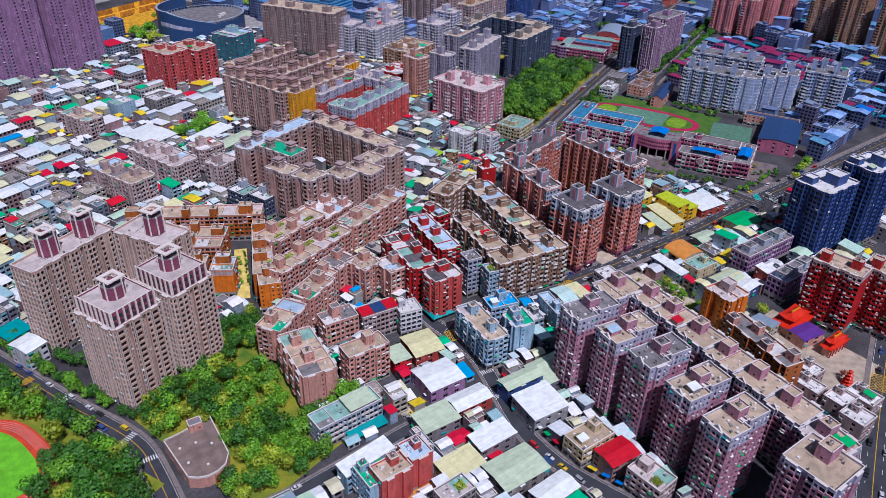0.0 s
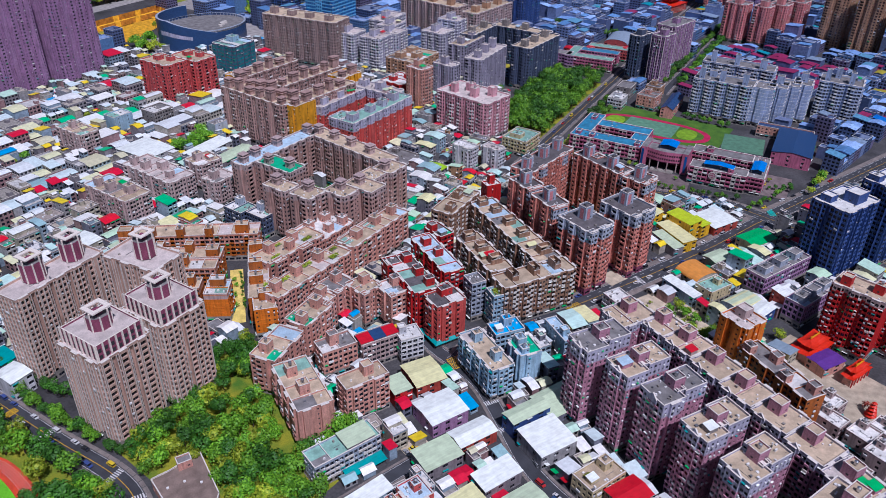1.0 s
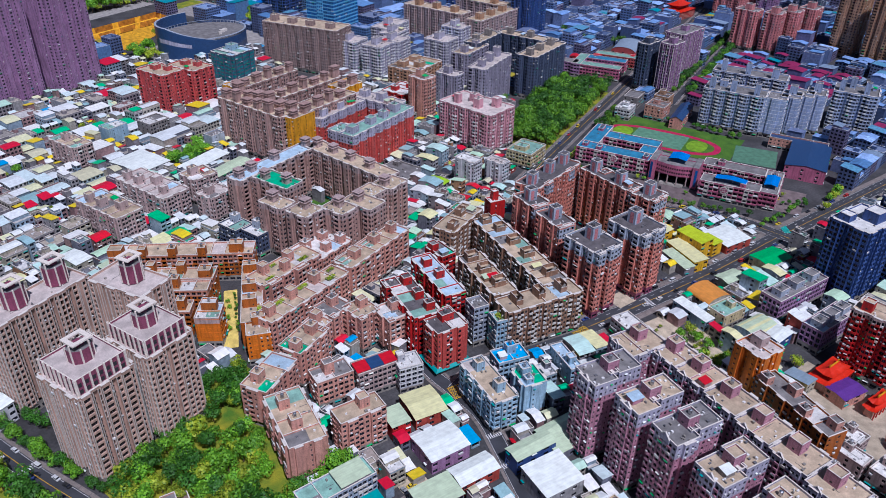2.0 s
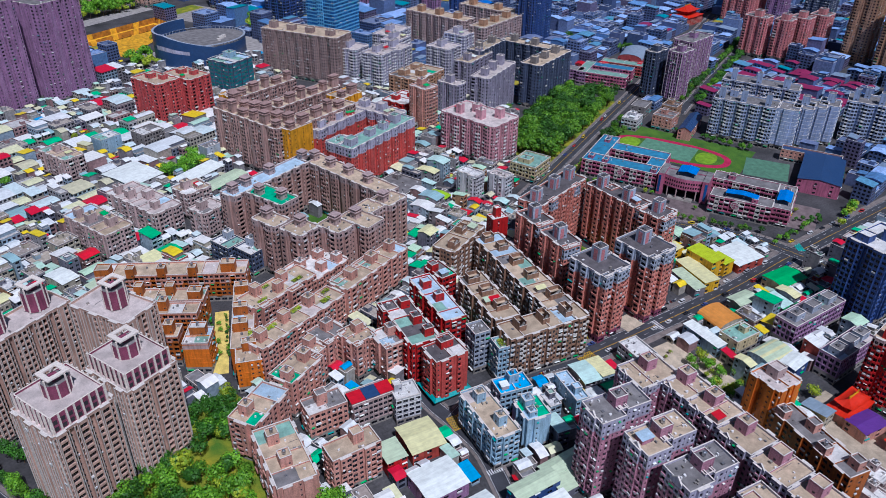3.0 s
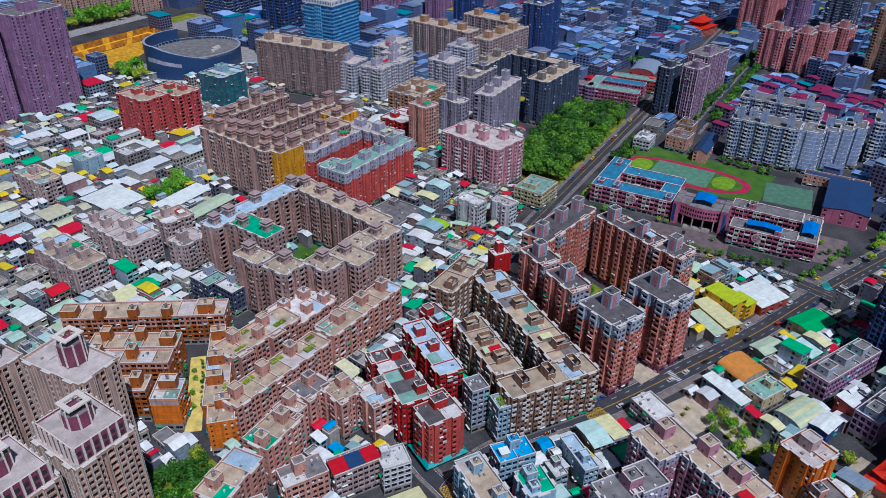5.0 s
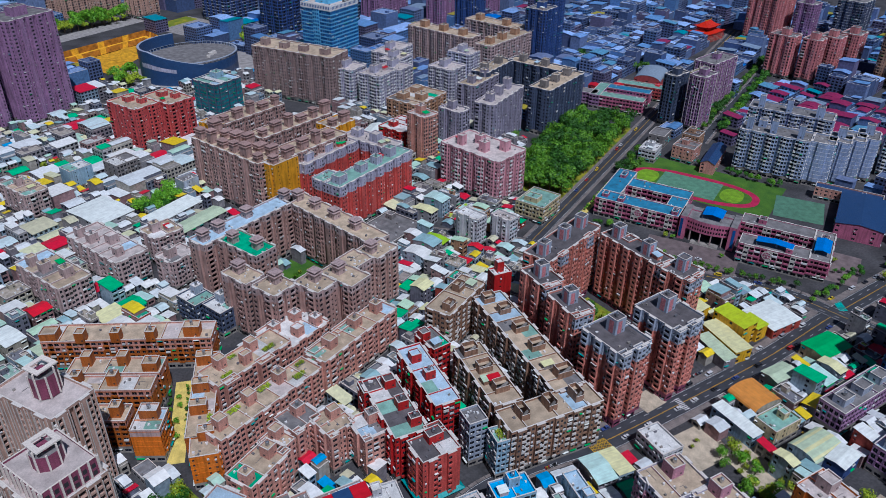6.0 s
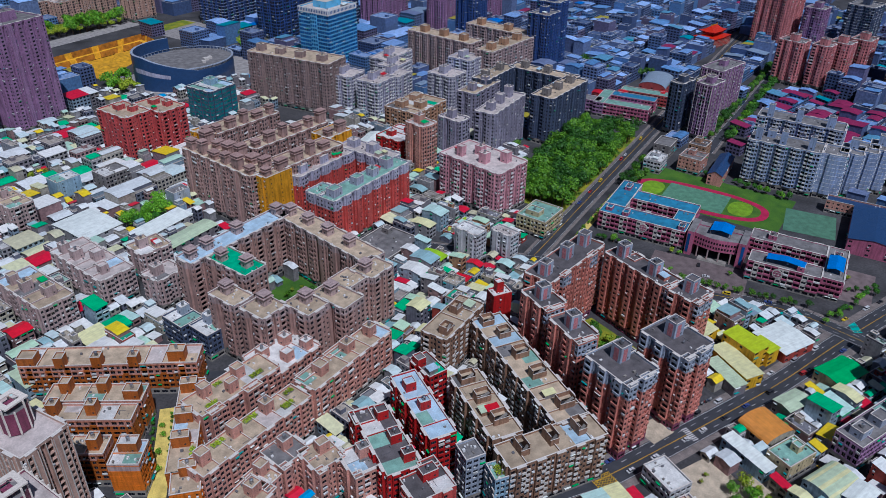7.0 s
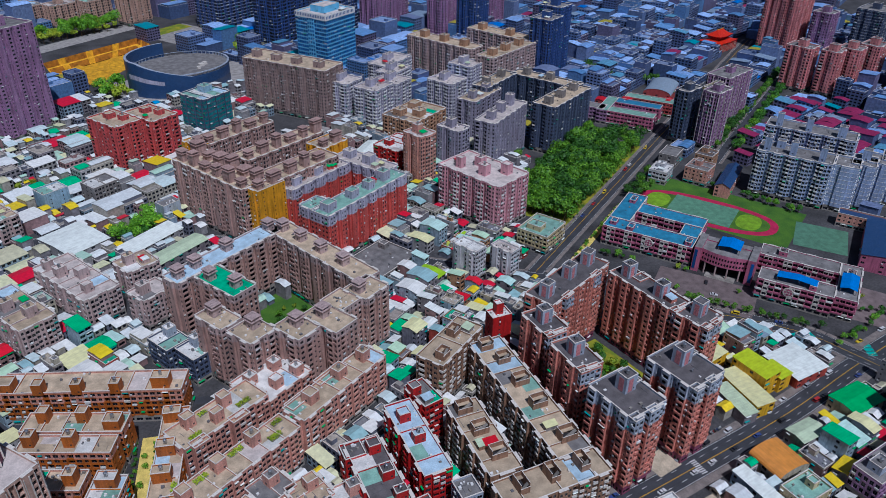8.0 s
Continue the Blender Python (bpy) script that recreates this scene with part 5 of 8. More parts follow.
def crown(it, x, y, w, d, z, hexbox=True, h=7.0):
    """Set-back plum storeys behind pale piers, and a plum stair tower under a pale open frame."""
    x0, y0, x1, y1 = x - w / 2, y - d / 2, x + w / 2, y + d / 2
    zt = z + h
    if h > 2:
        b = Build()
        b.box(x0, y0, z, x1, y1, zt, 0, 2)
        parapet(b, x0, y0, x1, y1, zt, 0.9, 0.3, 0, 1)
        for o, u, nrm, width in faces_of(x0, y0, x1, y1):
            n = round(width / 3.4)
            for i in range(n + 1):
                a = i * width / n
                b.along(o, u, nrm, a - 0.32, 0.0, z, a + 0.32, 0.75, zt + 1.5, 1)
            for i in range(n):
                a = (i + 0.5) * width / n
                for q in (0.5, 3.7):
                    b.along(o, u, nrm, a - 0.75, 0.02, z + q, a + 0.75, 0.06, z + q + 2.0, 3)
        part("crown_storey", b, [MAUVE, PIER, ROOF_PALE, DARK], it, "plum upper storeys with pale piers")
    b = Build()
    top = 66.0 - zt
    ring = [(x + 5.4 * math.cos(math.pi / 8 + i * math.pi / 4), y + 5.0 * math.sin(math.pi / 8 + i * math.pi / 4)) for i in range(8)]
    for i in range(8):
        (ax, ay), (bx, by) = ring[i], ring[(i + 1) % 8]
        b.face([(ax, ay, zt), (bx, by, zt), (bx, by, zt + top - 3.6), (ax, ay, zt + top - 3.6)], 0)
    b.face([(px, py, zt + top - 3.6) for px, py in ring], 2)
    b.box(x - 1.6, y - 1.6, zt + top - 3.6, x + 1.6, y + 1.6, zt + top - 1.6, 0)
    core = part("stair_tower", b, [MAUVE, PIER, ROOF_GREY], it, "plum octagonal stair tower with pale ribs")
    for i, (ax, ay) in enumerate(ring):
        b = Build()
        b.box(ax - 0.28, ay - 0.28, zt, ax + 0.28, ay + 0.28, zt + top - (2.9 if i % 2 else 0.6))
        part("rib", b, PIER, core, "pale rib")
    b = Build()
    for x0, y0, x1, y1 in ((-4.7, -4.3, 4.7, -2.3), (-4.7, 2.3, 4.7, 4.3), (-4.7, -2.3, -2.6, 2.3), (2.6, -2.3, 4.7, 2.3)):
        b.box(x + x0, y + y0, zt + top - 0.6, x + x1, y + y1, zt + top, 0, None, True)
    part("roof_frame", b, [PIER], it, "open cream roof frame")


PIER = plain_mat("cream_stone_pier", (0.76, 0.70, 0.64), 0.7)
TST = {"closed": 0.0, "piers": 4, "pier_step": 1, "units": 0.06, "awnings": 0.0, "cages": 0.04, "bands": None}
for label, x, y, w, d in (("tall pink-beige apartment tower with a plum crown", 19.2, 305.2, 26.3, 27.4), ("tall pink-beige apartment tower with a plum crown, joined to its twin", 47.2, 316.5, 24.3, 27.4)):
    it = block("apartment_tower", label, x, y, 26, w, d, 14, BEIGE, ROOF_PALE, 3.13, 5.0, ("ddddrdddd", "ddrddd", "dd", "dd"), 2.7, style=TST, windows=300, group="towers beside the wood", lift=1.2, clut=2)
    crown(it, 0.4, 0.6, w - 3.6, d - 3.6, 48.8)
it = block("apartment_tower", "long pink-beige apartment slab with plum stair towers", 6.7, 368.2, 31, 50, 15.5, 15, BEIGE, ROOF_PALE, 3.13, 5.0, ("dddrrdd.dd", "dd", "dd", "dd"), 2.6, style=TST, windows=300, group="towers beside the wood", lift=1.2, clut=4)
for sx in (-7.5, 14.5):
    crown(it, sx, 1.5, 8.5, 8, 52, h=0.4)
it = block("apartment_tower", "pink-beige apartment slab with a deep recess and a plum stair tower", 48.5, 362, 33, 19.6, 34.5, 15, BEIGE, ROOF_PALE, 3.13, 5.0, ("dd.rr.d", "dd.rr.dd", "dd", "dd"), 2.6, style=TST, windows=220, group="towers beside the wood", lift=1.2, clut=4)
crown(it, 1, -2, 8.5, 8, 52, h=0.4)

# ---- brick flats with the yellow path ----
EST = {"bands": 0, "units": 0.2, "cages": 0.12, "awnings": 0.03, "rail": 0}
GE = "brick flats round the yellow path"
LE = "six-storey brick flats with tall brick stair towers on the roof"
block("apartment_block", LE, 88, 434, -26, 84, 14.5, 5, TERRA, ROOF_TAN, 2.9, 4.0, ("wbW", "..w", "w.", "wbW"), 3.0, style=EST, windows=120, group=GE, top=SALMON, top_floors=2, boxes=[(-38, -3.5, 8, 7, 4.4), (-22.2, -5.6, 4.5, 5, 5), (-4.9, -5.6, 4.5, 5, 5), (12.4, -5.6, 4.5, 5, 5), (32, -2, 8, 6, 5)], boxwall=TERRA, tall=1.1, jog=None, shelters=0)
block("apartment_block", LE, 77.4, 409.3, -28, 44, 12, 5, TERRA, ROOF_TAN, 2.9, 4.0, ("wbW", "..w", "w.", "wbW"), 3.0, style=EST, windows=60, group=GE, top=SALMON, top_floors=1, boxes=[(-14.2, 2.6, 4.5, 5, 5), (2.8, 2.6, 4.5, 5, 5), (17, -1, 7, 6, 4)], boxwall=TERRA, tall=1.1, jog=None, shelters=0)
block("apartment_block", LE, 72.6, 397.4, -28, 40, 10.5, 5, TERRA, ROOF_TAN, 2.9, 4.0, ("wbW", "..w", "w.", "wbW"), 3.0, style=EST, windows=60, group=GE, top=SALMON, top_floors=1, boxes=[(1.4, 1, 4.5, 5, 5), (-15.5, 1, 4.5, 5, 5)], boxwall=TERRA, tall=1.1, jog=None, shelters=0)
block("apartment_block", LE, 66, 378.5, -28, 24, 11, 5, TERRA, ROOF_TAN, 2.9, 4.0, ("wbW", "..w", "w.", "wbW"), 3.0, style=EST, windows=40, group=GE, top=SALMON, top_floors=1, boxes=[(6.9, 0, 4.5, 5, 5)], boxwall=TERRA, tall=1.1, jog=None, shelters=0)
block("apartment_block", "end block of the brick flats with a blank orange wall", 83.4, 364.4, -28, 13, 14, 5, ORANGE, ROOF_WHITE, 2.9, 4.0, (".", "w.", "wbW", "w"), 3.0, style=EST, windows=20, group=GE, top=PALE, top_floors=1, boxes=[(0, 2.5, 8, 5, 4.5)], boxwall=TERRA, tall=1.1, jog=None, shelters=0)
block("apartment_block", LE, 109, 370.5, -19, 11.5, 58, 5, TERRA, ROOF_TAN, 2.9, 4.0, (".ww", "wbW", "wbw", "wbW"), 3.0, style=EST, windows=120, group=GE, boxes=[(-1, 22.7, 7.5, 5, 4.5), (-1.2, 2.9, 7.5, 5, 4.5), (-1, -11.8, 7.5, 5, 4.5)], boxwall=TERRA, tall=1.1, jog=None, shelters=0, green=[(4, 10, 2, 6), (4, -18, 2, 5)])
block("apartment_block", "end block of the brick flats with orange walls", 100.5, 337, -16, 12, 12, 5, ORANGE, ROOF_TAN, 2.9, 4.0, ("s.s", ".", "wbW", "w"), 3.0, style=EST, windows=20, group=GE, boxes=[(1, 6, 7, 5, 4)], boxwall=TERRA, tall=1.1, jog=None, shelters=0)
GF = "salmon slabs with stepped fronts"
LF = "salmon-tiled walk-up slab with stepped parapets and roof gardens"
FST = {"units": 0.22, "cages": 0.15, "awnings": 0.04, "rail": 0, "bands": None}
block("apartment_block", LF, 132.5, 382.0, 22, 44, 16, 6, SALMON, ROOF_TAN, 3.0, 4.0, ("WbW", "w.", "w.", "wbw"), 3.0, style=FST, windows=90, group=GF, boxes=[(-12, 4, 5, 5, 4.5), (6, 3, 5, 5, 4.5), (-2, -3, 5, 4, 4.5)], green=[(-14, -4, 6, 2), (12, -3, 7, 2.4), (-4, 5, 4, 2)], wings=[(-15, -8, 8, 5, 0), (5, -8.5, 9, 5, 0)])
block("apartment_block", LF, 131.5, 350.5, 24, 60, 13.6, 6, SALMON, ROOF_TAN, 3.0, 4.0, ("WbW", "w.", "w.", "wbw"), 3.0, style=FST, windows=120, group=GF, boxes=[(-24, 1, 5, 5, 4.5), (-6, 3, 5, 5, 4.5), (12, 3, 5, 5, 4.5)], green=[(-14, 4, 6, 2.5), (4, 4.5, 7, 2.5), (20, -2, 6, 3), (26, 4, 5, 2.5)])
block("apartment_block", LF, 186.4, 376.4, 25.5, 56, 13.7, 6, SALMON, ROOF_TAN, 3.1, 4.0, ("WbW", "w.", "w.", "wbw"), 3.0, style=FST, windows=100, group=GF, boxes=[(-16, 1, 5.5, 6, 4), (4, 2, 6, 5.5, 4), (20, 1, 5, 5, 4.5)], wings=[(2, 6, 18, 5, 0), (-20, 5, 12, 6, 0)])
block("apartment_block", "salmon-tiled flats with white sheet awnings on the roof", 161.5, 397, 24.5, 30, 24, 5, SALMON, ROOF_WHITE, 3.1, 4.0, ("WbW", "wb", "w.", "wbw"), 3.0, style=FST, windows=60, group=GF, boxes=[(-8, 5, 5, 5, 4), (6, 4, 5, 5, 4), (-2, -6, 5, 5, 4), (10, -7, 5, 5, 4)])
GN = "salmon flats by the wood"
LN = "salmon-tiled seven-storey flats with pale parapet copings"
block("apartment_block", LN, 92.1, 263.6, -2.5, 16.8, 35.5, 6, SALMON, ROOF_TAN, 3.0, 4.0, ("...s", "wbs", "wbw", "wb"), 2.8, style=FST, windows=120, group=GN, boxes=[(-2, 9, 5, 5, 4.2), (-1, -5, 5, 5, 4.2)])
block("apartment_block", LN, 92.8, 297, 36, 26, 14.5, 6, SALMON, ROOF_TAN, 3.0, 4.0, ("wbw", "wbs", "wbw", "wb"), 2.8, style=FST, windows=80, group=GN, boxes=[(-6, 2, 5, 5, 4.2)])
block("apartment_block", LN, 117.0, 313.5, 30, 24, 14, 6, SALMON, ROOF_TAN, 3.0, 4.0, ("wbw", "wbs", "wbw", "wb"), 2.8, style=FST, windows=60, group=GN, boxes=[(-9, -2, 4.5, 5, 4.2), (6, 0, 5, 5, 4.2)])
block("apartment_block", LN, 119.0, 255.3, 2, 22.6, 11, 6, SALMON, ROOF_TAN, 2.9, 3.6, ("wbWw", "wb", "wbw", "wb"), 2.8, style=FST, windows=80, group=GN, boxes=[(3, 1.5, 5, 5, 4.2)])
block("apartment_block", "salmon-tiled flats with green and cream sheet terraces", 120.5, 289.5, 0, 19, 11.5, 4, SALMON, ROOF_GREY, 3.1, 4.0, ("wbW", "wb", "w", "w"), 2.8, style=FST, windows=40, group=GN, boxes=[(-1, 1, 5, 4.5, 5)])
it = block("apartment_block", "pale grey flats under red and navy sheet roofs", 141.4, 285.6, -1, 20, 10.5, 4, PALE, ROOF_GREY, 3.0, 3.6, ("WbW", "w", "w", "w"), 2.6, style=FST, windows=40)
for sx, mt in ((-7.2, REDS), (0, NAVYS), (7.2, REDS)):
    b = Build()
    b.box(sx - 3.4, -5.0, 15.6, sx + 3.4, 2.0, 17.6, 1)
    sheet_roof(b, sx - 3.4, -5.2, sx + 3.4, 2.0, 17.62, 0.7, "shed", 0.15)
    part("roof_shelter", b, [mt, PALE], it, "sheet metal roof shelter")
block("office_building", "small white rendered corner building", 157.1, 279, -8, 12.5, 11, 4, WHITET, ROOF_WHITE, 3.0, 3.4, ("WW", "WW", "w", "w"), 3.0, style={"bands": 3, "units": 0.1}, windows=30, boxes=[(-3, 2.5, 4, 4, 3)])
GG = "salmon stepped flats near the red flats"
for x, y, yaw, w, d, kind in ((140, 331, 20, 15, 14, 0), (152.5, 322, 12, 14, 15, 1), (166, 312, 2, 14, 15, 0), (127.5, 322, 28, 10, 12, 1)):
    block("apartment_block", "salmon-tiled stepped flats with roof huts", x, y, yaw, w, d, 6, SALMON, (ROOF_GREY, ROOF_TAN)[kind], 3.0, 4.0, ("wbw", "wbs", "wbw", "wb"), 2.8, style=FST, windows=50, group=GG, boxes=[(2, 2, 5, 4.5, 4)], wings=[(-w / 2 + 2, -d / 2, 4, 4, 0)])

# ---- red flats ----
GR = "red-tiled flats"
RST = {"units": 0.16, "cages": 0.1, "awnings": 0.08, "rail": 0, "bands": None}
it = block("apartment_block", "bright vermilion-tiled flats over a green shop awning", 182.3, 284.5, 1, 18, 14, 7, ORANGERED, ROOF_DARK, 3.1, 4.2, ("s.b.b.s", "WbW", "w", "w"), 2.6, style=RST, windows=80, group=GR, boxes=[(2, 3.5, 7, 5, 3)], wings=[(5, 8, 8, 6, 0)], boxwall=RED)
b = Build()
for o, u, nrm, width in faces_of(-9, -7, 9, 7)[:3]:
    b.face([(o[0] + u[0] * a + nrm[0] * e, o[1] + u[1] * a + nrm[1] * e, q) for a, e, q in ((-1.8, 1.9, 3.5), (width + 1.8, 1.9, 3.5), (width, 0.02, 4.5), (0, 0.02, 4.5))])
    b.along(o, u, nrm, -1.8, 1.8, 3.2, width + 1.8, 1.9, 3.5)
part("awning", b, TEALM, it, "green sheet awning over the shops")
block("apartment_block", "long red-tiled flats with dark felt roofs and white sheds", 178.5, 314, -4, 15, 40, 7, RED, ROOF_DARK, 3.1, 4.2, ("wb", "WbW", "wb", "w"), 2.8, style=RST, windows=120, group=GR, boxes=[(3, 13, 5, 5, 3.5), (3, -2, 5, 5, 3.5), (4, -14, 5, 4, 3.5)], wings=[(-5, 16, 9, 9, 0)], boxwall=RED)
block("apartment_block", "long red-tiled flats with pale blue roof coating", 201.5, 325.0, -4, 12.5, 44, 7, RED, ROOF_BLUE, 3.1, 4.2, ("WbW", "WbW", "w.", "w"), 2.8, style=RST, windows=120, group=GR, boxes=[(-1, 12, 5, 5, 3.5), (0, -2, 5, 4, 3.5)], boxwall=RED)
block("apartment_block", "red-tiled flats with a dark flat roof", 216.5, 347, 6, 10, 17, 7, RED, ROOF_GREY, 3.1, 4.2, ("WbW", "wb", "w.", "w"), 2.8, style=RST, windows=40, group=GR, boxes=[(-3, 3, 4.5, 5, 3.5)], boxwall=RED)

# ---- brown flats ----
GC = "brown-tiled slabs"
CST = {"units": 0.3, "cages": 0.12, "awnings": 0.03, "rail": 4, "bands": None}
LC = "brown-tiled eight-storey slab with square stair towers"
block("apartment_block", LC, 257.4, 325.5, -5, 16.5, 82, 7, BROWN, ROOF_TAN, 3.1, 4.2, ("wb", "bwbW", "bw", "w"), 2.9, style=CST, windows=180, group=GC, boxes=[(-2, 36, 6.5, 4.5, 4.2), (1, 24, 6.5, 4.5, 4.2), (1, 7, 7.5, 4.6, 4.4), (1, -9, 7.5, 4.6, 4.4), (2, -31, 7.8, 5, 4.6)], hollow=True)
block("apartment_block", LC, 226.0, 312, -6, 14.5, 44, 7, BROWN, ROOF_TAN, 3.1, 4.2, (".ww", "bwbW", "bw", "w"), 2.9, style=CST, windows=110, group=GC, boxes=[(-1, 17, 7.2, 4.6, 4.4), (0, 3, 7.2, 4.6, 4.4), (1, -12, 7.2, 4.6, 4.4)], hollow=True)
block("apartment_block", LC, 238.4, 279.5, -4, 47.5, 14.5, 7, BROWN, ROOF_TAN, 3.1, 4.2, ("bwbwb", "w.", "w.", "wb"), 2.8, style=CST, windows=130, group=GC, boxes=[(-14, 1, 4.2, 7, 4.4), (0, 1, 4.2, 7, 4.4), (14, 1, 4.2, 7, 4.4)], hollow=True)
block("apartment_block", "brown-tiled flats on a street corner", 246, 374, 28.5, 38, 15.3, 7, BROWN, ROOF_TAN, 3.1, 4.2, ("bwbW", "wb", "w", "w"), 2.9, style=CST, windows=70, group=GC, boxes=[(-12, -3, 6, 5, 4), (6, 2, 6, 5, 4)], hollow=True)
block("apartment_block", "narrow blue-grey flats with an open terrace", 206.5, 292, -4, 9, 10, 7, BLUEGREY, ROOF_GREY, 3.0, 4.0, ("WW", "WbW", "w", "w"), 2.6, style=CST, windows=40)
block("apartment_block", "narrow pale blue flats with a roof garden", 213.5, 279.5, -8, 9.5, 9.5, 6, PALEBLUE, ROOF_TEAL, 3.0, 3.6, ("WW", "bb", "w", "w"), 2.6, style=CST, windows=40, green=[(0, 0, 5, 5)])
block("apartment_block", "narrow plum-red house with a white roof hut", 277.5, 379, -5, 11, 8, 8, RED, ROOF_WHITE, 3.1, 4.2, (".s.", ".w", "w", "w"), 3.0, windows=10, boxes=[(0, 1, 4, 4, 5)])

# ---- brick tower ring ----
PINKPANEL = plain_mat("faded_rose_panel", (0.46, 0.22, 0.23), 0.7, vary=0.4)
GB = "orange brick towers round a planted court"
BST = {"units": 0.16, "cages": 0.08, "awnings": 0.02, "odd": 0.03, "closed": 0.45, "bands": None}
LB = "orange brick tower with blue-grey top storeys and jagged parapet"
for x, y, yaw, w, d, n, wi, bx, pt in ((283.5, 290.6, 5, 20.5, 25.2, 12, 190, [(2, 3, 6.5, 6, 6.5)], ("wbwbw", "wbs.")), (318.6, 292.4, 6, 21, 26, 12, 190, [(1, 3, 6.5, 6, 6.5)], ("wbwbw", "wbs.")),
                                       (281.2, 322, -2, 13.5, 22, 12, 110, [(0, 1, 6, 5.5, 6)], ("wbw", "wbs.")), (283.0, 348.5, 0, 13.5, 20, 12, 100, [(0, 1, 6, 5.5, 6)], ("wbw", "wbs.")),
                                       (316, 373.2, 19.5, 54, 17, 12, 160, [(-20, 0, 6, 5.5, 6), (2, 1, 6, 5.5, 6), (20, 1, 6, 5.5, 6)], ("bwbW", "wbs.")), (347.5, 347, 5, 13.5, 43, 12, 120, [(0, 14, 6, 5.5, 6), (0, -8, 6, 5.5, 6)], ("wbw", "bwbW")),
                                       (352.5, 317, 10, 16.5, 16.5, 12, 100, [(1, 1, 6, 5.5, 6)], ("wbw", "wbs."))):
    block("apartment_tower", LB, x, y, yaw, w, d, n, BRICK, ROOF_DARK, 3.1, 4.6, (pt[0], pt[1], "wbw", "wbw"), 2.75, style=BST, windows=wi, group=GB, boxes=bx, top=BLUEGREY, basemat=MAUVE,
          wings=[(-w / 2 + 2.5, -d / 2 + 0.2, 5, 4.5, 0), (w / 2 - 3, d * 0.2, 8.5, 6, 0), (w * 0.1, -d / 2, 6, 3.4, 0)] if w < 30 else [(-w / 4, -d / 2, 7, 3.4, 0), (w / 4, -d / 2, 7, 3.4, 0)], boxwall=BLUEGREY, panel=PINKPANEL, top_main=w > 20 and w < 30)

# ---- rose towers by the market street ----
GP = "rose-tiled towers in a row"
PST = {"units": 0.28, "cages": 0.2, "awnings": 0.08, "rail": 0, "bands": None}
for x, y, yaw, rf in ((206.4, 199.9, -5, ROOF_GREY), (209.9, 178.4, -4, ROOF_TAN), (210.8, 158.5, -4, ROOF_GREY), (210.1, 135.5, -3, ROOF_TAN), (207.6, 113.5, -1, ROOF_TAN)):
    block("apartment_tower", "tall rose-tiled apartment tower with a pale lilac top", x, y, yaw, 12, 14.5, 13, PINKT, rf, 3.1, 4.4, ("sws", "bwbW", "sws", "wb"), 2.6, style=PST, windows=150, group=GP, top=LILAC,
          wings=[(14.5, 2.0, 12, 13, 0), (7.2, 1.0, 5, 9, 0)], boxes=[(7.5, 1.5, 6, 5.5, 4)], boxwall=PINKT, gables=[(1, 0.55, 5.0)])
for x, y, yaw, w, d, fl in ((254, 221, -3, 22, 18, 8), (262.7, 205, -1, 17, 15, 8), (262.4, 188.5, 0, 17, 18, 8), (261, 170, 0, 17, 18, 8), (259.5, 151.5, 0, 17, 18, 8), (258.6, 133, 1, 17, 18, 8), (256.5, 114.3, 1, 17, 18.5, 8), (253, 94.5, -4, 16, 19, 8)):
    block("apartment_block", "rose-tiled ten-storey flats with plum roof huts", x, y, yaw, w, d, fl, PINKT, ROOF_TAN, 3.1, 4.4, ("sws", "bwbW", "w.w", "wb"), 2.7, style=PST, windows=50, group="rose-tiled slab behind the towers", boxes=[(2, 3, 6, 6, 4.5)], boxwall=PINKT, top=LILAC, top_floors=1, gables=[(1, 0.3, 4.5)])
block("apartment_tower", "rose-tiled corner tower with a plum roof hut", 229.5, 84, 4, 21, 22, 11, PINKT, ROOF_TAN, 3.1, 4.4, ("sws", "bwbW", "sws", "wb"), 2.7, style=PST, windows=120, group=GP, boxes=[(4, 1, 8, 6, 5)], boxwall=PINKT, top=LILAC, top_floors=1)

# ---- east side ----
block("apartment_building", "orange-tiled square apartment building with a white parapet", 299, 186.5, 0, 16, 16, 9, ORANGE, ROOF_PALE, 3.1, 4.0, ("s.wws.", "ws.w.s", "w.", "w"), 2.6, style={"units": 0.15, "cages": 0.1}, windows=110, boxes=[(1.5, 1.5, 6, 6, 4)], boxwall=PALE)
block("apartment_block", "long tan and orange slab with paired stair towers", 292.5, 156.5, -8, 11.5, 43, 6, TERRA, ROOF_GREY, 3.1, 4.0, ("w.", "w.W", "w.", "w"), 2.8, style=FST, windows=50, boxes=[(-4, 17, 4.5, 5, 3.4), (2.5, 6, 4.5, 5, 3.4), (-4, -6, 4.5, 5, 3.4), (2.5, -17, 4.5, 5, 3.4)], boxwall=SALMON)
for x, y, wi in ((366, 166.5, 150), (384, 148, 100)):
    block("apartment_block", "deep red-tiled slab with caged balconies and a green-tinged roof", x, y, 12, 15, 27, 11, RED, ROOF_TAN, 3.1, 4.6, (".", "bWbW", "w", "w"), 2.6, style={"units": 0.4, "cages": 0.35, "awnings": 0.08, "rail": 0}, windows=wi, boxes=[(-2, 8, 5, 5, 4), (2, -7, 5, 5, 4)], top=PALE, top_floors=1, boxwall=RED, group="deep red slabs")
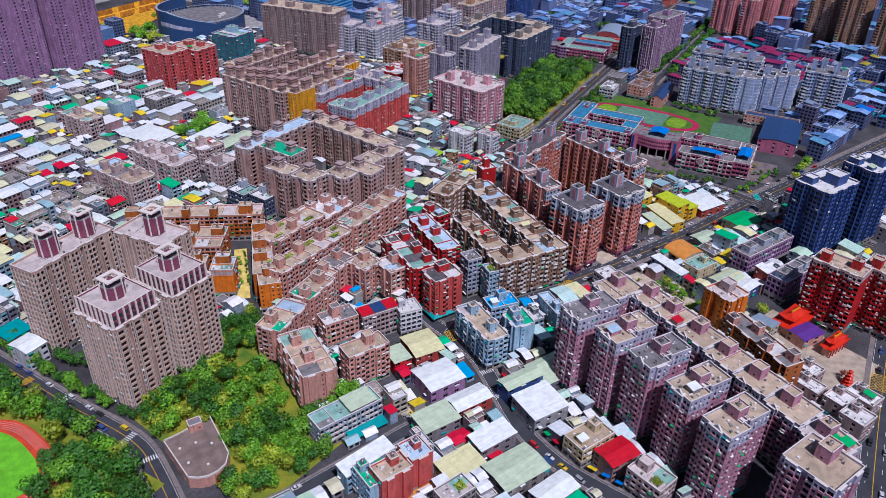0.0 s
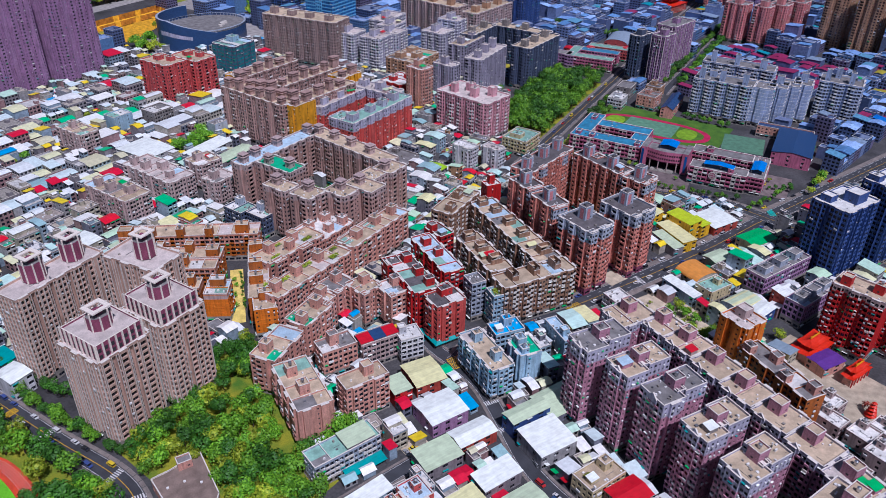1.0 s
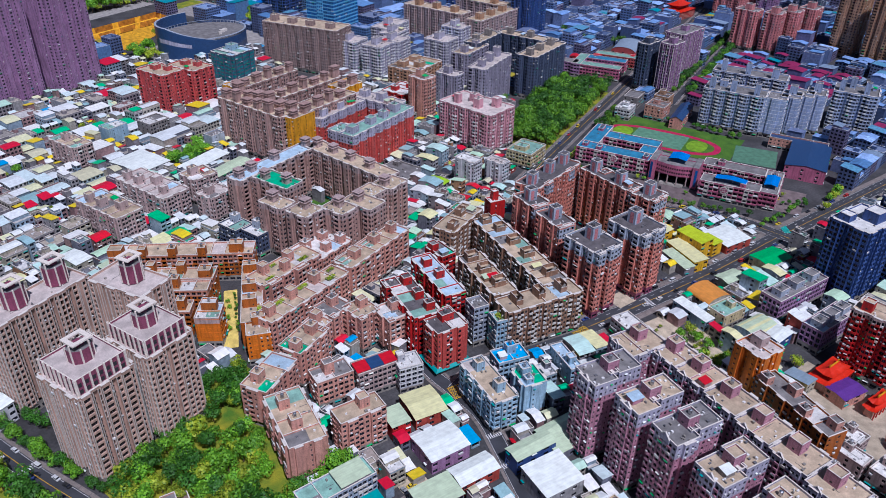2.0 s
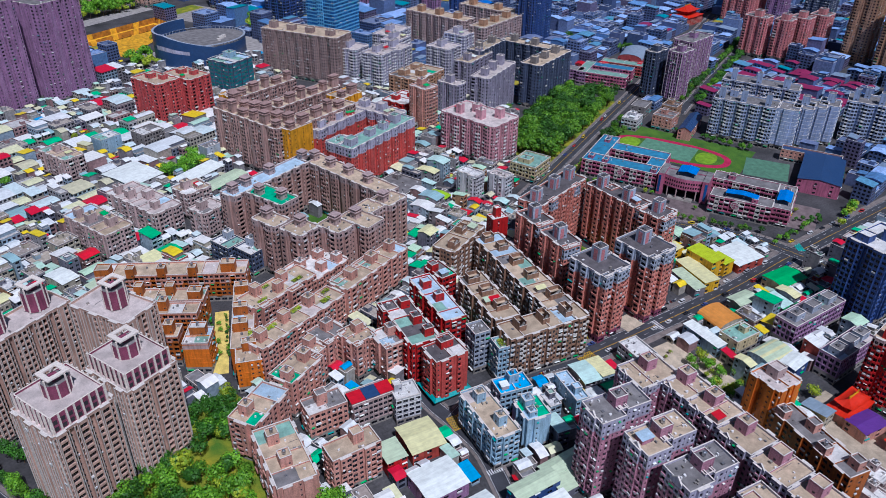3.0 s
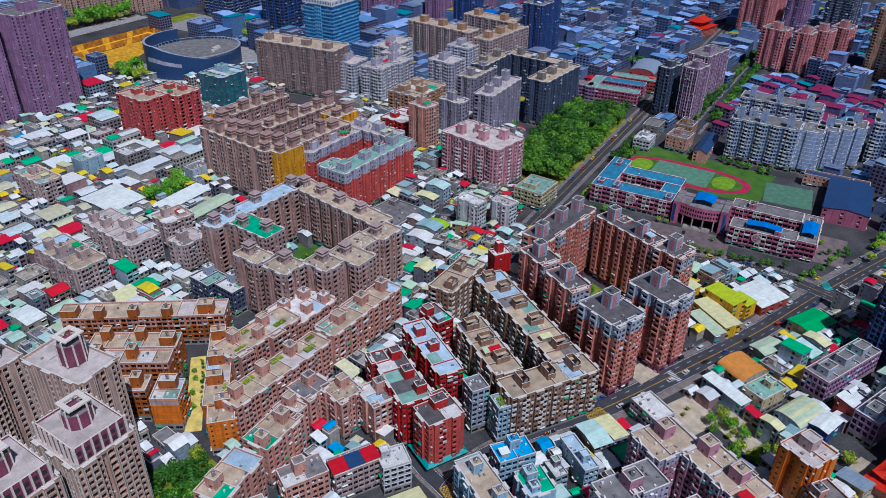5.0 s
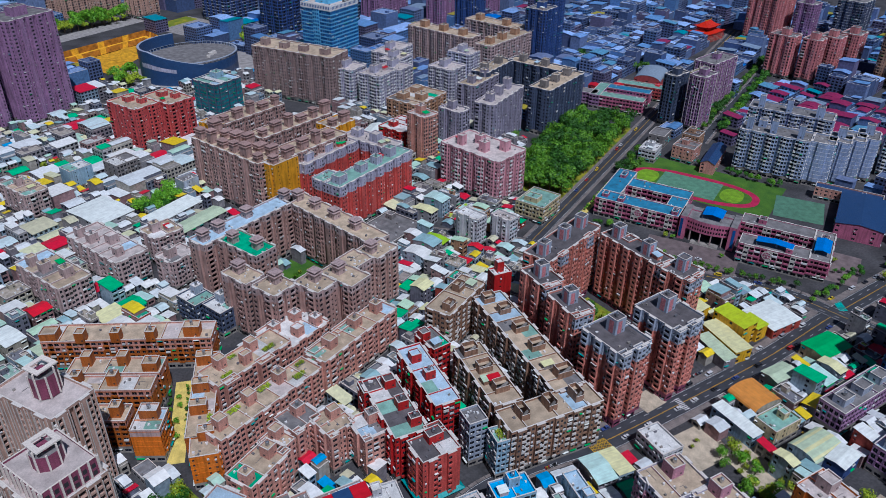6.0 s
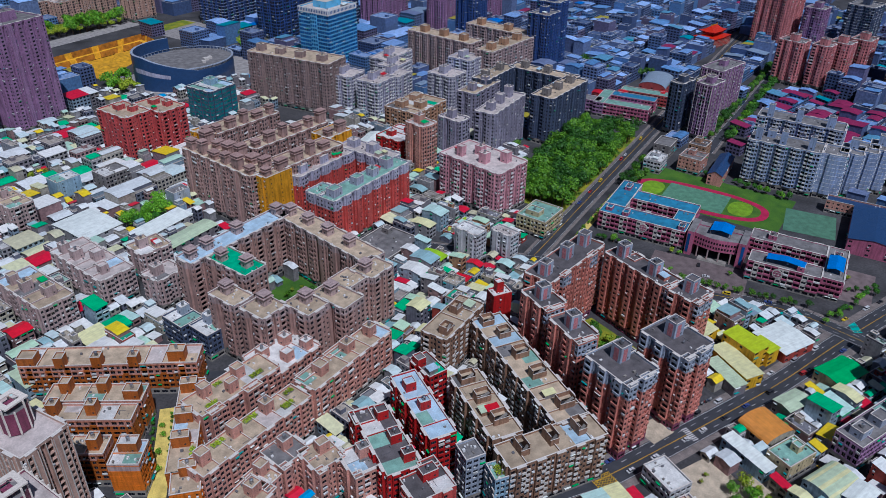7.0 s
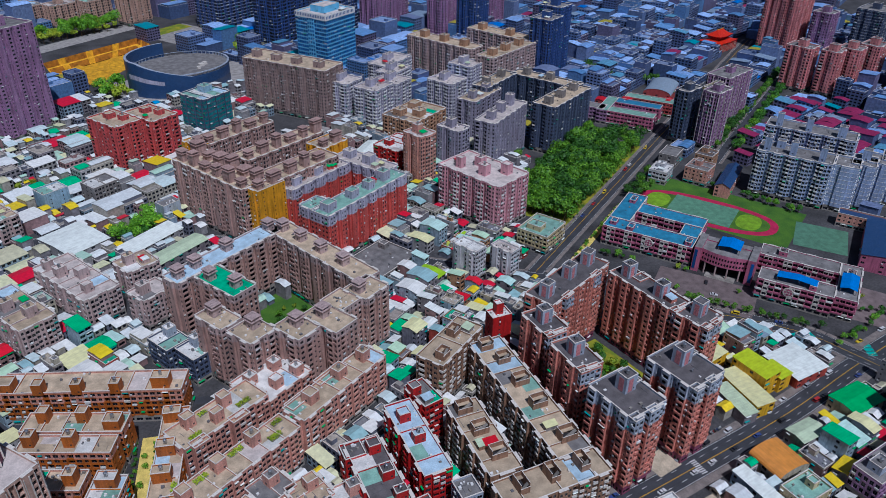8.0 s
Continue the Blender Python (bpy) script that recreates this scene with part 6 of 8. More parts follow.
for x, y, w, d, fl in ((427, 221, 32, 24, 14), (464, 216, 28, 22, 16)):
    block("apartment_tower", "dark navy-tiled apartment tower with a pale roof hut", x, y, 2, w, d, fl, NAVY, ROOF_WHITE, 3.2, 5.0, ("dWd", "Wdd", "w", "w"), 3.0, style={"bands": 0, "units": 0.05, "piers": 0, "pier_step": 2, "awnings": 0.0, "cages": 0.02}, windows=100, boxes=[(4, -3, 11, 9, 5), (-9, 6, 7, 7, 3)], boxwall=NAVY, group="navy towers")
for x, y, yaw, w, d in ((385, 226, 3, 46, 13), (374.3, 196, 5, 34, 12)):
    block("office_building", "plum-tiled four-storey building with pale roof skylights", x, y, yaw, w, d, 3, PURPLE, ROOF_GREY, 3.4, 4.6, ("tt", "tt", "w", "w"), 2.7, style={"bands": 0, "units": 0.05}, windows=60, boxes=[(-w * 0.32, 0, 8, 6, 3), (0, 0, 8, 6, 3), (w * 0.32, 0, 8, 6, 3)], boxwall=BLUEGREY, group="plum office rows")
warehouse("yellow_building", "ochre building with a lime sheet roof", 382, 299, 4, 12, 20, 13, LIMES, YELLOW, "shed", 0.5, category="building")
warehouse("yellow_annex", "lower ochre building with a lime sheet roof", 392, 294, 4, 9, 12, 9, LIMES, YELLOW, "shed", 0.4, category="building")
warehouse("workshop", "workshop under a long pale yellow sheet roof", 369.5, 293, -6, 11, 27, 8, CREAMS, YELLOW, "shed", 0.8)
warehouse("workshop", "workshop under a faded green sheet roof", 358.8, 290, -6, 8, 22, 6.5, PALEG, HOUSEWALL, "shed", 0.9)
warehouse("market_hall", "low hall under a white sheet roof with slots", 410, 296, 0, 23, 22, 6, WHITES, HOUSEWALL, "gable", 0.8)
warehouse("workshop", "workshop under a pale yellow sheet roof", 372, 322, 8, 16, 14, 9, CREAMS, YELLOW, "gable", 0.8)
warehouse("arched_hall", "hall under a faded orange arched sheet roof", 346, 253.5, 88, 17, 18, 6, ORANGES, HOUSEWALL, arch=True, rise=3.5)
warehouse("arched_hall", "hall under a green and cream striped arched sheet roof", 343.2, 217, 2, 20, 14, 6.5, PALEG, HOUSEWALL, arch=True, rise=2.6, stripes=CREAMS)
warehouse("workshop", "narrow workshop under pale blue sheet", 325, 246, 1, 7, 24, 7, WHITES, PALEBLUE, "shed", 0.5)
warehouse("workshop", "workshop under a pale sheet roof", 347, 206, 8, 14, 9, 8, WHITES, NAVY, "gable", 0.8)
warehouse("workshop", "grey sheet workshop with a yellow roof edge", 368, 234, 10, 11, 11, 7, YELLOWS, GREYT, "gable", 1.2)
block("house_block", "cream rendered house with a grey-green roof", 339, 235, 1, 18, 12, 2, CREAM, ROOF_TEAL, 3.1, 3.6, ("s.ws", "w.", "w", "w"), 2.6, windows=20, boxes=[(3, 0, 4, 4, 2.6)], category="house")
block("house_block", "white rendered corner shop with a green parapet", 281, 252, -2, 12, 17, 2, WHITET, ROOF_WHITE, 3.1, 3.6, ("W", "W", "w", "w"), 3, windows=16, category="house")

# ---- market street houses ----
block("apartment_block", "pale blue-white tiled flats with balconies along the market street", 181.7, 244.4, -3, 12.4, 33, 5, PALEBLUE, ROOF_TAN, 3.0, 3.8, ("bw", "bWb", "w", "w"), 2.7, style=PST, windows=110, boxes=[(0, 9, 4.5, 4.5, 4), (1, -8, 4.5, 4.5, 4)])
block("apartment_block", "pale cyan rendered block with a small yellow hut", 199.5, 236, -8, 12, 14, 5, PALEBLUE, ROOF_BLUE, 3.1, 3.8, (".s.", "w.", "w", "w"), 2.7, style=PST, windows=30, boxes=[(-1, 3, 5, 5, 3.5), (-2, -3, 4, 4, 2)])
block("apartment_block", "grey block under a bright blue coated roof", 203.4, 257, -9, 17, 11, 4, PALEBLUE, ROOF_CYAN, 3.1, 3.6, ("WbW", "w", "w", "w"), 2.7, style=PST, windows=30, boxes=[(1, 2, 5, 4, 4)])
block("apartment_block", "narrow light blue rendered house", 229.7, 244, -8, 7, 21, 3, PALEBLUE, ROOF_BLUE, 3.1, 3.6, ("W", "s.", "w", "w"), 2.7, windows=16, boxes=[(0, -4, 4, 4, 3)])
warehouse("workshop", "workshop with a red wall under pale green sheet", 137, 254, 0, 9.5, 12, 9, PALEG, RED, "shed", 0.6)
warehouse("warehouse", "warehouse under a cream sheet roof", 153.6, 257.5, -3, 16.5, 18.5, 7, CREAMS, HOUSEWALL, "gable", 1.2)
warehouse("warehouse", "warehouse under a white sheet roof with dark walls", 147.5, 231, 2, 20, 17.5, 8, WHITES, PURPLE, "gable", 1.2)
warehouse("warehouse", "shed under a white sheet roof", 152.0, 210.5, 2, 20, 11, 7, WHITES, HOUSEWALL, "gable", 1.5)
warehouse("warehouse", "shed under a pale green sheet roof", 131.5, 207.5, 2, 19, 13, 7, PALEG, HOUSEWALL, "shed", 1.0)
it = block("apartment_block", "grey flats with tiered balconies and a teal shop awning", 95.5, 228.5, 6, 33, 11.5, 3, BLUEGREY, ROOF_TEAL, 3.0, 3.6, ("b", "w", "w", "w"), 2.4, style={"units": 0.3, "cages": 0.2, "rail": 4}, windows=50)
b = Build()
sheet_roof(b, -4, -11.5, 16, -6.2, 3.4, 1.0, "shed", 0.0)
for sx in (-3.5, 2.5, 9, 15.5):
    b.box(sx - 0.08, -11.4, 0, sx + 0.08, -11.24, 3.4, 1)
part("awning", b, [TEALM, ALU], it, "teal sheet shop awning")
b = Build()
sheet_roof(b, 0, -5.2, 14, 5.0, 14.6, 0.6, "shed", 0.2)
b.box(0.2, -5, 12.6, 13.8, 4.8, 14.6, 1)
part("roof_shelter", b, [PALEG, HOUSEWALL], it, "pale green sheet roof shelter")
block("apartment_block", "red-walled house row with tan roofs", 94.3, 182, 4, 15, 10, 5, ORANGERED, ROOF_TAN, 3.0, 3.8, (".", "wbw", "w", "w"), 2.7, windows=20, boxes=[(2, 2, 4, 4, 3)])
block("apartment_block", "red-walled house with a pale blue roof terrace", 107.3, 185, 4, 10.5, 11.5, 5, ORANGERED, ROOF_BLUE, 3.1, 4.2, (".", "wbw", "w", "w"), 2.7, windows=20, boxes=[(1, 1, 3.4, 3.4, 2.6)])
block("apartment_block", "narrow grey house under a bright green roof", 85.5, 186, 4, 6.5, 14, 4, PALEBLUE, ROOF_GREEN, 3.0, 3.6, (".", "bw", "w", "w"), 2.7, windows=20, boxes=[(0, 4, 4, 3.5, 2.6)])


def community_hall():
    """A low hall with a bowed front, a brown roof behind a pale rim, a stair hut and an arched red door."""
    it = thing("community_hall", pose(31, 243, 0), "low community hall with brown roof and bowed front in trees", "community hall")
    claim(31, 243, 0, 24, 35, 0.0)
    plan = [(-11, 14), (-7.5, -12), (-4, -14.5), (0, -15.8), (4.5, -15.2), (8.6, -13), (11.6, -7.6), (11.3, 19), (-3, 15)]
    b, r, p = Build(), Build(), Build()
    for (ax, ay), (bx, by) in zip(plan, plan[1:] + plan[:1]):
        L = math.hypot(bx - ax, by - ay)
        u = ((bx - ax) / L, (by - ay) / L)
        wins = []
        facade(b, wins, Build(), (ax, ay), u, (u[1], -u[0]), L, 0.0, 5.8, 1, "w." if L > 8 else ".", 3.2, lambda q: 0, random.Random(int(ax * 10)), {"units": 0, "awnings": 0, "cages": 0})
        for pos, uu, nn, w, h, bars in wins:
            ob = new("window", pane_mesh(w, h, GLASS, bars))
            ob.parent = it
            ob.matrix_basis = Matrix(((uu[0], -nn[0], 0, pos[0]), (uu[1], -nn[1], 0, pos[1]), (0, 0, 1, pos[2]), (0, 0, 0, 1)))
        p.along((ax, ay), u, (u[1], -u[0]), -0.1, -0.35, 5.8, L + 0.1, 0.12, 6.7, 0)
    r.face([(px, py, 5.82) for px, py in plan])
    part("wall", b, SALMON, it)
    roof = part("roof", r, roof_mat("brown_roof_screed", (0.21, 0.165, 0.145), 0.3), it)
    part("parapet", p, COPING, roof, "pale parapet")
    stair_box(it, 3.5, 15.0, 5.8, 6, 4.5, 3.6, SALMON, ROOF_GREY)
    d, n = Build(), 12
    d.face([(3.2, -15.75, 0), (7.2, -14.25, 0), (7.2, -14.25, 3.2)] + [(5.2 + 2.0 * math.cos(math.pi * i / n), -15.0 + 0.75 * math.cos(math.pi * i / n), 3.2 + 1.5 * math.sin(math.pi * i / n)) for i in range(1, n)] + [(3.2, -15.75, 3.2)])
    part("door", d, RED, it, "arched red entrance door")
    v = Build()
    for vx, vy in ((-6, 6), (-5, -4), (2, -9), (7, 2), (1, 6)):
        v.box(vx - 0.5, vy - 0.4, 5.8, vx + 0.5, vy + 0.4, 6.4)
    part("roof_fittings", v, WHITE, it, "small white roof vents", "stuff")


community_hall()

# ---- more houses along the market street ----
for name, lab, x, y, yaw, w, d, h, sh, wl, kd in (
        ("shop_house", "shop house with a white and pale green roof", 180.5, 207.5, 2, 22, 8.5, 9, PALEG, NAVY, "gable"), ("shop_house", "broad shop house under white sheet", 179, 190, 0, 20, 18, 8.5, WHITES, HOUSEWALL, "shed"),
        ("shed", "long shed under pale green sheet", 200.5, 213, 3, 22, 7.5, 6, PALEG, HOUSEWALL, "gable"), ("shed", "long shed under pale green sheet", 197, 204, 2, 14, 8, 5, PALEG, HOUSEWALL, "shed"),
        ("shop_house", "shop house with red sheet strips on the roof", 188, 147, 0, 16, 12, 9, REDS, HOUSEWALL, "gable"), ("hall", "large hall under pale green and white sheet", 145.7, 164.4, 3, 24, 17, 7, PALEG, GREYT, "gable"),
        ("shed", "shed under white sheet with a blue tarpaulin", 147, 184, 4, 20, 10, 8, WHITES, HOUSEWALL, "shed"), ("shed", "shed under white sheet", 153, 147, 6, 19, 11, 6, WHITES, HOUSEWALL, "gable"),
        ("shed", "shed under pale yellow sheet", 126.5, 179, 5, 19, 12, 6, CREAMS, HOUSEWALL, "shed"), ("shed", "long shed under white sheet", 91, 199, 10, 25, 7.5, 11, WHITES, PALEBLUE, "shed"),
        ("workshop", "workshop with a bright green sheet roof", 412, 262, 0, 22, 15, 7, GREENS, CREAM, "gable"), ("workshop", "small workshop under grey-green sheet", 371, 259, 0, 16, 10, 7, PALEG, GREYT, "gable"),
        ("hall", "low hall under white sheet with a yellow edge", 31, 477, 27, 11, 18, 8, WHITES, HOUSEWALL, "gable"), ("hall", "low hall under pale green sheet", 50, 453, 25, 12, 16, 8, PALEG, HOUSEWALL, "shed"),
        ("hall", "long hall under pale sheet", 140, 578, 30, 40, 14, 9, WHITES, HOUSEWALL, "shed"), ("hall", "long hall under pale green sheet", 152, 556, 28, 38, 13, 9, PALEG, HOUSEWALL, "gable"),
        ("hall", "hall under pale blue sheet", 96, 600, 26, 28, 36, 9, WHITES, HOUSEWALL, "gable"), ("house_shed", "house under a jade green sheet roof", -27, 372, 28, 13, 12, 9, TEALM, HOUSEWALL, "shed"),
        ("house_shed", "white house under pale sheet beside the towers", -22, 354, 29, 11, 14, 11, WHITES, WHITET, "gable")):
    warehouse(name, lab, x, y, yaw, w, d, h, sh, wl, kd, 1.1, category="shed" if "shed" in name else "hall")
block("house_block", "tan shop house with roof terraces and cream walls", 183, 160, 4, 20, 12, 2, CREAM, ROOF_TAN, 3.1, 4.0, ("WbW", "wb", "w", "w"), 2.7, windows=20, boxes=[(5, 2, 5, 5, 3)], green=[(-5, 2, 3, 2)], category="house")
block("house_block", "grey corner house with planted roof terrace", 189, 128, 8, 12, 17, 3, PALE, ROOF_PALE, 3.0, 3.6, ("WbW", "wb", "w", "w"), 2.7, windows=20, boxes=[(1, 4, 5, 5, 3)], green=[(-2, -4, 4, 4)], category="house")
block("house_block", "grey house with a green roof terrace", 113.4, 163.5, 6, 15, 9.5, 3, GREYT, ROOF_TEAL, 3.0, 3.6, ("WbW", "wb", "w", "w"), 2.7, windows=20, green=[(3, 0, 4, 4)], category="house")
lawn("yard_roof", "bright orange painted yard", 110, 176, 6, 24, 8, ORANGES, 2.6, 0.2)
for x, y, w, d, fl in ((300, 131, 9, 14, 2), (311, 138, 9, 11, 2), (305, 117, 13, 11, 2), (316, 112, 11, 14, 2), (297, 104, 12, 12, 3), (283, 128, 9, 12, 2), (280, 108, 10, 16, 2)):
    block("house_block", "low house with a bright white coated roof", x, y, 4, w, d, fl, PALE, ROOF_WHITE, 3.0, 3.6, ("Ww", "w.", "w", "w"), 2.8, windows=8, boxes=[(w * 0.2, d * 0.2, 3.4, 3.6, 2.4)], category="house", group="white-roofed houses behind the rose towers")


def stall(x, y, yaw, w, d, mat, label):
    it = thing("awning_stall", pose(x, y, 0, 0, 0, yaw), label, "awning", "awnings along the market street")
    sb = Build()
    sheet_roof(sb, -w / 2, -d / 2, w / 2, d / 2, 3.0, 0.7, "shed", 0.1, t=0.06)
    part("canopy", sb, mat, it)
    for sx in (-w / 2 + 0.1, w / 2 - 0.1):
        sb = Build()
        sb.box(sx - 0.05, -d / 2 + 0.05, 0, sx + 0.05, -d / 2 + 0.15, 3.02)
        part("post", sb, ALU, it)


rng_s = random.Random(21)
for (ax, ay), (bx, by), side in (((176, 250), (176, 232), 5.2), ((174, 222), (167, 190), 5.4), ((166, 184), (168, 160), 5.4), ((170, 150), (177, 132), 5.4), ((168, 160), (166, 184), 5.4)):
    L = math.hypot(bx - ax, by - ay)
    n = int(L / 5)
    for i in range(n):
        k = (i + 0.5) / n
        if rng_s.random() < 0.75:
            mt, word = rng_s.choice(((REDS, "red"), (BLUES, "blue"), (GREENS, "green"), (WHITES, "white"), (YELLOWS, "yellow"), (NAVYS, "navy")))
            stall(ax + (bx - ax) * k - (by - ay) / L * side, ay + (by - ay) * k + (bx - ax) / L * side, math.degrees(math.atan2(by - ay, bx - ax)) + 180, rng_s.uniform(3, 4.6), 2.2, mt, word + " sheet awning over the shop fronts")

# ---- grey ring with a green court ----
GY = "grey-brown ring of flats round a lawn"
YST = {"units": 0.12, "cages": 0.06, "awnings": 0.004, "odd": 0.02, "closed": 0.45, "bands": None}
LY = "eleven-storey rosy taupe flats with capped stair towers"
for lx, ly, w, d, turn, rf, bx, wi in ((2, 52, 79, 13.5, 0, ROOF_BLUE, [(-34, 0, 5, 5, 4.6), (-22, 1, 5, 5, 4.6), (0, 2, 5, 5, 4.6), (30, 1, 5, 5, 4.6)], 120), (33.5, 12, 15, 82, -6, ROOF_TAN, [(0, 34, 5, 5, 4.6), (0, 17, 5, 5, 4.6), (0, -1, 5, 5, 4.6), (0, -20, 5, 5, 4.6)], 140),
                                     (-20, 29, 15, 32, 0, ROOF_GREEN, [(-3, 8, 4.5, 5, 4.6), (1, -8, 5, 4.5, 4.6)], 60), (21, -33.5, 18, 16, 0, ROOF_TAN, [(-4, 1, 5, 5, 4.6)], 40), (4.6, -31, 15, 15, 0, ROOF_TAN, [], 60),
                                     (-10, -37, 15, 24, 0, ROOF_TAN, [(0, 4, 5, 5, 4.6)], 60), (-25, -30, 14.5, 18, 0, ROOF_TAN, [(2, 2, 5, 5, 4.6)], 60), (-40, -15, 16, 17, 0, ROOF_TAN, [(3, 2, 5, 5, 4.6)], 60), (-43, 6, 13, 20, 0, ROOF_TAN, [(1, 4, 5, 5, 4.6)], 50)):
    cs, sn = math.cos(radians(24)), math.sin(radians(24))
    block("apartment_block", LY, 190 + cs * lx - sn * ly, 445 + sn * lx + cs * ly, 24 + turn, w, d, 10, RINGT, rf, 3.1, 4.8, ("wbsw", "bw.wb", "wbw", "bwbW"), 2.9, style=YST, windows=wi, group=GY, boxes=bx, top=PALE, top_floors=1, pad=0.2, cap=0.8, boxwall=PALE, tall=1.0, shelters=0.15)
# ---- pale flats and the low quarter to the west ----
PL = "pale pink-grey walk-up flats with tiled stair towers"
for x, y, yaw, w, d, bx in ((91.7, 532.3, 23, 21.5, 54, [(-5, 20, 5, 5, 4.5), (-4, 8, 6, 5, 4.5), (3, -2, 6, 6, 4.5), (-3, -18, 5, 5, 4)]), (124.5, 533, 18, 20, 18, [(-3, 2, 6, 5, 4.5)]), (125.8, 499, 25, 18.5, 15.5, [(-3, 1, 6, 5, 4.5)]), (60, 515, 24, 20, 46, [(-4, 14, 5, 5, 4.5), (-3, 2, 6, 5, 4.5), (2, -12, 6, 6, 4.5)]),
                           (54, 640, 25, 16, 34, [(0, 5, 5, 5, 4)])):
    block("apartment_block", PL, x, y, yaw, w, d, 5, PALE, (ROOF_TAN, ROOF_PALE)[int(x) % 2], 3.1, 4.2, ("wbW", "wbsW", "w", "w"), 2.8, style=FST, windows=40, group="pale walk-up flats", boxes=bx)
for x, y, w, d, fl in ((126, 454.5, 14, 17, 4), (136, 440, 13.5, 15.5, 4)):
    block("apartment_block", "slate-blue flats with white roof coating and roof huts", x, y, 22.5, w, d, fl, SLATE, ROOF_WHITE, 3.0, 4.0, ("wbW", "WbW", "w", "w"), 2.7, style=FST, windows=50, boxes=[(3, 3, 5, 5, 4)], boxwall=BLUEGREY, group="slate-blue flats")
block("house_block", "sky-blue rendered house with a flat roof", 90, 668, 24, 18, 14, 4, PALEBLUE, ROOF_WHITE, 3.0, 3.6, (".s.", ".", "w", "w"), 3.0, windows=10, category="house")
block("house_block", "bright blue rendered house", 158, 610, 22, 13, 10, 4, BLUEGREY, ROOF_GREY, 3.0, 3.6, (".s.", ".", "w", "w"), 3.0, windows=10, category="house")
block("house_block", "grey house with an orange roof terrace", 122, 665, 25, 20, 17, 4, GREYT, ROOF_GREY, 3.0, 3.6, ("wWw", "w.", "w", "w"), 3.0, windows=20, category="house")
block("car_deck", "grey concrete parking deck", 262, 489, 24, 36, 30, 1, GREYT, ROOF_GREY, 3.0, 3.2, ("W", "W", "w", "w"), 3.4, windows=16, category="parking deck", boxes=[(12, 8, 5, 5, 2.6)])
block("apartment_building", "narrow white rendered building with a tall blank side", 306, 455, 20, 10, 18, 6, WHITET, ROOF_PALE, 3.0, 3.8, ("Wb", ".w", ".", "w"), 2.6, windows=30)
block("apartment_building", "white and turquoise narrow building", 327, 447, 20, 9, 16, 5, WHITET, ROOF_PALE, 3.0, 3.8, ("Wb", "w.", "w", "w"), 2.6, windows=20)
block("shop_building", "shop building with green and cream sheet roofs", 369, 466, 25, 26, 22, 3, CREAM, ROOF_TEAL, 3.1, 4.0, ("WbW", "wb", "w", "w"), 2.8, windows=30, boxes=[(-4, 2, 8, 10, 2.4)], category="shop")

# ---- larger blocks to the north ----
MST = {"units": 0.1, "cages": 0.08, "awnings": 0.02, "rail": 0, "bands": None}
LO = "tan and ochre high-rise flats with stacked roof frames"
for lx, ly, w, d, wl, bx in ((-30, 0, 24, 74, MAUVETAN, [(0, 26, 7, 7, 4), (0, 10, 7, 7, 4), (0, -8, 7, 7, 4), (0, -26, 7, 7, 4)]), (-26, -41, 22, 12, OCHRE, [(0, 0, 7, 6, 3)]), (8, -34, 56, 20, MAUVETAN, [(-18, 0, 7, 7, 4), (0, 0, 7, 7, 4), (18, 0, 7, 7, 4)]), (48, -20, 24, 18, OCHRE, [(0, 0, 7, 7, 4)]),
                           (24, 4, 70, 18, MAUVETAN, [(-20, 0, 7, 7, 4), (4, 0, 7, 7, 4), (24, 0, 7, 7, 4)]), (18, 48, 60, 20, MAUVETAN, [(-20, 0, 7, 7, 4), (4, 0, 7, 7, 4), (24, 0, 7, 7, 4)]), (-14, 50, 10, 18, OCHRE, [(0, 0, 5, 5, 3)])):
    cs, sn = math.cos(radians(22)), math.sin(radians(22))
    block("apartment_block", LO, 220 + cs * lx - sn * ly, 600 + sn * lx + cs * ly, 22, w, d, 12, wl, ROOF_TAN, 3.1, 4.8, ("wbt" if wl is MAUVETAN else ".s.", "tb.bt" if wl is MAUVETAN else ".ss.", "w", "w"), 2.8, style=MST, windows=30, group="tan and ochre high-rise flats", boxes=[(ax, ay, 5.0 + 2.5 * (i % 2), 5.0 + 2.0 * (j % 2), 3.0 + 1.8 * ((i + 2 * j) % 3)) for i, ax in enumerate(np.arange(-w / 2 + 5, w / 2 - 2, 12.5)) for j, ay in enumerate(np.arange(-d / 2 + 5.5, d / 2 - 2, 12.5))], boxwall=MAUVETAN, cap=0.7, pad=0.2, tanks=0)
LR = "vermilion-tiled high-rise flats with pale top storeys"
for lx, ly, w, d, bx in ((1, -9, 78, 15, [(-30, 0, 8, 7, 4), (-8, 0, 7, 6, 4), (8, 0, 6, 6, 4), (24, 1, 7, 7, 5)]), (39, 20, 17, 46, [(0, 14, 7, 7, 4), (0, -4, 7, 7, 5)]), (2, 33, 56, 14, [(-18, 0, 7, 6, 4), (2, 0, 7, 6, 4)]), (-29, 3, 16, 12, [])):
    cs, sn = math.cos(radians(25)), math.sin(radians(25))
    block("apartment_block", LR, 261 + cs * lx - sn * ly, 534 + sn * lx + cs * ly, 25, w, d, 10, ORANGERED, ROOF_TEAL if lx < 0 or lx == 1 else ROOF_PALE, 3.1, 4.8, ("swws.", "wws", "w", "w"), 2.8, style=MST, windows=60, group="vermilion high-rise ring", boxes=bx, top=LILAC, top_floors=2, pad=0.2)
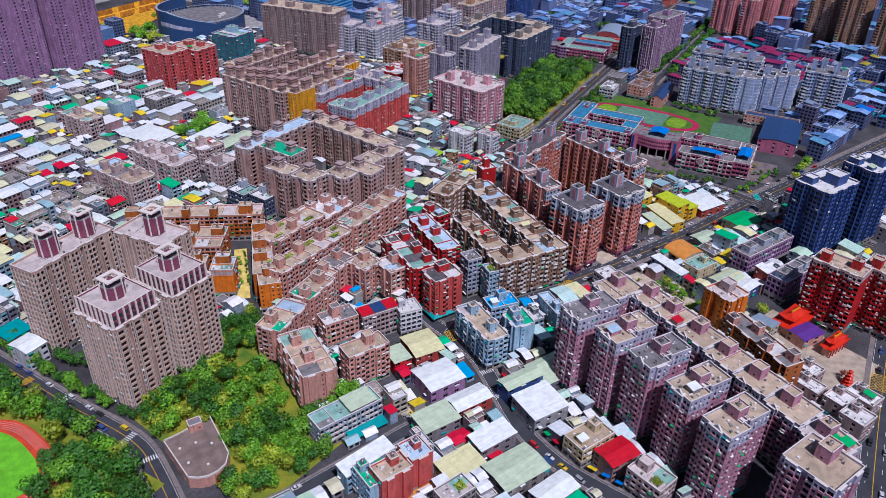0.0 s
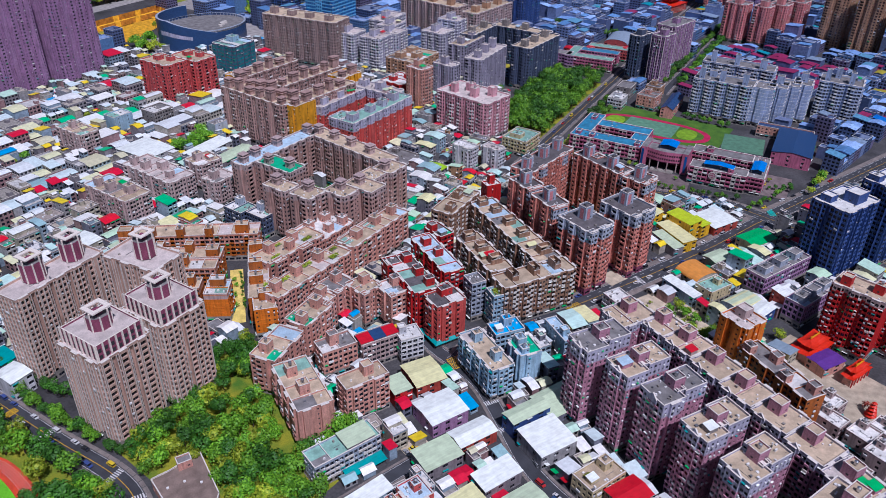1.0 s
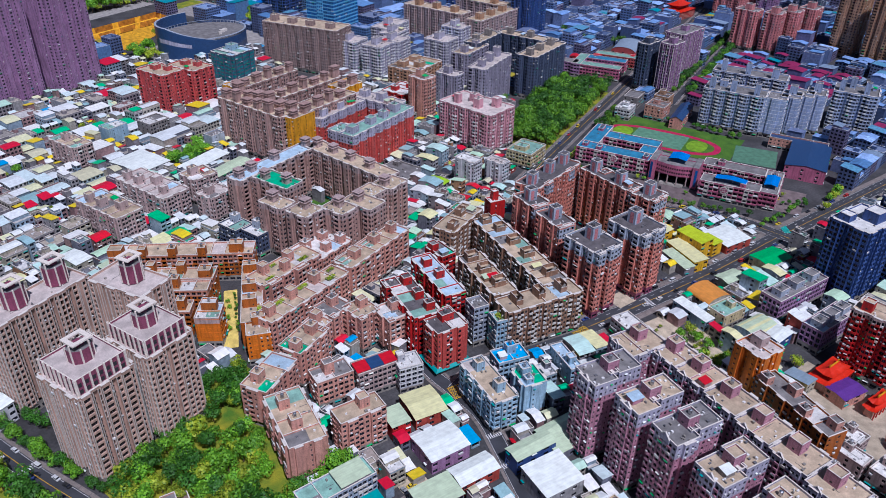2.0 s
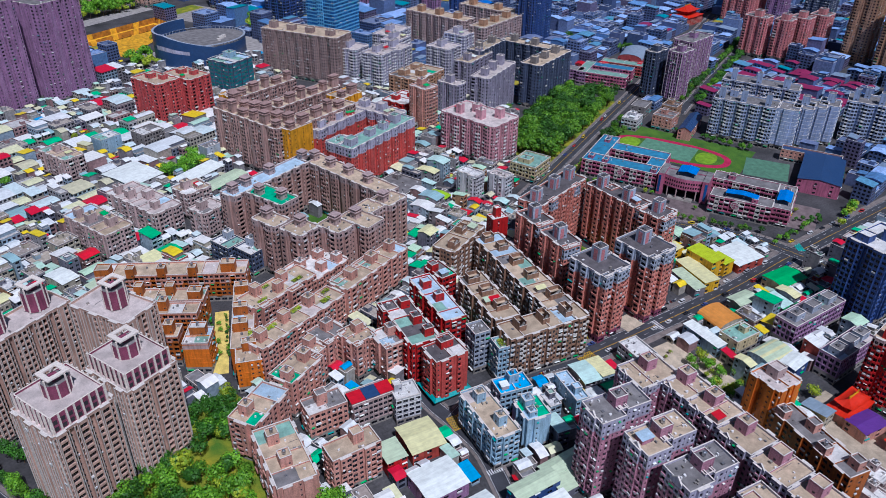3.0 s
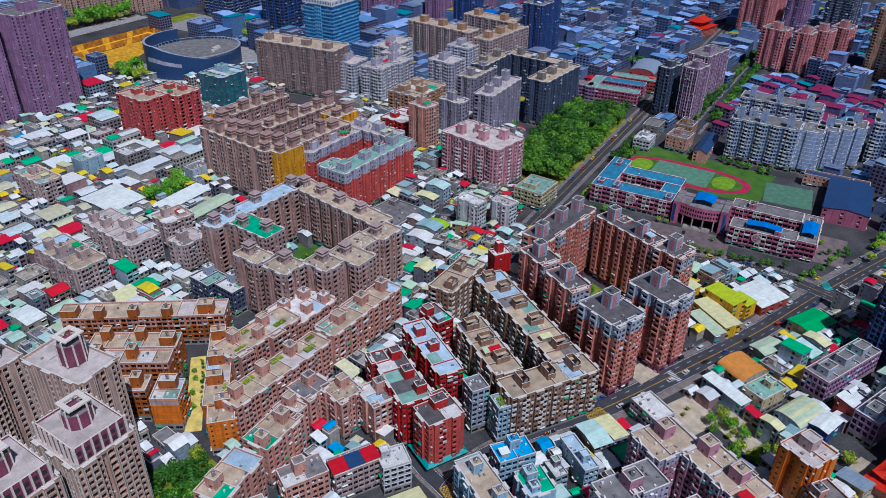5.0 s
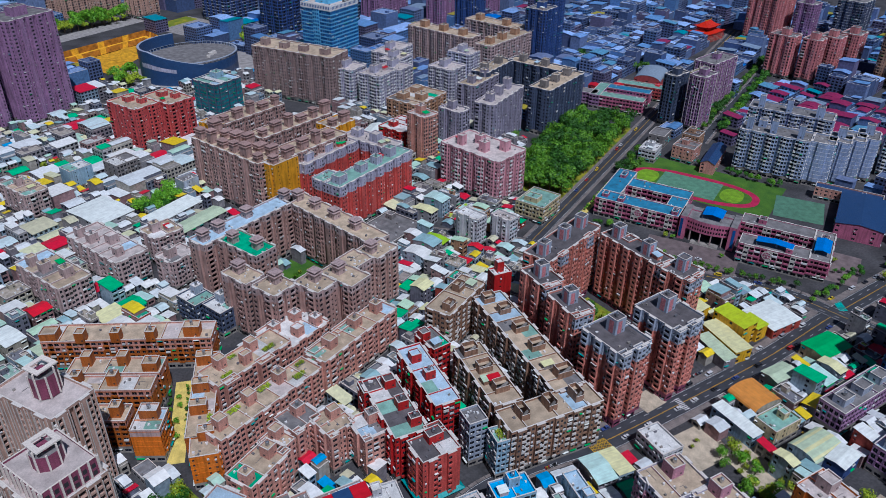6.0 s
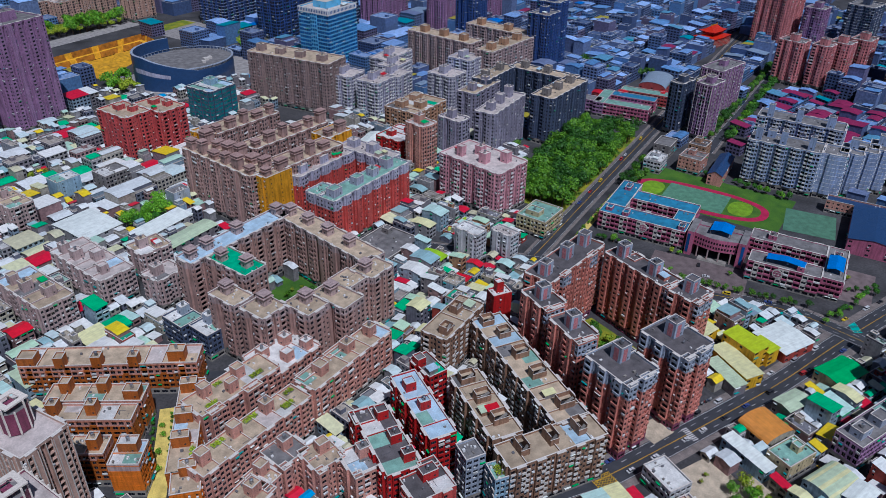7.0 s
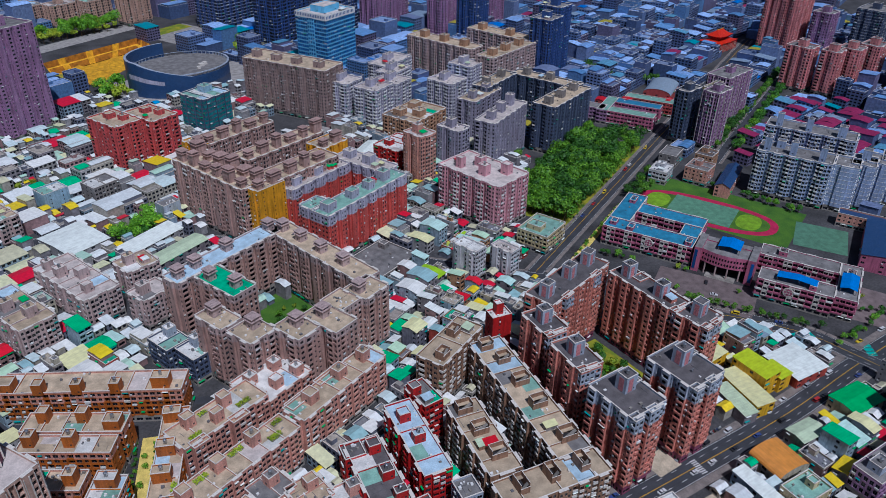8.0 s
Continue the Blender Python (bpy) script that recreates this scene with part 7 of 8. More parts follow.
block("apartment_block", "pink-tiled broad flats with rosy stair towers", 357, 522, 18, 33, 55, 10, PINK, ROOF_PALE, 3.0, 4.4, ("wbwW", "wbWwb", "w", "w"), 2.7, style={"units": 0.25, "cages": 0.12, "rail": 3}, windows=160, boxes=[(-8, 14, 5, 5, 6), (4, 6, 6, 6, 5), (-6, -6, 6, 6, 6), (6, -16, 6, 6, 6)])
for lx, ly in ((-12, 8), (12, -4)):
    cs, sn = math.cos(radians(26)), math.sin(radians(26))
    block("apartment_block", "crimson-tiled paired high-rise flats", 160 + cs * lx - sn * ly, 722 + sn * lx + cs * ly, 26, 24, 36, 11, CRIMSON, ROOF_TAN, 3.1, 4.6, ("wbsw", "wbs", "w", "w"), 2.8, style=MST, windows=60, boxes=[(0, 6, 7, 7, 3), (4, -6, 6, 6, 3)], boxwall=CRIMSON, group="crimson pair", pad=0)
block("apartment_tower", "tan high-rise flats with banded windows", 340, 585, 16, 16, 19, 12, SALMON, ROOF_PALE, 3.1, 4.6, ("tW", "sws", "w", "w"), 2.6, style=MST, windows=60, boxes=[(0, 2, 6, 6, 5)])
block("apartment_tower", "grey-mauve high-rise flats with a tall stair tower", 372, 590, 20, 14, 22, 11, GREYLILAC, ROOF_PALE, 3.1, 4.6, ("tW", "sws", "w", "w"), 2.6, style=MST, windows=40, boxes=[(0, 2, 6, 6, 5)])
block("apartment_block", "grey-lilac high-rise flats in stepped bays", 419, 594, 30, 58, 18, 12, GREYLILAC, ROOF_PALE, 3.1, 4.6, ("wb.t", "wbs", "w", "w"), 2.8, style=MST, windows=80, boxes=[(-18, 0, 6, 6, 5), (0, 1, 6, 6, 6), (18, 2, 6, 6, 7)])
block("apartment_block", "dark slate high-rise flats with pale roof edges", 486, 602, 24, 64, 21, 12, SLATE, ROOF_TAN, 3.1, 4.6, ("wb.w", "wbs", "w", "w"), 2.8, style=MST, windows=80, boxes=[(-24, 0, 6, 6, 5), (-4, 0, 6, 6, 5), (18, 0, 6, 6, 5)], boxwall=GREYT, group="dark slate flats")
block("apartment_block", "dark slate high-rise flats with pale roof edges", 500, 645, 25, 16, 66, 12, SLATE, ROOF_TAN, 3.1, 4.6, ("wb.w", "wbs", "w", "w"), 2.8, style=MST, windows=40, boxes=[(0, 20, 6, 6, 5), (0, -4, 6, 6, 5)], boxwall=GREYT, group="dark slate flats", pad=0)
block("apartment_block", "dark slate high-rise flats with pale roof edges", 458, 664, 27, 52, 16, 12, SLATE, ROOF_TAN, 3.1, 4.6, ("wb.w", "wbs", "w", "w"), 2.8, style=MST, windows=40, boxes=[(-16, 0, 6, 6, 5), (10, 0, 6, 6, 5)], boxwall=GREYT, group="dark slate flats")
block("apartment_block", "mid-grey high-rise flats beside the slate flats", 430, 645, 27, 44, 18, 11, GREYLILAC, ROOF_TAN, 3.1, 4.6, ("wb.w", "wbs", "w", "w"), 2.8, style=MST, windows=40, boxes=[(-12, 0, 6, 6, 5), (10, 0, 6, 6, 5)])
block("apartment_block", "broad brown-grey high-rise slab with roof huts", 309, 776, 35, 30, 90, 14, TAUPE, ROOF_TAN, 3.1, 5.0, ("wbw", "wsbsw", "w", "w"), 2.8, style=MST, windows=100, boxes=[(-4, 36, 7, 7, 5), (-4, 14, 7, 8, 4), (-4, -8, 7, 8, 4), (-4, -32, 7, 8, 4)])
LW = "white-tiled stepped apartment tower with bands"
for x, y, yaw, w, d in ((344, 742, 30, 24, 26), (362, 714, 28, 28, 24), (384, 722, 28, 24, 26), (408, 776, 30, 44, 22), (398, 748, 30, 30, 20), (429, 700, 24, 24, 28), (470, 735, 26, 24, 26)):
    block("apartment_tower", LW, x, y, yaw, w, d, 10, LILAC, ROOF_PALE, 3.1, 4.6, ("bwb", "bWb", "w", "w"), 2.8, style={"bands": 3, "units": 0.05, "rail": 3}, windows=30, boxes=[(-3, 2, 6, 6, 5), (6, 4, 5, 5, 4)], group="white stepped towers", pad=0)
for x, y, w, d, bx in ((520, 738, 78, 20, [(-26, 0, 8, 7, 5), (-4, 0, 8, 7, 5), (20, 0, 8, 7, 5)]), (478, 792, 20, 84, [(0, 26, 8, 7, 5), (0, 0, 8, 7, 5), (0, -26, 8, 7, 5)]), (548, 790, 20, 80, [(0, 26, 8, 7, 5), (0, -10, 8, 7, 5)])):
    block("apartment_block", "cream and brown high-rise flats with square roof huts", x, y, 22, w, d, 12, PALE, ROOF_TAN, 3.1, 4.8, ("bWb", "bwb", "w", "w"), 3.2, style={"bands": 0, "units": 0.05, "rail": 0}, windows=30, boxes=bx, boxwall=TAN, group="cream and brown flats")
block("apartment_block", "tan walk-up flats with cream roof frames", 372, 655, 26, 44, 34, 8, TAN, ROOF_TAN, 3.1, 4.4, ("wb", "wb", "w", "w"), 2.8, style=MST, windows=20, boxes=[(-12, 6, 9, 8, 4), (8, 6, 9, 8, 4), (-4, -8, 9, 8, 4)])
warehouse("market_hall", "hall under a long white tarpaulin roof", 318, 640, 40, 44, 15, 9, WHITES, RED, "gable", 2.0)
block("apartment_block", "dark red walk-up flats with white roof sheds", 340, 622, 24, 30, 26, 5, RED, ROOF_WHITE, 3.1, 4.0, ("wb", "wb", "w", "w"), 2.8, style=FST, windows=30, boxes=[(-6, 4, 6, 6, 3), (7, -4, 6, 6, 3)])

# ---- school ----
SST = {"units": 0.02, "awnings": 0.0, "cages": 0.0, "closed": 0.15, "bands": None, "bay_m": 4, "rail": 0}
SY = 31
cs, sn = math.cos(radians(SY)), math.sin(radians(SY))
SB = roof_mat("school_blue_roof", (0.085, 0.235, 0.36), 0.3)


def school_at(u, v):
    return 405 + cs * u + sn * v, 447 + sn * u - cs * v


def school_bar(label, u0, u1, v0, v1, fl, roofmat, pats=("bbs", "bb", "b", "b"), boxes=(), h0=3.6, windows=50):
    x, y = school_at((u0 + u1) / 2, (v0 + v1) / 2)
    return block("school_building", label, x, y, SY, u1 - u0, v1 - v0, fl, SCHOOLPINK, roofmat, 3.5, h0, pats, 3.2, style=SST, windows=windows, boxes=boxes, category="school", pad=0.2, lift=0.5, clut=3, shelters=0, jog=(13.0, 0.5, 0.0))


def round_window(it, half_w, y, z, r):
    """A large round window with a pale rim on the street front of a school wing."""
    b, n = Build(), 20
    ring = [(math.cos(2 * math.pi * i / n), math.sin(2 * math.pi * i / n)) for i in range(n)]
    x = -half_w - 0.75
    for (c0, s0), (c1, s1) in zip(ring, ring[1:] + ring[:1]):
        b.face([(x, y + r * c0, z + r * s0), (x, y + r * c1, z + r * s1), (x, y + 0.82 * r * c1, z + 0.82 * r * s1), (x, y + 0.82 * r * c0, z + 0.82 * r * s0)], 0)
        b.face([(x, y + r * c0, z + r * s0), (x, y + r * c1, z + r * s1), (x + 0.75, y + r * c1, z + r * s1), (x + 0.75, y + r * c0, z + r * s0)], 0)
    b.face([(x + 0.12, y + 0.82 * r * c, z + 0.82 * r * q) for c, q in ring], 1)
    for k in (-0.3, 0.3):
        b.box(x - 0.02, y + k * r - 0.1, z - 0.75 * r, x + 0.1, y + k * r + 0.1, z + 0.75 * r, 0)
        b.box(x - 0.03, y - 0.75 * r, z + k * r - 0.1, x + 0.09, y + 0.75 * r, z + k * r + 0.1, 0)
    part("round_window", b, [OFFWHITE, SCHOOLPINK], it, "round window with a pale grid and rim")


wing = school_bar("four-storey pink and white school wing with round window and blue roof", 0, 14, 0, 59, 3, SB, ("s.bb", "bWb", "b", "b"), [(0, 24, 6, 4, 1.6), (-2, 12, 6, 4, 1.6), (-2, -26, 6, 4, 1.6)])
round_window(wing, 7, -2, 10.2, 2.9)
school_bar("four-storey school end wing with a blue roof", 14.1, 56, 0, 14, 3, SB, boxes=[(10, 0, 8, 4, 1.4)])
school_bar("four-storey school wing with open galleries and a blue roof", 30, 44, 14.1, 59, 3, SB)
school_bar("short pink school link under a blue roof", 14.1, 29.9, 47, 59, 3, SB)
wing = school_bar("grey and pink school wing with round window and roof shed", -14, 0, 101, 143, 3, ROOF_GREY, ("Wb", "bWb", "b", "b"), [(-2, -9, 6, 4, 2)])
round_window(wing, 7, 3, 10.2, 2.9)
school_bar("grey and pink school wing with open galleries", 16, 30, 97, 143, 3, ROOF_GREY, boxes=[(0, 10, 6, 5, 2)])
school_bar("pink school end wing with a blue roof shed", -12, 30, 143.2, 155, 3, ROOF_GREY, boxes=[(8, 0, 6, 5, 2)])

# gatehouse: a bowed upper storey on tall columns between two pylons
x, y = school_at(9, 79)
gate = thing("school_gatehouse", pose(x, y, 0, 0, 0, SY), "magenta-pink school gatehouse with a bowed front on tall columns", "school")
claim(x, y, SY, 20, 38)
b, gl, col = Build(), Build(), Build()
arc = [(-9 - 3.2 * math.cos(math.pi * (i / 16 - 0.5)), 14 - 28 * i / 16) for i in range(17)]
for (ax, ay), (ex, ey) in zip(arc, arc[1:]):
    for z0, z1 in ((8.0, 9.4), (11.0, 12.6), (14.2, 16.6)):
        b.face([(ax, ay, z0), (ex, ey, z0), (ex, ey, z1), (ax, ay, z1)], 0)
    mx, my = ax + (ex - ax) * 0.4, ay + (ey - ay) * 0.4
    for z0, z1 in ((9.4, 11.0), (12.6, 14.2)):
        b.face([(ax, ay, z0), (mx, my, z0), (mx, my, z1), (ax, ay, z1)], 0)
        gl.face([(mx + 0.25, my, z0), (ex + 0.25, ey, z0), (ex + 0.25, ey, z1), (mx + 0.25, my, z1)], 0)
    # Portico soffit near black: the recess shade is put into its colour.
    b.face([(ax, ay, 8.0), (ex, ey, 8.0), (9, ey, 8.0), (9, ay, 8.0)], 1)
    b.face([(ax, ay, 15.6), (ex, ey, 15.6), (9, ey, 15.6), (9, ay, 15.6)], 2)
b.box(4, -14, 0, 9, 14, 16.4, 0, 2)
for sy in (-1, 1):
    b.box(-11, 14 * sy + 2.2 * sy - 2.2, 0, 9, 14 * sy + 2.2 * sy + 2.2, 17.4, 0, 2)
    gl.box(-11.15, 14 * sy + 3.0 * sy - 0.9, 2, -11.0, 14 * sy + 3.0 * sy + 0.9, 15.5, 1)
part("wall", b, [SCHOOLPINK, DARK, ROOF_GREY], gate)
part("windows", gl, [GLASS, GLASS_BLUE], gate, "glazing strips of the gatehouse", "stuff")
for i in (2, 6, 10, 14):
    col = Build()
    col.cyl(arc[i][0] + 0.6, arc[i][1], 0, 8.0, 0.5, 0.5, 10)
    part("column", col, PALE, gate)
b = Build()
for k in range(4):
    b.box(-12.6 - 0.5 * k, -9, 0, -8, 9, 0.6 - 0.15 * k, 0)
part("steps", b, CONCRETE, gate)
for u, v, w, d, z in ((10, 80, 13, 13, 19.0), (-8, 122, 7, 22, 17.2), (4, 149, 18, 9, 17.2)):
    b = Build()
    sheet_roof(b, -w / 2, -d / 2, w / 2, d / 2, z, 1.2, "gable", 0.2)
    x, y = school_at(u, v)
    it = thing("roof_canopy", pose(x, y, 0, 0, 0, SY), "bright blue sheet canopy on the school roof", "canopy")
    part("sheet", b, BLUES, it)
    b = Build()
    for px in (-w / 2 + 0.3, w / 2 - 0.3):
        for py in (-d / 2 + 0.3, d / 2 - 0.3):
            b.box(px - 0.12, py - 0.12, z - 4.2, px + 0.12, py + 0.12, z + 0.1)
    part("post", b, ALU, it)
warehouse("school_gym", "gym under a broad slate-blue roof with white edges", 562, 345, 31, 54, 30, 11, NAVYS, SCHOOLPINK, "gable", 2.0, category="gym")

# ---- east and north-east blocks ----
WST = {"bands": 3, "units": 0.2, "rail": 3, "closed": 0.2, "odd": 0.0}
block("apartment_block", "broad white-tiled flats with continuous balconies", 576.1, 436.6, 29.5, 22, 52, 10, ICE, ROOF_GREY, 3.1, 4.6, ("bbw", "bbWb", "w", "w"), 2.4, style=WST, windows=120, boxes=[(-5, 20, 4.5, 4.5, 8), (-5, 2, 4.5, 4.5, 8), (-5, -18, 4.5, 4.5, 8), (6, 12, 6, 6, 4)], boxwall=ICE, group="white balcony flats")
block("apartment_block", "white-tiled rear flats with balcony bands", 626, 462, 29.5, 20, 66, 10, ICE, ROOF_GREY, 3.1, 4.6, ("bbw", "bWb", "w", "w"), 2.6, style=WST, boxes=[(-4, 24, 4.5, 4.5, 8), (-4, 2, 4.5, 4.5, 8), (-4, -22, 6, 6, 7)], boxwall=ICE, group="white balcony flats")
for i, (x, y) in enumerate(((595, 407), (608, 403), (621, 400), (634, 397))):
    block("apartment_block", "white-tiled flats with stepped bays and blank banded ends", x, y, 29.5, 20, 16, 10, ICE, ROOF_GREY, 3.1, 4.6, ("bbs", "..", "w", "w"), 2.6, style=WST, windows=12, boxes=[(4, 0, 6, 6, 6)] if i % 2 else [], boxwall=ICE, group="white balcony flats", pad=0)
block("apartment_block", "white-tiled balcony flats standing apart behind the gym", 671, 383, 29.5, 26, 36, 10, ICE, ROOF_GREY, 3.1, 4.6, ("bbs", "bbWb", "w", "w"), 2.6, style=WST, windows=40, boxes=[(-6, 12, 4.5, 4.5, 8), (-6, -8, 4.5, 4.5, 8), (7, 4, 5, 5, 7)], boxwall=ICE, group="white balcony flats")
block("house_row", "low tan house row under a dark roof below flats", 585, 371, -60, 46, 10, 2, SALMON, NAVYS, 3.0, 3.4, ("ws", "w", "w", "w"), 3.2, windows=20, category="house", clut=2)
block("house_block", "white rendered villa with stepped terraces", 511, 503, 28, 18, 14, 2, WHITET, ROOF_WHITE, 3.2, 3.6, ("WW", "WbW", "w", "w"), 3.0, windows=16, category="house", boxes=[(3, 1, 6, 6, 2.5)])
block("house_block", "grey concrete hall beside the wide road", 541, 523, 28, 20, 14, 2, GREYT, ROOF_GREY, 3.2, 3.6, ("w", "w.", "w", "w"), 3.4, windows=8, category="house", clut=2)
block("house_block", "tan walk-up house with a green roof shed", 536, 487, 24, 18, 18, 3, SALMON, ROOF_GREY, 3.1, 3.6, ("wsw", "ws", "w", "w"), 3.0, windows=16, category="house", boxes=[(2, 2, 6, 5, 3)])
block("house_block", "tan house with a cream roof hut", 560, 503, 24, 16, 14, 3, TAN, ROOF_DARK, 3.1, 3.6, ("wsw", "ws", "w", "w"), 3.0, windows=8, category="house", boxes=[(2, 2, 6, 5, 3)])
warehouse("house_row", "long tan house under a dark gabled roof with skylights", 549, 469, 30, 44, 11, 9, NAVYS, SALMON, "gable", 3.0, category="house")
# the school beyond the park
for u, v, w, d, wl, rf in ((0, 0, 13, 42, SCHOOLPINK, ROOF_TEAL), (26, 0, 13, 42, SCHOOLPINK, SCHOOLBLUE), (13, 26, 40, 10, PURPLE, ROOF_TEAL), (46, -6, 13, 46, ROSEBRICK, ROOF_TEAL), (2, 40, 13, 30, PURPLE, ROOF_GREY)):
    c2, s2 = math.cos(radians(34)), math.sin(radians(34))
    block("school_building", "three-storey rosy school wing with faded roof beyond the park", 566 + c2 * u - s2 * v, 600 + s2 * u + c2 * v, 34, w, d, 3, wl, rf, 3.4, 3.4, ("b", "bW", "w", "w"), 3.2, style=SST, windows=10, category="school", group="school beyond the park", lift=0.4, clut=2, pad=0)
for u, v, w, d, mt in ((14, 2, 12, 20, BLUES), (36, 14, 9, 9, REDS), (24, 36, 10, 8, REDS), (52, -22, 9, 8, REDS), (36, 34, 14, 10, BLUES)):
    x, y = 566 + c2 * u - s2 * v, 600 + s2 * u + c2 * v
    warehouse("yard_canopy", "bright sheet canopy in the school yard", x, y, 34, w, d, 8 if mt is BLUES else 13, mt, ROSEBRICK, "gable", 1.0, category="canopy")
warehouse("arched_hall", "brick hall under a grey arched roof", 642, 642, 34, 40, 26, 12, sheet_mat("grey_blue_sheet", (0.30, 0.36, 0.44)), ROSEBRICK, "gable", 5.0, True, category="hall")
for x, y, w, d, fl, wl, lb in ((585, 556, 22, 12, 13, SLATE, "black-fronted tower with a tall sign panel"), (597, 536, 22, 15, 14, PURPLE, "plum tower with white grid piers"), (624, 560, 16, 18, 11, CREAM, "cream tower behind the plum tower"), (662, 580, 44, 22, 12, PURPLE, "mauve-grey tower with round roof drums")):
    block("apartment_tower", lb, x, y, 14, w, d, fl, wl, ROOF_GREY, 3.2, 5.0, ("wbw", "twt", "w", "w"), 2.6, style={"piers": 4 if wl is PURPLE else 0, "pier_step": 2, "units": 0.02, "odd": 0.05}, windows=40, boxes=[(0, 0, 8, 6, 4)])
for x, y, w, d, fl, wl in ((793, 604, 20, 26, 13, CORAL), (806, 578, 18, 18, 13, CORAL), (833, 576, 20, 22, 13, CORAL), (866, 574, 24, 20, 13, CORAL), (902, 712, 44, 40, 21, CORAL), (918, 672, 22, 22, 15, PURPLE), (960, 640, 34, 30, 17, SLATE), (878, 528, 34, 26, 22, TAN), (876, 487, 34, 26, 22, TAN), (880, 444, 34, 26, 22, TAN)):
    block("apartment_tower", {CORAL: "coral-tiled high-rise tower with small windows", PURPLE: "plum high-rise tower with pale ribs", SLATE: "slate tower with white balcony bands", TAN: "tan high-rise apartment tower"}[wl], x, y, 14, w, d, fl, wl, ROOF_GREY, 3.1, 5.0, ("wbw", "wbs", "w", "w"), 2.8,
          style={"units": 0.02, "bands": 3 if wl is SLATE else None}, boxes=[(0, 0, 8, 8, 5)], group="far high-rise towers")
for x, y, w, d, fl in ((572, 746, 26, 24, 19), (596, 764, 24, 26, 21), (548, 852, 26, 26, 20)):
    block("apartment_tower", "dark navy high-rise tower", x, y, 24, w, d, fl, NAVY, ROOF_GREY, 3.2, 5.0, ("wtw", "wtw", "w", "w"), 2.8, style={"units": 0.02}, boxes=[(0, 0, 8, 8, 5)], group="far navy towers")
for x, y, fl in ((112, 1206, 7), (150, 1200, 7), (190, 1192, 8), (234, 1172, 21), (262, 1290, 12), (490, 985, 20), (520, 1000, 18), (560, 940, 14), (640, 960, 14)):
    block("apartment_tower", "far plum and beige high-rise tower", x, y, 26, 34, 24, fl, PURPLE if x > 400 else BEIGE, ROOF_GREY, 3.2, 5.0, ("wtw", "wt", "w", "w"), 3.0, style={"piers": 0, "units": 0.0}, boxes=[(0, 0, 9, 8, 5)], group="far plum and beige towers")
block("apartment_tower", "tall plum-tiled tower with vertical ribs", 81, 836, 35, 46, 32, 27, PURPLE, ROOF_GREY, 3.2, 5.0, ("ww.", "ww.", "w", "w"), 3.4, style={"piers": 0, "units": 0.02, "pier_step": 3}, windows=60, boxes=[(0, 0, 14, 10, 6)], group="plum towers")
block("apartment_tower", "tall plum-tiled tower with vertical ribs", 27, 814, 35, 44, 32, 29, PURPLE, ROOF_GREY, 3.2, 5.0, ("ww.", "ww.", "w", "w"), 3.4, style={"piers": 0, "units": 0.02, "pier_step": 3}, windows=60, boxes=[(0, 0, 14, 10, 6)], group="plum towers")
block("office_building", "teal glass office building", 226, 770, 28, 30, 30, 8, SLATE, ROOF_TEAL, 3.6, 4.0, ("g", "g", "g", "g"), 2.4, style={"units": 0}, glass=GLASS_TEAL, windows=50, boxes=[(4, 4, 9, 9, 4)], boxwall=PALEBLUE, category="office")
it = block("office_tower", "blue glass office tower with white storey bands", 378, 866, 28, 46, 40, 16, AZURE, ROOF_PALE, 3.9, 5.0, ("g", "g", "g", "g"), 3.0, style={"bands": 0, "units": 0}, glass=GLASS_BLUE, windows=80, boxes=[(0, 0, 24, 18, 5)], category="office", jog=None)
b = Build()
b.box(-23.5, -4.5, 5, -22.9, 4.5, 63, 0)
for k in range(15):
    for q in (-3, 0, 3):
        b.box(-23.56, q - 0.9, 7 + 3.9 * k, -23.5, q + 0.9, 9.2 + 3.9 * k, 1)
part("facade_spine", b, [AZURE, GLASS_BLUE], it, "pale blue stair spine up the front")
b = Build()
for o, u, nrm, width in faces_of(-23, -20, 23, 20):
    b.along(o, u, nrm, -0.2, 0.0, 63.5, width + 0.2, 0.5, 69.0, 0)
    for i in range(int(width / 2.2)):
        b.along(o, u, nrm, i * 2.2 + 0.6, 0.5, 65.0, i * 2.2 + 1.6, 0.54, 67.8, 1)
part("crown_band", b, [WHITE, GLASS_BLUE], it, "white crown band with small square openings")
for x, y, w, d, fl in ((366, 1000, 34, 34, 20), (335, 1110, 56, 44, 16), (430, 960, 30, 34, 18), (420, 1100, 40, 30, 22)):
    block("office_tower", "dark blue glass office tower", x, y, 28, w, d, fl, NAVY, ROOF_GREY, 3.8, 5.0, ("g", "g", "g", "g"), 3.0, style={"bands": 0 if fl > 18 else 3, "units": 0}, glass=GLASS, category="office", group="glass office towers", boxes=[(0, 0, 12, 10, 4)])


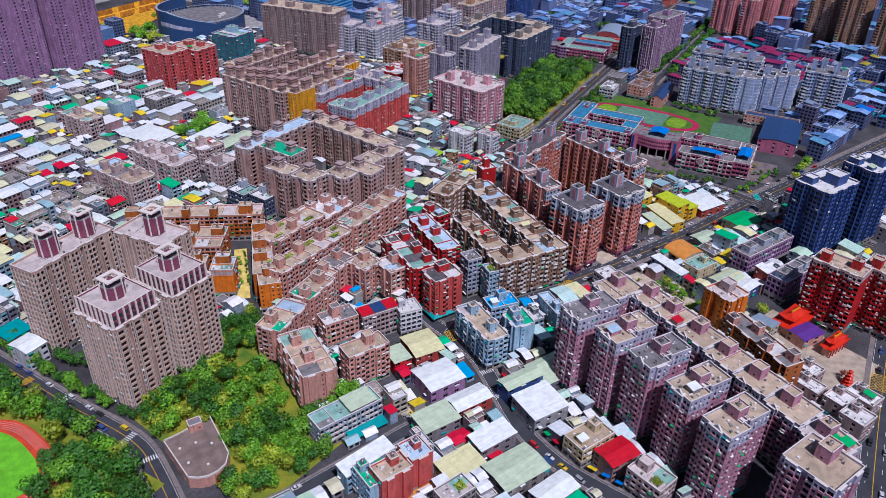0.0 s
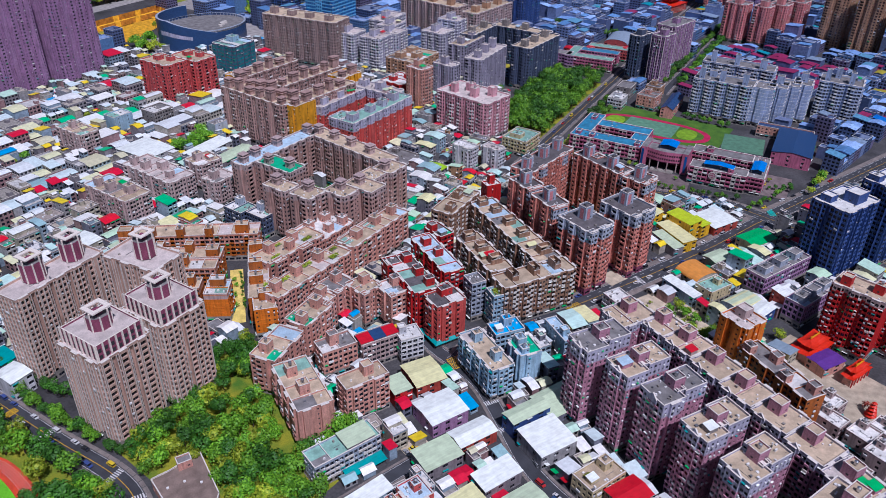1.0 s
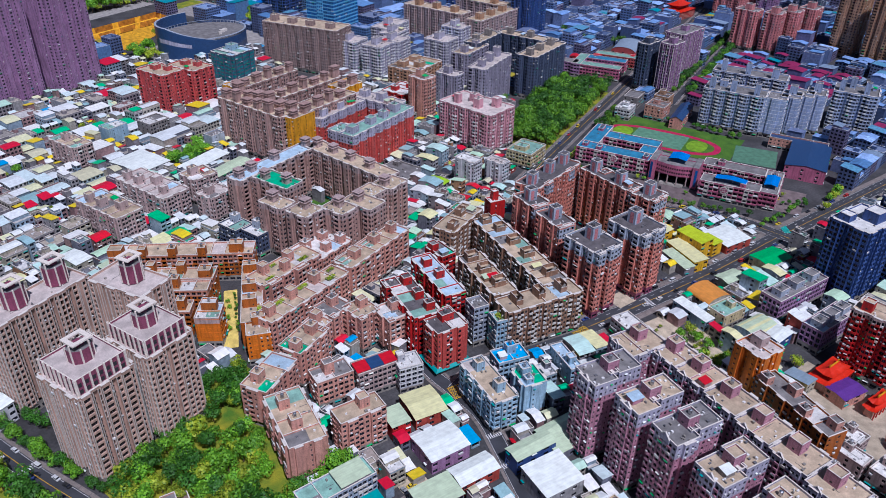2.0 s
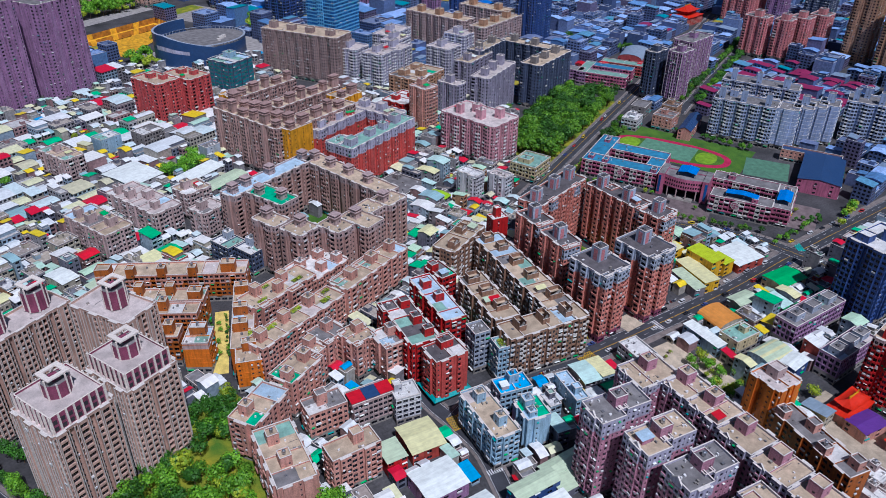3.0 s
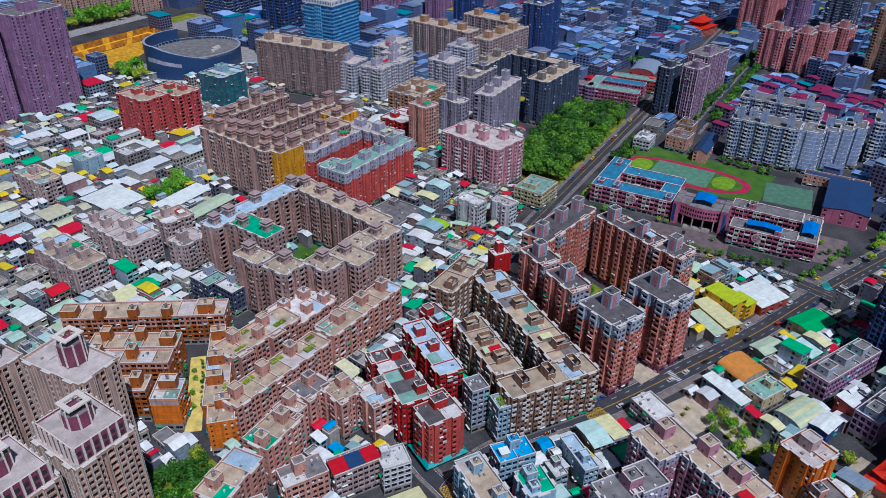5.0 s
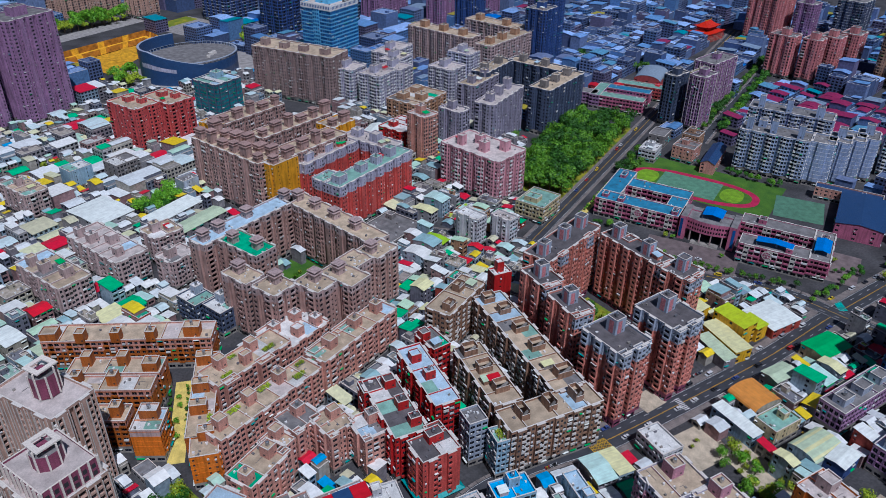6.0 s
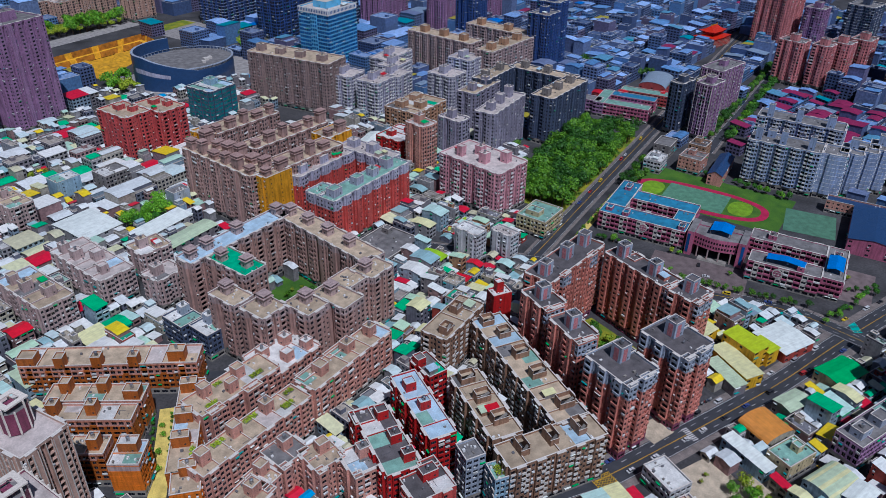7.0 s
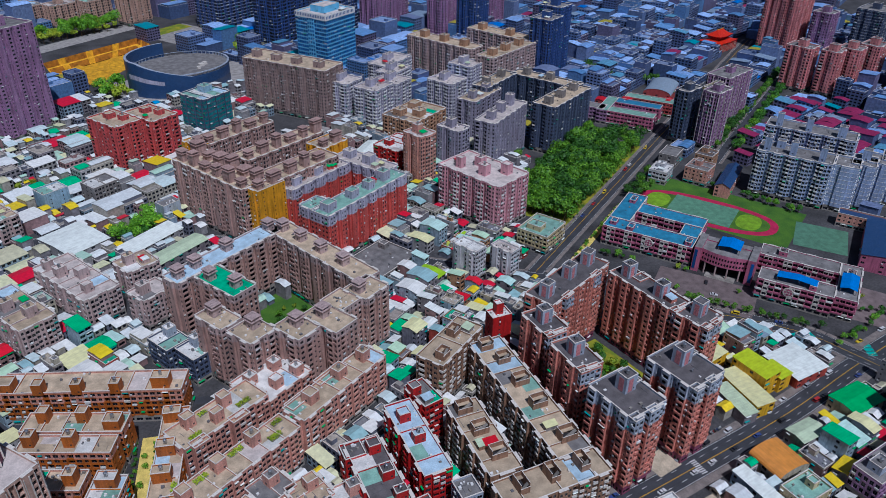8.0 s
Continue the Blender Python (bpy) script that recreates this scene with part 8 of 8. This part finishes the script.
def oval_hall():
    """A low glazed drum under a flat grey roof with a finned open rim, and a taller blade wall that sweeps round one side."""
    it = thing("oval_hall", pose(232, 903, 0, 0, 0, 8), "dark blue oval hall with a sweeping blade wall and finned rim", "cultural hall")
    claim(232, 903, 8, 104, 88)
    n, a, d, h = 64, 50.0, 40.0, 19.0
    ring = [(a * math.cos(2 * math.pi * i / n), d * math.sin(2 * math.pi * i / n)) for i in range(n)]
    w, r, f = Build(), Build(), Build()
    for (ax, ay), (bx, by) in zip(ring, ring[1:] + ring[:1]):
        for k in range(4):
            z0, z1 = h * k / 4, h * (k + 1) / 4
            w.face([(ax, ay, z0), (bx, by, z0), (bx, by, z1), (ax, ay, z1)], 1 if k == 1 else 0)
        f.face([(ax * 1.01, ay * 1.01, h + 2.6), (bx * 1.01, by * 1.01, h + 2.6), (bx * 0.97, by * 0.97, h + 2.6), (ax * 0.97, ay * 0.97, h + 2.6)])
        f.face([(ax * 1.01, ay * 1.01, h + 2.0), (bx * 1.01, by * 1.01, h + 2.0), (bx * 1.01, by * 1.01, h + 2.6), (ax * 1.01, ay * 1.01, h + 2.6)])
        f.face([(ax, ay, h), (ax * 0.96, ay * 0.96, h), (ax * 0.96, ay * 0.96, h + 2.4), (ax, ay, h + 2.4)])
    r.face([(x, y, h) for x, y in ring])
    part("wall", w, [NAVYS, SLATE], it, "dark blue curved cladding")
    part("roof", r, ROOF_GREY, it, "grey flat roof")
    part("rim", f, BLUEGREY, it, "open finned roof rim")
    # the blade: from the back round the near left side, rising towards its free end
    v = Build()
    m = 34
    arc = []
    for i in range(m + 1):
        q = math.radians(92 + 176 * i / m)
        lift = 33.0 - 14.0 * max(0.0, i / m - 0.62) / 0.38
        arc.append((1.04 * a * math.cos(q), 1.04 * d * math.sin(q), lift))
    for i, ((ax, ay, az), (bx, by, bz)) in enumerate(zip(arc, arc[1:])):
        low, lop = az * 0.50, bz * 0.50
        pale = 1 if 17 < i < 28 else 0
        v.face([(ax, ay, 0), (bx, by, 0), (bx, by, lop), (ax, ay, low)], 0)
        v.face([(ax, ay, low), (bx, by, lop), (bx, by, lop + bz * 0.14), (ax, ay, low + az * 0.14)], pale)
        v.face([(ax, ay, low + az * 0.14), (bx, by, lop + bz * 0.14), (bx, by, bz), (ax, ay, az)], 0)
        v.face([(ax * 0.95, ay * 0.95, h), (bx * 0.95, by * 0.95, h), (bx * 0.95, by * 0.95, bz), (ax * 0.95, ay * 0.95, az)], 0)
        v.face([(ax, ay, az), (bx, by, bz), (bx * 0.95, by * 0.95, bz), (ax * 0.95, ay * 0.95, az)], 2)
    for ax, ay, az in (arc[0], arc[-1]):
        v.face([(ax, ay, 0), (ax * 0.95, ay * 0.95, 0), (ax * 0.95, ay * 0.95, az), (ax, ay, az)], 0)
    part("blade_wall", v, [NAVYS, LILAC, BLUEGREY], it, "taller blue blade wall with a pale slanting band")
    u = Build()
    for x, y, s0 in ((18, -12, 2.5), (23, -9, 2.0), (12, -20, 1.6)):
        u.box(x - s0, y - s0, h, x + s0, y + s0, h + 2.4)
    part("roof_unit", u, OFFWHITE, it)


oval_hall()


def inset(poly, k, z):
    cx, cy = sum(p[0] for p in poly) / len(poly), sum(p[1] for p in poly) / len(poly)
    return [(x + (cx - x) * k, y + (cy - y) * k, z) for x, y in poly]


b = Build()
steps = [inset(PIT, 0.0, 0.0), inset(PIT, 0.03, -6.5), inset(PIT, 0.09, -7.0), inset(PIT, 0.14, -13.0)]
for q, (ra, rb) in enumerate(zip(steps, steps[1:])):
    for i in range(len(PIT)):
        j = (i + 1) % len(PIT)
        for k in range(14):
            e, g = k / 14, (k + 1) / 14
            pa, pb, pc, pd = ([p[i][c] + (p[j][c] - p[i][c]) * t for c in range(3)] for p, t in ((ra, e), (ra, g), (rb, g), (rb, e)))
            b.face([pd, pc, pb, pa], 1 if q == 1 or k % 4 == 3 else 0)
it = tagged(part("building_site", b, [roof_mat("rusty_earth_wall", (0.40, 0.19, 0.06), 0.5), SOIL]), "deep ochre building pit with stepped rusty earth walls", "building site", kind="structure")
floor_rng = random.Random(77)
b, m = Build(), 14
x0, y0, x1, y1 = 112, 936, 238, 1100
def pit_z(i, j):
    return -13.0 + 2.4 * math.sin(i * 1.3) * math.cos(j * 0.9) + floor_rng.uniform(-0.8, 0.8)
heights = [[pit_z(i, j) for j in range(m + 1)] for i in range(m + 1)]
flat = [(x, y) for x, y, z in inset(PIT, 0.02, 0)]
def within(x, y):
    hit = False
    for (ax, ay), (bx, by) in zip(flat, flat[1:] + flat[:1]):
        if (ay > y) != (by > y) and x < (bx - ax) * (y - ay) / (by - ay) + ax:
            hit = not hit
    return hit
for i in range(m):
    for j in range(m):
        cell = [(x0 + (x1 - x0) * (i + p) / m, y0 + (y1 - y0) * (j + q) / m, heights[i + p][j + q]) for p, q in ((0, 0), (1, 0), (1, 1), (0, 1))]
        if all(within(x, y) for x, y, z in cell):
            b.face(cell)
tagged(part("pit_floor", b, SOIL), "ochre heaped earth at the bottom of the pit", "ground", kind="structure")
b = Build()
b.face(inset(PIT, 0.13, -13.6))
tagged(part("pit_base", b, SOIL), "ochre bare earth of the pit bottom", "ground", kind="structure")

# ---- temple by the wide street ----


def hip_roof(b, w, d, z, rise, curl=0.9, over=1.5, m=0, me=1):
    """A curved hipped roof: the eaves sweep up at the corners."""
    W, D, n = w / 2 + over, d / 2 + over, 8
    for k in range(n):
        f0, f1 = k / n, (k + 1) / n
        def ringat(f):
            s = (1 - f)
            hh = z + rise * f ** 1.7
            rw, rd = W * s + (W * 0.45) * f, D * s
            pts = []
            for sx, sy in ((-1, -1), (1, -1), (1, 1), (-1, 1)):
                pts.append((sx * rw, sy * rd, hh + curl * s * s))
            mids = [((pts[i][0] + pts[(i + 1) % 4][0]) / 2, (pts[i][1] + pts[(i + 1) % 4][1]) / 2, hh) for i in range(4)]
            return [q for pair in zip(pts, mids) for q in pair]
        r0, r1 = ringat(f0), ringat(f1)
        for i in range(8):
            j = (i + 1) % 8
            b.face([r0[i], r0[j], r1[j], r1[i]], m)
    b.box(-W * 0.45, -0.3, z + rise, W * 0.45, 0.3, z + rise + 0.7, me)
    for sx in (-1, 1):
        b.box(sx * W * 0.45 - 0.4, -0.25, z + rise, sx * W * 0.45 + 0.4, 0.25, z + rise + 1.6, me)


def temple(x, y, yaw, w, d, h, rise, tiers, mat, label):
    it = thing("temple_hall", pose(x, y, 0, 0, 0, yaw), label, "temple")
    claim(x, y, yaw, w, d)
    b = Build()
    b.box(-w / 2, -d / 2, 0, w / 2, d / 2, h, 0)
    for i in range(int(w / 3) + 1):
        b.cyl(-w / 2 + i * w / int(w / 3), -d / 2 - 0.8, 0, h, 0.3, 0.3, 8, 1)
    part("wall", b, [SALMON, RED], it)
    for k in range(tiers):
        b = Build()
        hip_roof(b, w * (1 - 0.3 * k), d * (1 - 0.3 * k), h + k * (rise + 1.0), rise)
        part("roof", b, [mat, GOLD], it, "sweeping glazed tile roof")
        if k + 1 < tiers:
            b = Build()
            b.box(-w * 0.3, -d * 0.3, h + rise * 0.7, w * 0.3, d * 0.3, h + (k + 1) * (rise + 1.0) + 0.2, 0)
            part("upper_storey", b, [RED], it)
    return it


temple(345, 172, 5, 20, 10, 5.5, 2.6, 2, TEMPLE, "vermilion-roofed temple hall with sweeping eaves")
warehouse("temple_canopy", "violet sheet canopy before the temple", 341, 160.5, -4, 16, 11, 6, VIOLETS, SALMON, "gable", 0.8, category="canopy")
temple(347, 147, 4, 16, 4, 5.0, 2.0, 2, TEMPLE, "ornate vermilion temple gate with tiered roofs")
temple(835, 748, 14, 40, 26, 10, 6, 2, TEMPLE, "large temple with an orange tiled roof far off")
it = thing("pagoda", pose(328.6, 126.4, 0), "small red pagoda-shaped incense tower", "pagoda")
for k in range(5):
    b = Build()
    b.cyl(0, 0, k * 1.8, k * 1.8 + 1.2, 1.5 - 0.2 * k, None, 8, 0)
    b.cyl(0, 0, k * 1.8 + 1.1, k * 1.8 + 1.9, 3.0 - 0.42 * k, 1.0 - 0.15 * k, 8, 1)
    part("tier", b, [RED, TEMPLE], it)

# ---- planting ----
rng_t = random.Random(5)
TREES.extend([tree_kind(9, 4.6, LEAF_A, rng_t, 600), tree_kind(10, 5.2, LEAF_B, rng_t, 680), tree_kind(8, 4.4, LEAF_B, rng_t, 560), tree_kind(9, 4.8, LEAF_C, rng_t, 600), tree_kind(5, 2.4, LEAF_C, rng_t, 260), tree_kind(11, 5.8, LEAF_A, rng_t, 740), tree_kind(6, 2.8, LEAF_R, rng_t, 300)])
grove(62, 262, 20, 78, 100, 6.4, (1, 2, 3, 3, 1, 5, 0, 2), 31, 1.2, lambda x, y: (x - 74) ** 2 + (y - 250) ** 2 < 60 or (x - 70) ** 2 + (y - 296) ** 2 < 90)
grove(-24, 290, 28, 50, 160, 7.6, (0, 1, 5, 3, 5, 0), 32, 1.25, lambda x, y: (x + 44) ** 2 / 400 + (y - 286) ** 2 / 900 < 1)
grove(458, 541, 30, 164, 54, 7.6, (0, 5, 1, 2, 1, 5, 2, 1), 33, 1.65, joined=True)
grove(137, 606, 30, 38, 22, 6.5, (1, 2, 2, 0), 34, 1.25, joined=True, inside=True)
claim(137, 606, 30, 38, 22)
grove(312, 222, -5, 24, 34, 7, (2, 3, 4), 35, 0.75)
grove(318, 338, 6, 26, 50, 6.5, (0, 1, 2, 3), 36, 0.75, joined=True, inside=True)
grove(196, 456, 24, 34, 40, 8, (0, 4, 2), 37, 0.6, joined=True, inside=True)
grove(205, 985, 30, 30, 30, 12, (2, 3), 38, 1.2, joined=True)
grove(500, 700, 25, 120, 30, 11, (0, 5), 39, 1.1, joined=True)
grove(600, 520, 20, 40, 20, 8, (0, 1), 40, 0.8, joined=True)
grove(488, 498, 25, 52, 12, 6, (0, 1, 5), 41, 0.9, joined=True)
grove(557, 424, -64, 40, 6, 6, (0, 1), 55, 0.7, joined=True)
grove(650, 715, 40, 30, 90, 8, (0, 5, 1), 56, 1.2, joined=True)
grove(420, 585, 30, 30, 16, 7, (1, 2, 3), 57, 1.0, joined=True)
grove(560, 560, 30, 14, 10, 6, (0, 1), 58, 1.0, joined=True)
grove(545, 455, -69, 60, 6, 6, (0, 5), 59, 0.6, joined=True)
grove(505, 325, -60, 20, 20, 7, (3, 4), 42, 0.8, joined=True)
for x, y, w, d, gap, k, sd in ((78, 711, 20, 10, 7, 1.0, 72), (155, 1146, 110, 34, 9, 1.7, 73), (165, 900, 24, 40, 8, 1.4, 74), (268, 1240, 60, 50, 12, 1.9, 84), (326, 985, 40, 26, 11, 1.7, 75), (312, 232, 12, 20, 6, 0.9, 76), (304, 214, 14, 14, 6, 0.8, 77),
                            (337, 192, 8, 12, 6, 0.9, 78), (303, 251, 14, 8, 5, 0.7, 79), (529, 300, 46, 12, 7, 0.9, 80), (30, 560, 10, 14, 6, 0.8, 81), (10, 640, 16, 8, 6, 0.9, 82), (210, 690, 14, 8, 6, 0.9, 83)):
    claim(x, y, 20, w, d)
    grove(x, y, 20, w, d, gap, (4, 4, 4, 2) if y > 500 else (1, 2, 3, 4), sd, k * 1.5 if y > 500 else k * 0.9, joined=True, inside=True)
avenue([(-34, 372), (-4, 312), (14, 281)], 4.5, (0, 1, 2), 43, 0.85)
avenue([(-28, 376), (-6, 340), (4, 330)], 6, (0, 5), 53, 0.9)
avenue([(16, 284), (44, 302), (66, 312)], 5, (0, 1, 5), 44, 0.7)
grove(74, 318, 20, 40, 26, 7.5, (0, 1, 3, 5), 54, 0.95, joined=True)
avenue([(60, 330), (92, 326)], 6, (0, 5), 45, 0.8)
grove(430, 341, -52, 80, 4, 4.6, (1, 2, 0), 46, 0.62, joined=True, inside=True)
grove(478, 300, 6, 60, 4, 5, (1, 2, 0), 60, 0.6, joined=True, inside=True)
grove(412, 385, -56, 12, 8, 4.5, (1, 2), 61, 0.5, joined=True, inside=True)
grove(403, 426, -56, 26, 5, 4.5, (0, 1, 2), 64, 0.55, joined=True)
grove(430, 396, -56, 10, 5, 4.5, (2, 3), 65, 0.45, joined=True)
grove(444, 356, -56, 12, 5, 4.5, (1, 2), 66, 0.5, joined=True)
avenue([(484, 318), (500, 306)], 5, (0, 1), 67, 0.5)
avenue([(377, 439), (452, 482)], 6.5, (1, 2), 47, 0.42)
avenue([(102, 398), (92, 364)], 8, (1, 2), 48, 0.45)
avenue([(107, 402), (96, 362)], 3, (0, 2), 62, 0.28)
avenue([(99, 404), (88, 364)], 3, (0, 1), 63, 0.28)
avenue([(210, 335), (214, 300)], 6, (1, 2), 49, 0.6)
avenue([(305, 190), (312, 175)], 6, (1, 0), 50, 0.8)
for off, d in ((-7.5, 5), (9.0, 9)):
    grove(712 - 0.46 * off, 579 + 0.88 * off, 28, 250, d, 4.6, (0, 1, 5), 51 + d, 0.85, joined=True, inside=True)
plant(331, 131, (6,), rng_t, 0.8)

# ---- vehicles ----
CARS.extend([car_kind(4.5, 1.8, 1.45), car_kind(4.7, 1.85, 1.9, True)])
SCOOTER = scooter_kind()
rng_v = random.Random(9)
for x0, y0, x1, y1, off, n in ((262, 271, 440, 281, 4.6, 9), (262, 271, 440, 281, -4.6, 10), (172, 210, 166, 180, 2.6, 4), (166, 180, 172, 146, -2.6, 4), (-37, 360, 8, 272, 3.2, 7), (-37, 360, 8, 272, -2.4, 4),
                              (270, 76, 400, 145, 3.4, 7), (270, 76, 400, 145, -3.4, 6), (350, 428, 438, 322, 3.4, 8), (400, 469.5, 610, 590, 2.6, 8), (176, 262, 176, 235, 2.6, 3), (452, 290, 560, 294, 4, 6)):
    L = math.hypot(x1 - x0, y1 - y0)
    ux, uy = (x1 - x0) / L, (y1 - y0) / L
    for i in range(n):
        k = (i + rng_v.uniform(0.15, 0.85)) / n * L
        park_car(x0 + ux * k - uy * off, y0 + uy * k + ux * off, math.degrees(math.atan2(uy, ux)) + (180 if off > 0 else 0) + rng_v.uniform(-2, 2), rng_v.choice((0, 0, 1)), 0.09)
for x, y, yaw in ((124, 232, 80), (127, 231, 78), (129.5, 226, 30), (127, 221, 5), (123, 220, 95), (62, 207.5, 5), (500, 330, 28), (498, 325, 28), (496, 320, 28), (505, 332, 28), (490, 318, 28), (432, 378, 40), (426, 366, -50), (288, 704, 32), (292, 706.5, 32), (297, 709, 32), (304, 713, 32), (296, 699, 32), (302, 702, 32), (308, 705, 32), (313, 708, 32)):
    park_car(x, y, yaw, 0, 0.06)
for x, y, yaw, n in ((275, 281.0, 1, 9), (292, 281.5, 1, 7), (322, 282.5, 2, 12), (340, 283.2, 2, 10), (235, 269.5, -2, 8)):
    scooters(x, y, yaw, n, rng_v)

# ---- the fabric of low houses ----
district(-25, 420, 28, 90, 110, 1, 4, (5, 4, 3, 4), 9, 3.0)
district(110, 190, 3, 130, 120, 1, 4, (5, 4, 3, 4), 11, 3.5)
district(186, 170, -3, 26, 150, 1, 4, (5, 4, 3, 4), 12, 3.0)
district(215, 240, -6, 80, 60, 1, 4, (5, 4, 3, 4), 13, 3.0)
district(360, 235, 3, 190, 66, 1, 4, (5, 4, 3, 4), 14, 3.5)
district(400, 305, 5, 110, 60, 1, 4, (5, 4, 3, 4), 15, 3.5)
district(300, 200, 3, 50, 60, 1, 3, (5, 4, 3, 4), 16, 3.0)
district(285, 425, 26, 150, 120, 1, 4, (5, 4, 3, 4), 17, 3.0)
district(345, 462, 26, 56, 50, 2, 4, (5, 4, 3, 4), 68, 3.0)
district(40, 480, 25, 150, 110, 1, 4, (5, 4, 3, 4), 18, 3.0, lots=((5, 8, 11, 15), (10, 13, 16)))
district(60, 640, 25, 260, 220, 1, 4, (5, 4, 3, 4), 28, 3.0, lots=((6, 9, 13, 18), (11, 14, 18)), joined=True, plain=True)
district(160, 350, 20, 200, 120, 1, 3, (3, 3, 5, 4), 29, 3.0, joined=True, plain=True)
district(490, 230, 8, 190, 120, 1, 4, (4, 3, 5, 4), 19, 3.5, joined=True)
district(270, 590, 22, 300, 190, 2, 4, (3, 3, 5, 4), 20, 3.5, joined=True, plain=True)
district(150, 800, 25, 300, 160, 1, 4, (4, 3, 4, 4), 21, 3.5, lots=((6, 9, 13, 18), (11, 14, 18)), joined=True, plain=True)
# Districts in the distance use the copies with shade and haze in their colour.
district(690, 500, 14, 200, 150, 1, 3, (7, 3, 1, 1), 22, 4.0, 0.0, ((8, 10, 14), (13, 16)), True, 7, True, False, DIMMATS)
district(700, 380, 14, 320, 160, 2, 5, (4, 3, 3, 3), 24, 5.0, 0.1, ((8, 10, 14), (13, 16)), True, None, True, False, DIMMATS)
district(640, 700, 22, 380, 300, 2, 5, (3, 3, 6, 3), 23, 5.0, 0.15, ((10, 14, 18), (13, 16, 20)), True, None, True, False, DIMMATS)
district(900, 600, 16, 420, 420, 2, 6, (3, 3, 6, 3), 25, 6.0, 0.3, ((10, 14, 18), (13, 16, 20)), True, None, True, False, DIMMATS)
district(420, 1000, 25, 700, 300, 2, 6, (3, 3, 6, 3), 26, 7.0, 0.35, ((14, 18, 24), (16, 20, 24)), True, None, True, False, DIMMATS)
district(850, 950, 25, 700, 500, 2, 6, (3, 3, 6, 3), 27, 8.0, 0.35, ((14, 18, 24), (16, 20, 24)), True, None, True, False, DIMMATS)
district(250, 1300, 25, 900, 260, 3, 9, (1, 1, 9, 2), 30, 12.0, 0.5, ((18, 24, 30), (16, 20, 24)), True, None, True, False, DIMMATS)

for proto in [*TREES, *CARS, SCOOTER]:
    for o in [*proto.children_recursive, proto]:
        bpy.data.objects.remove(o)
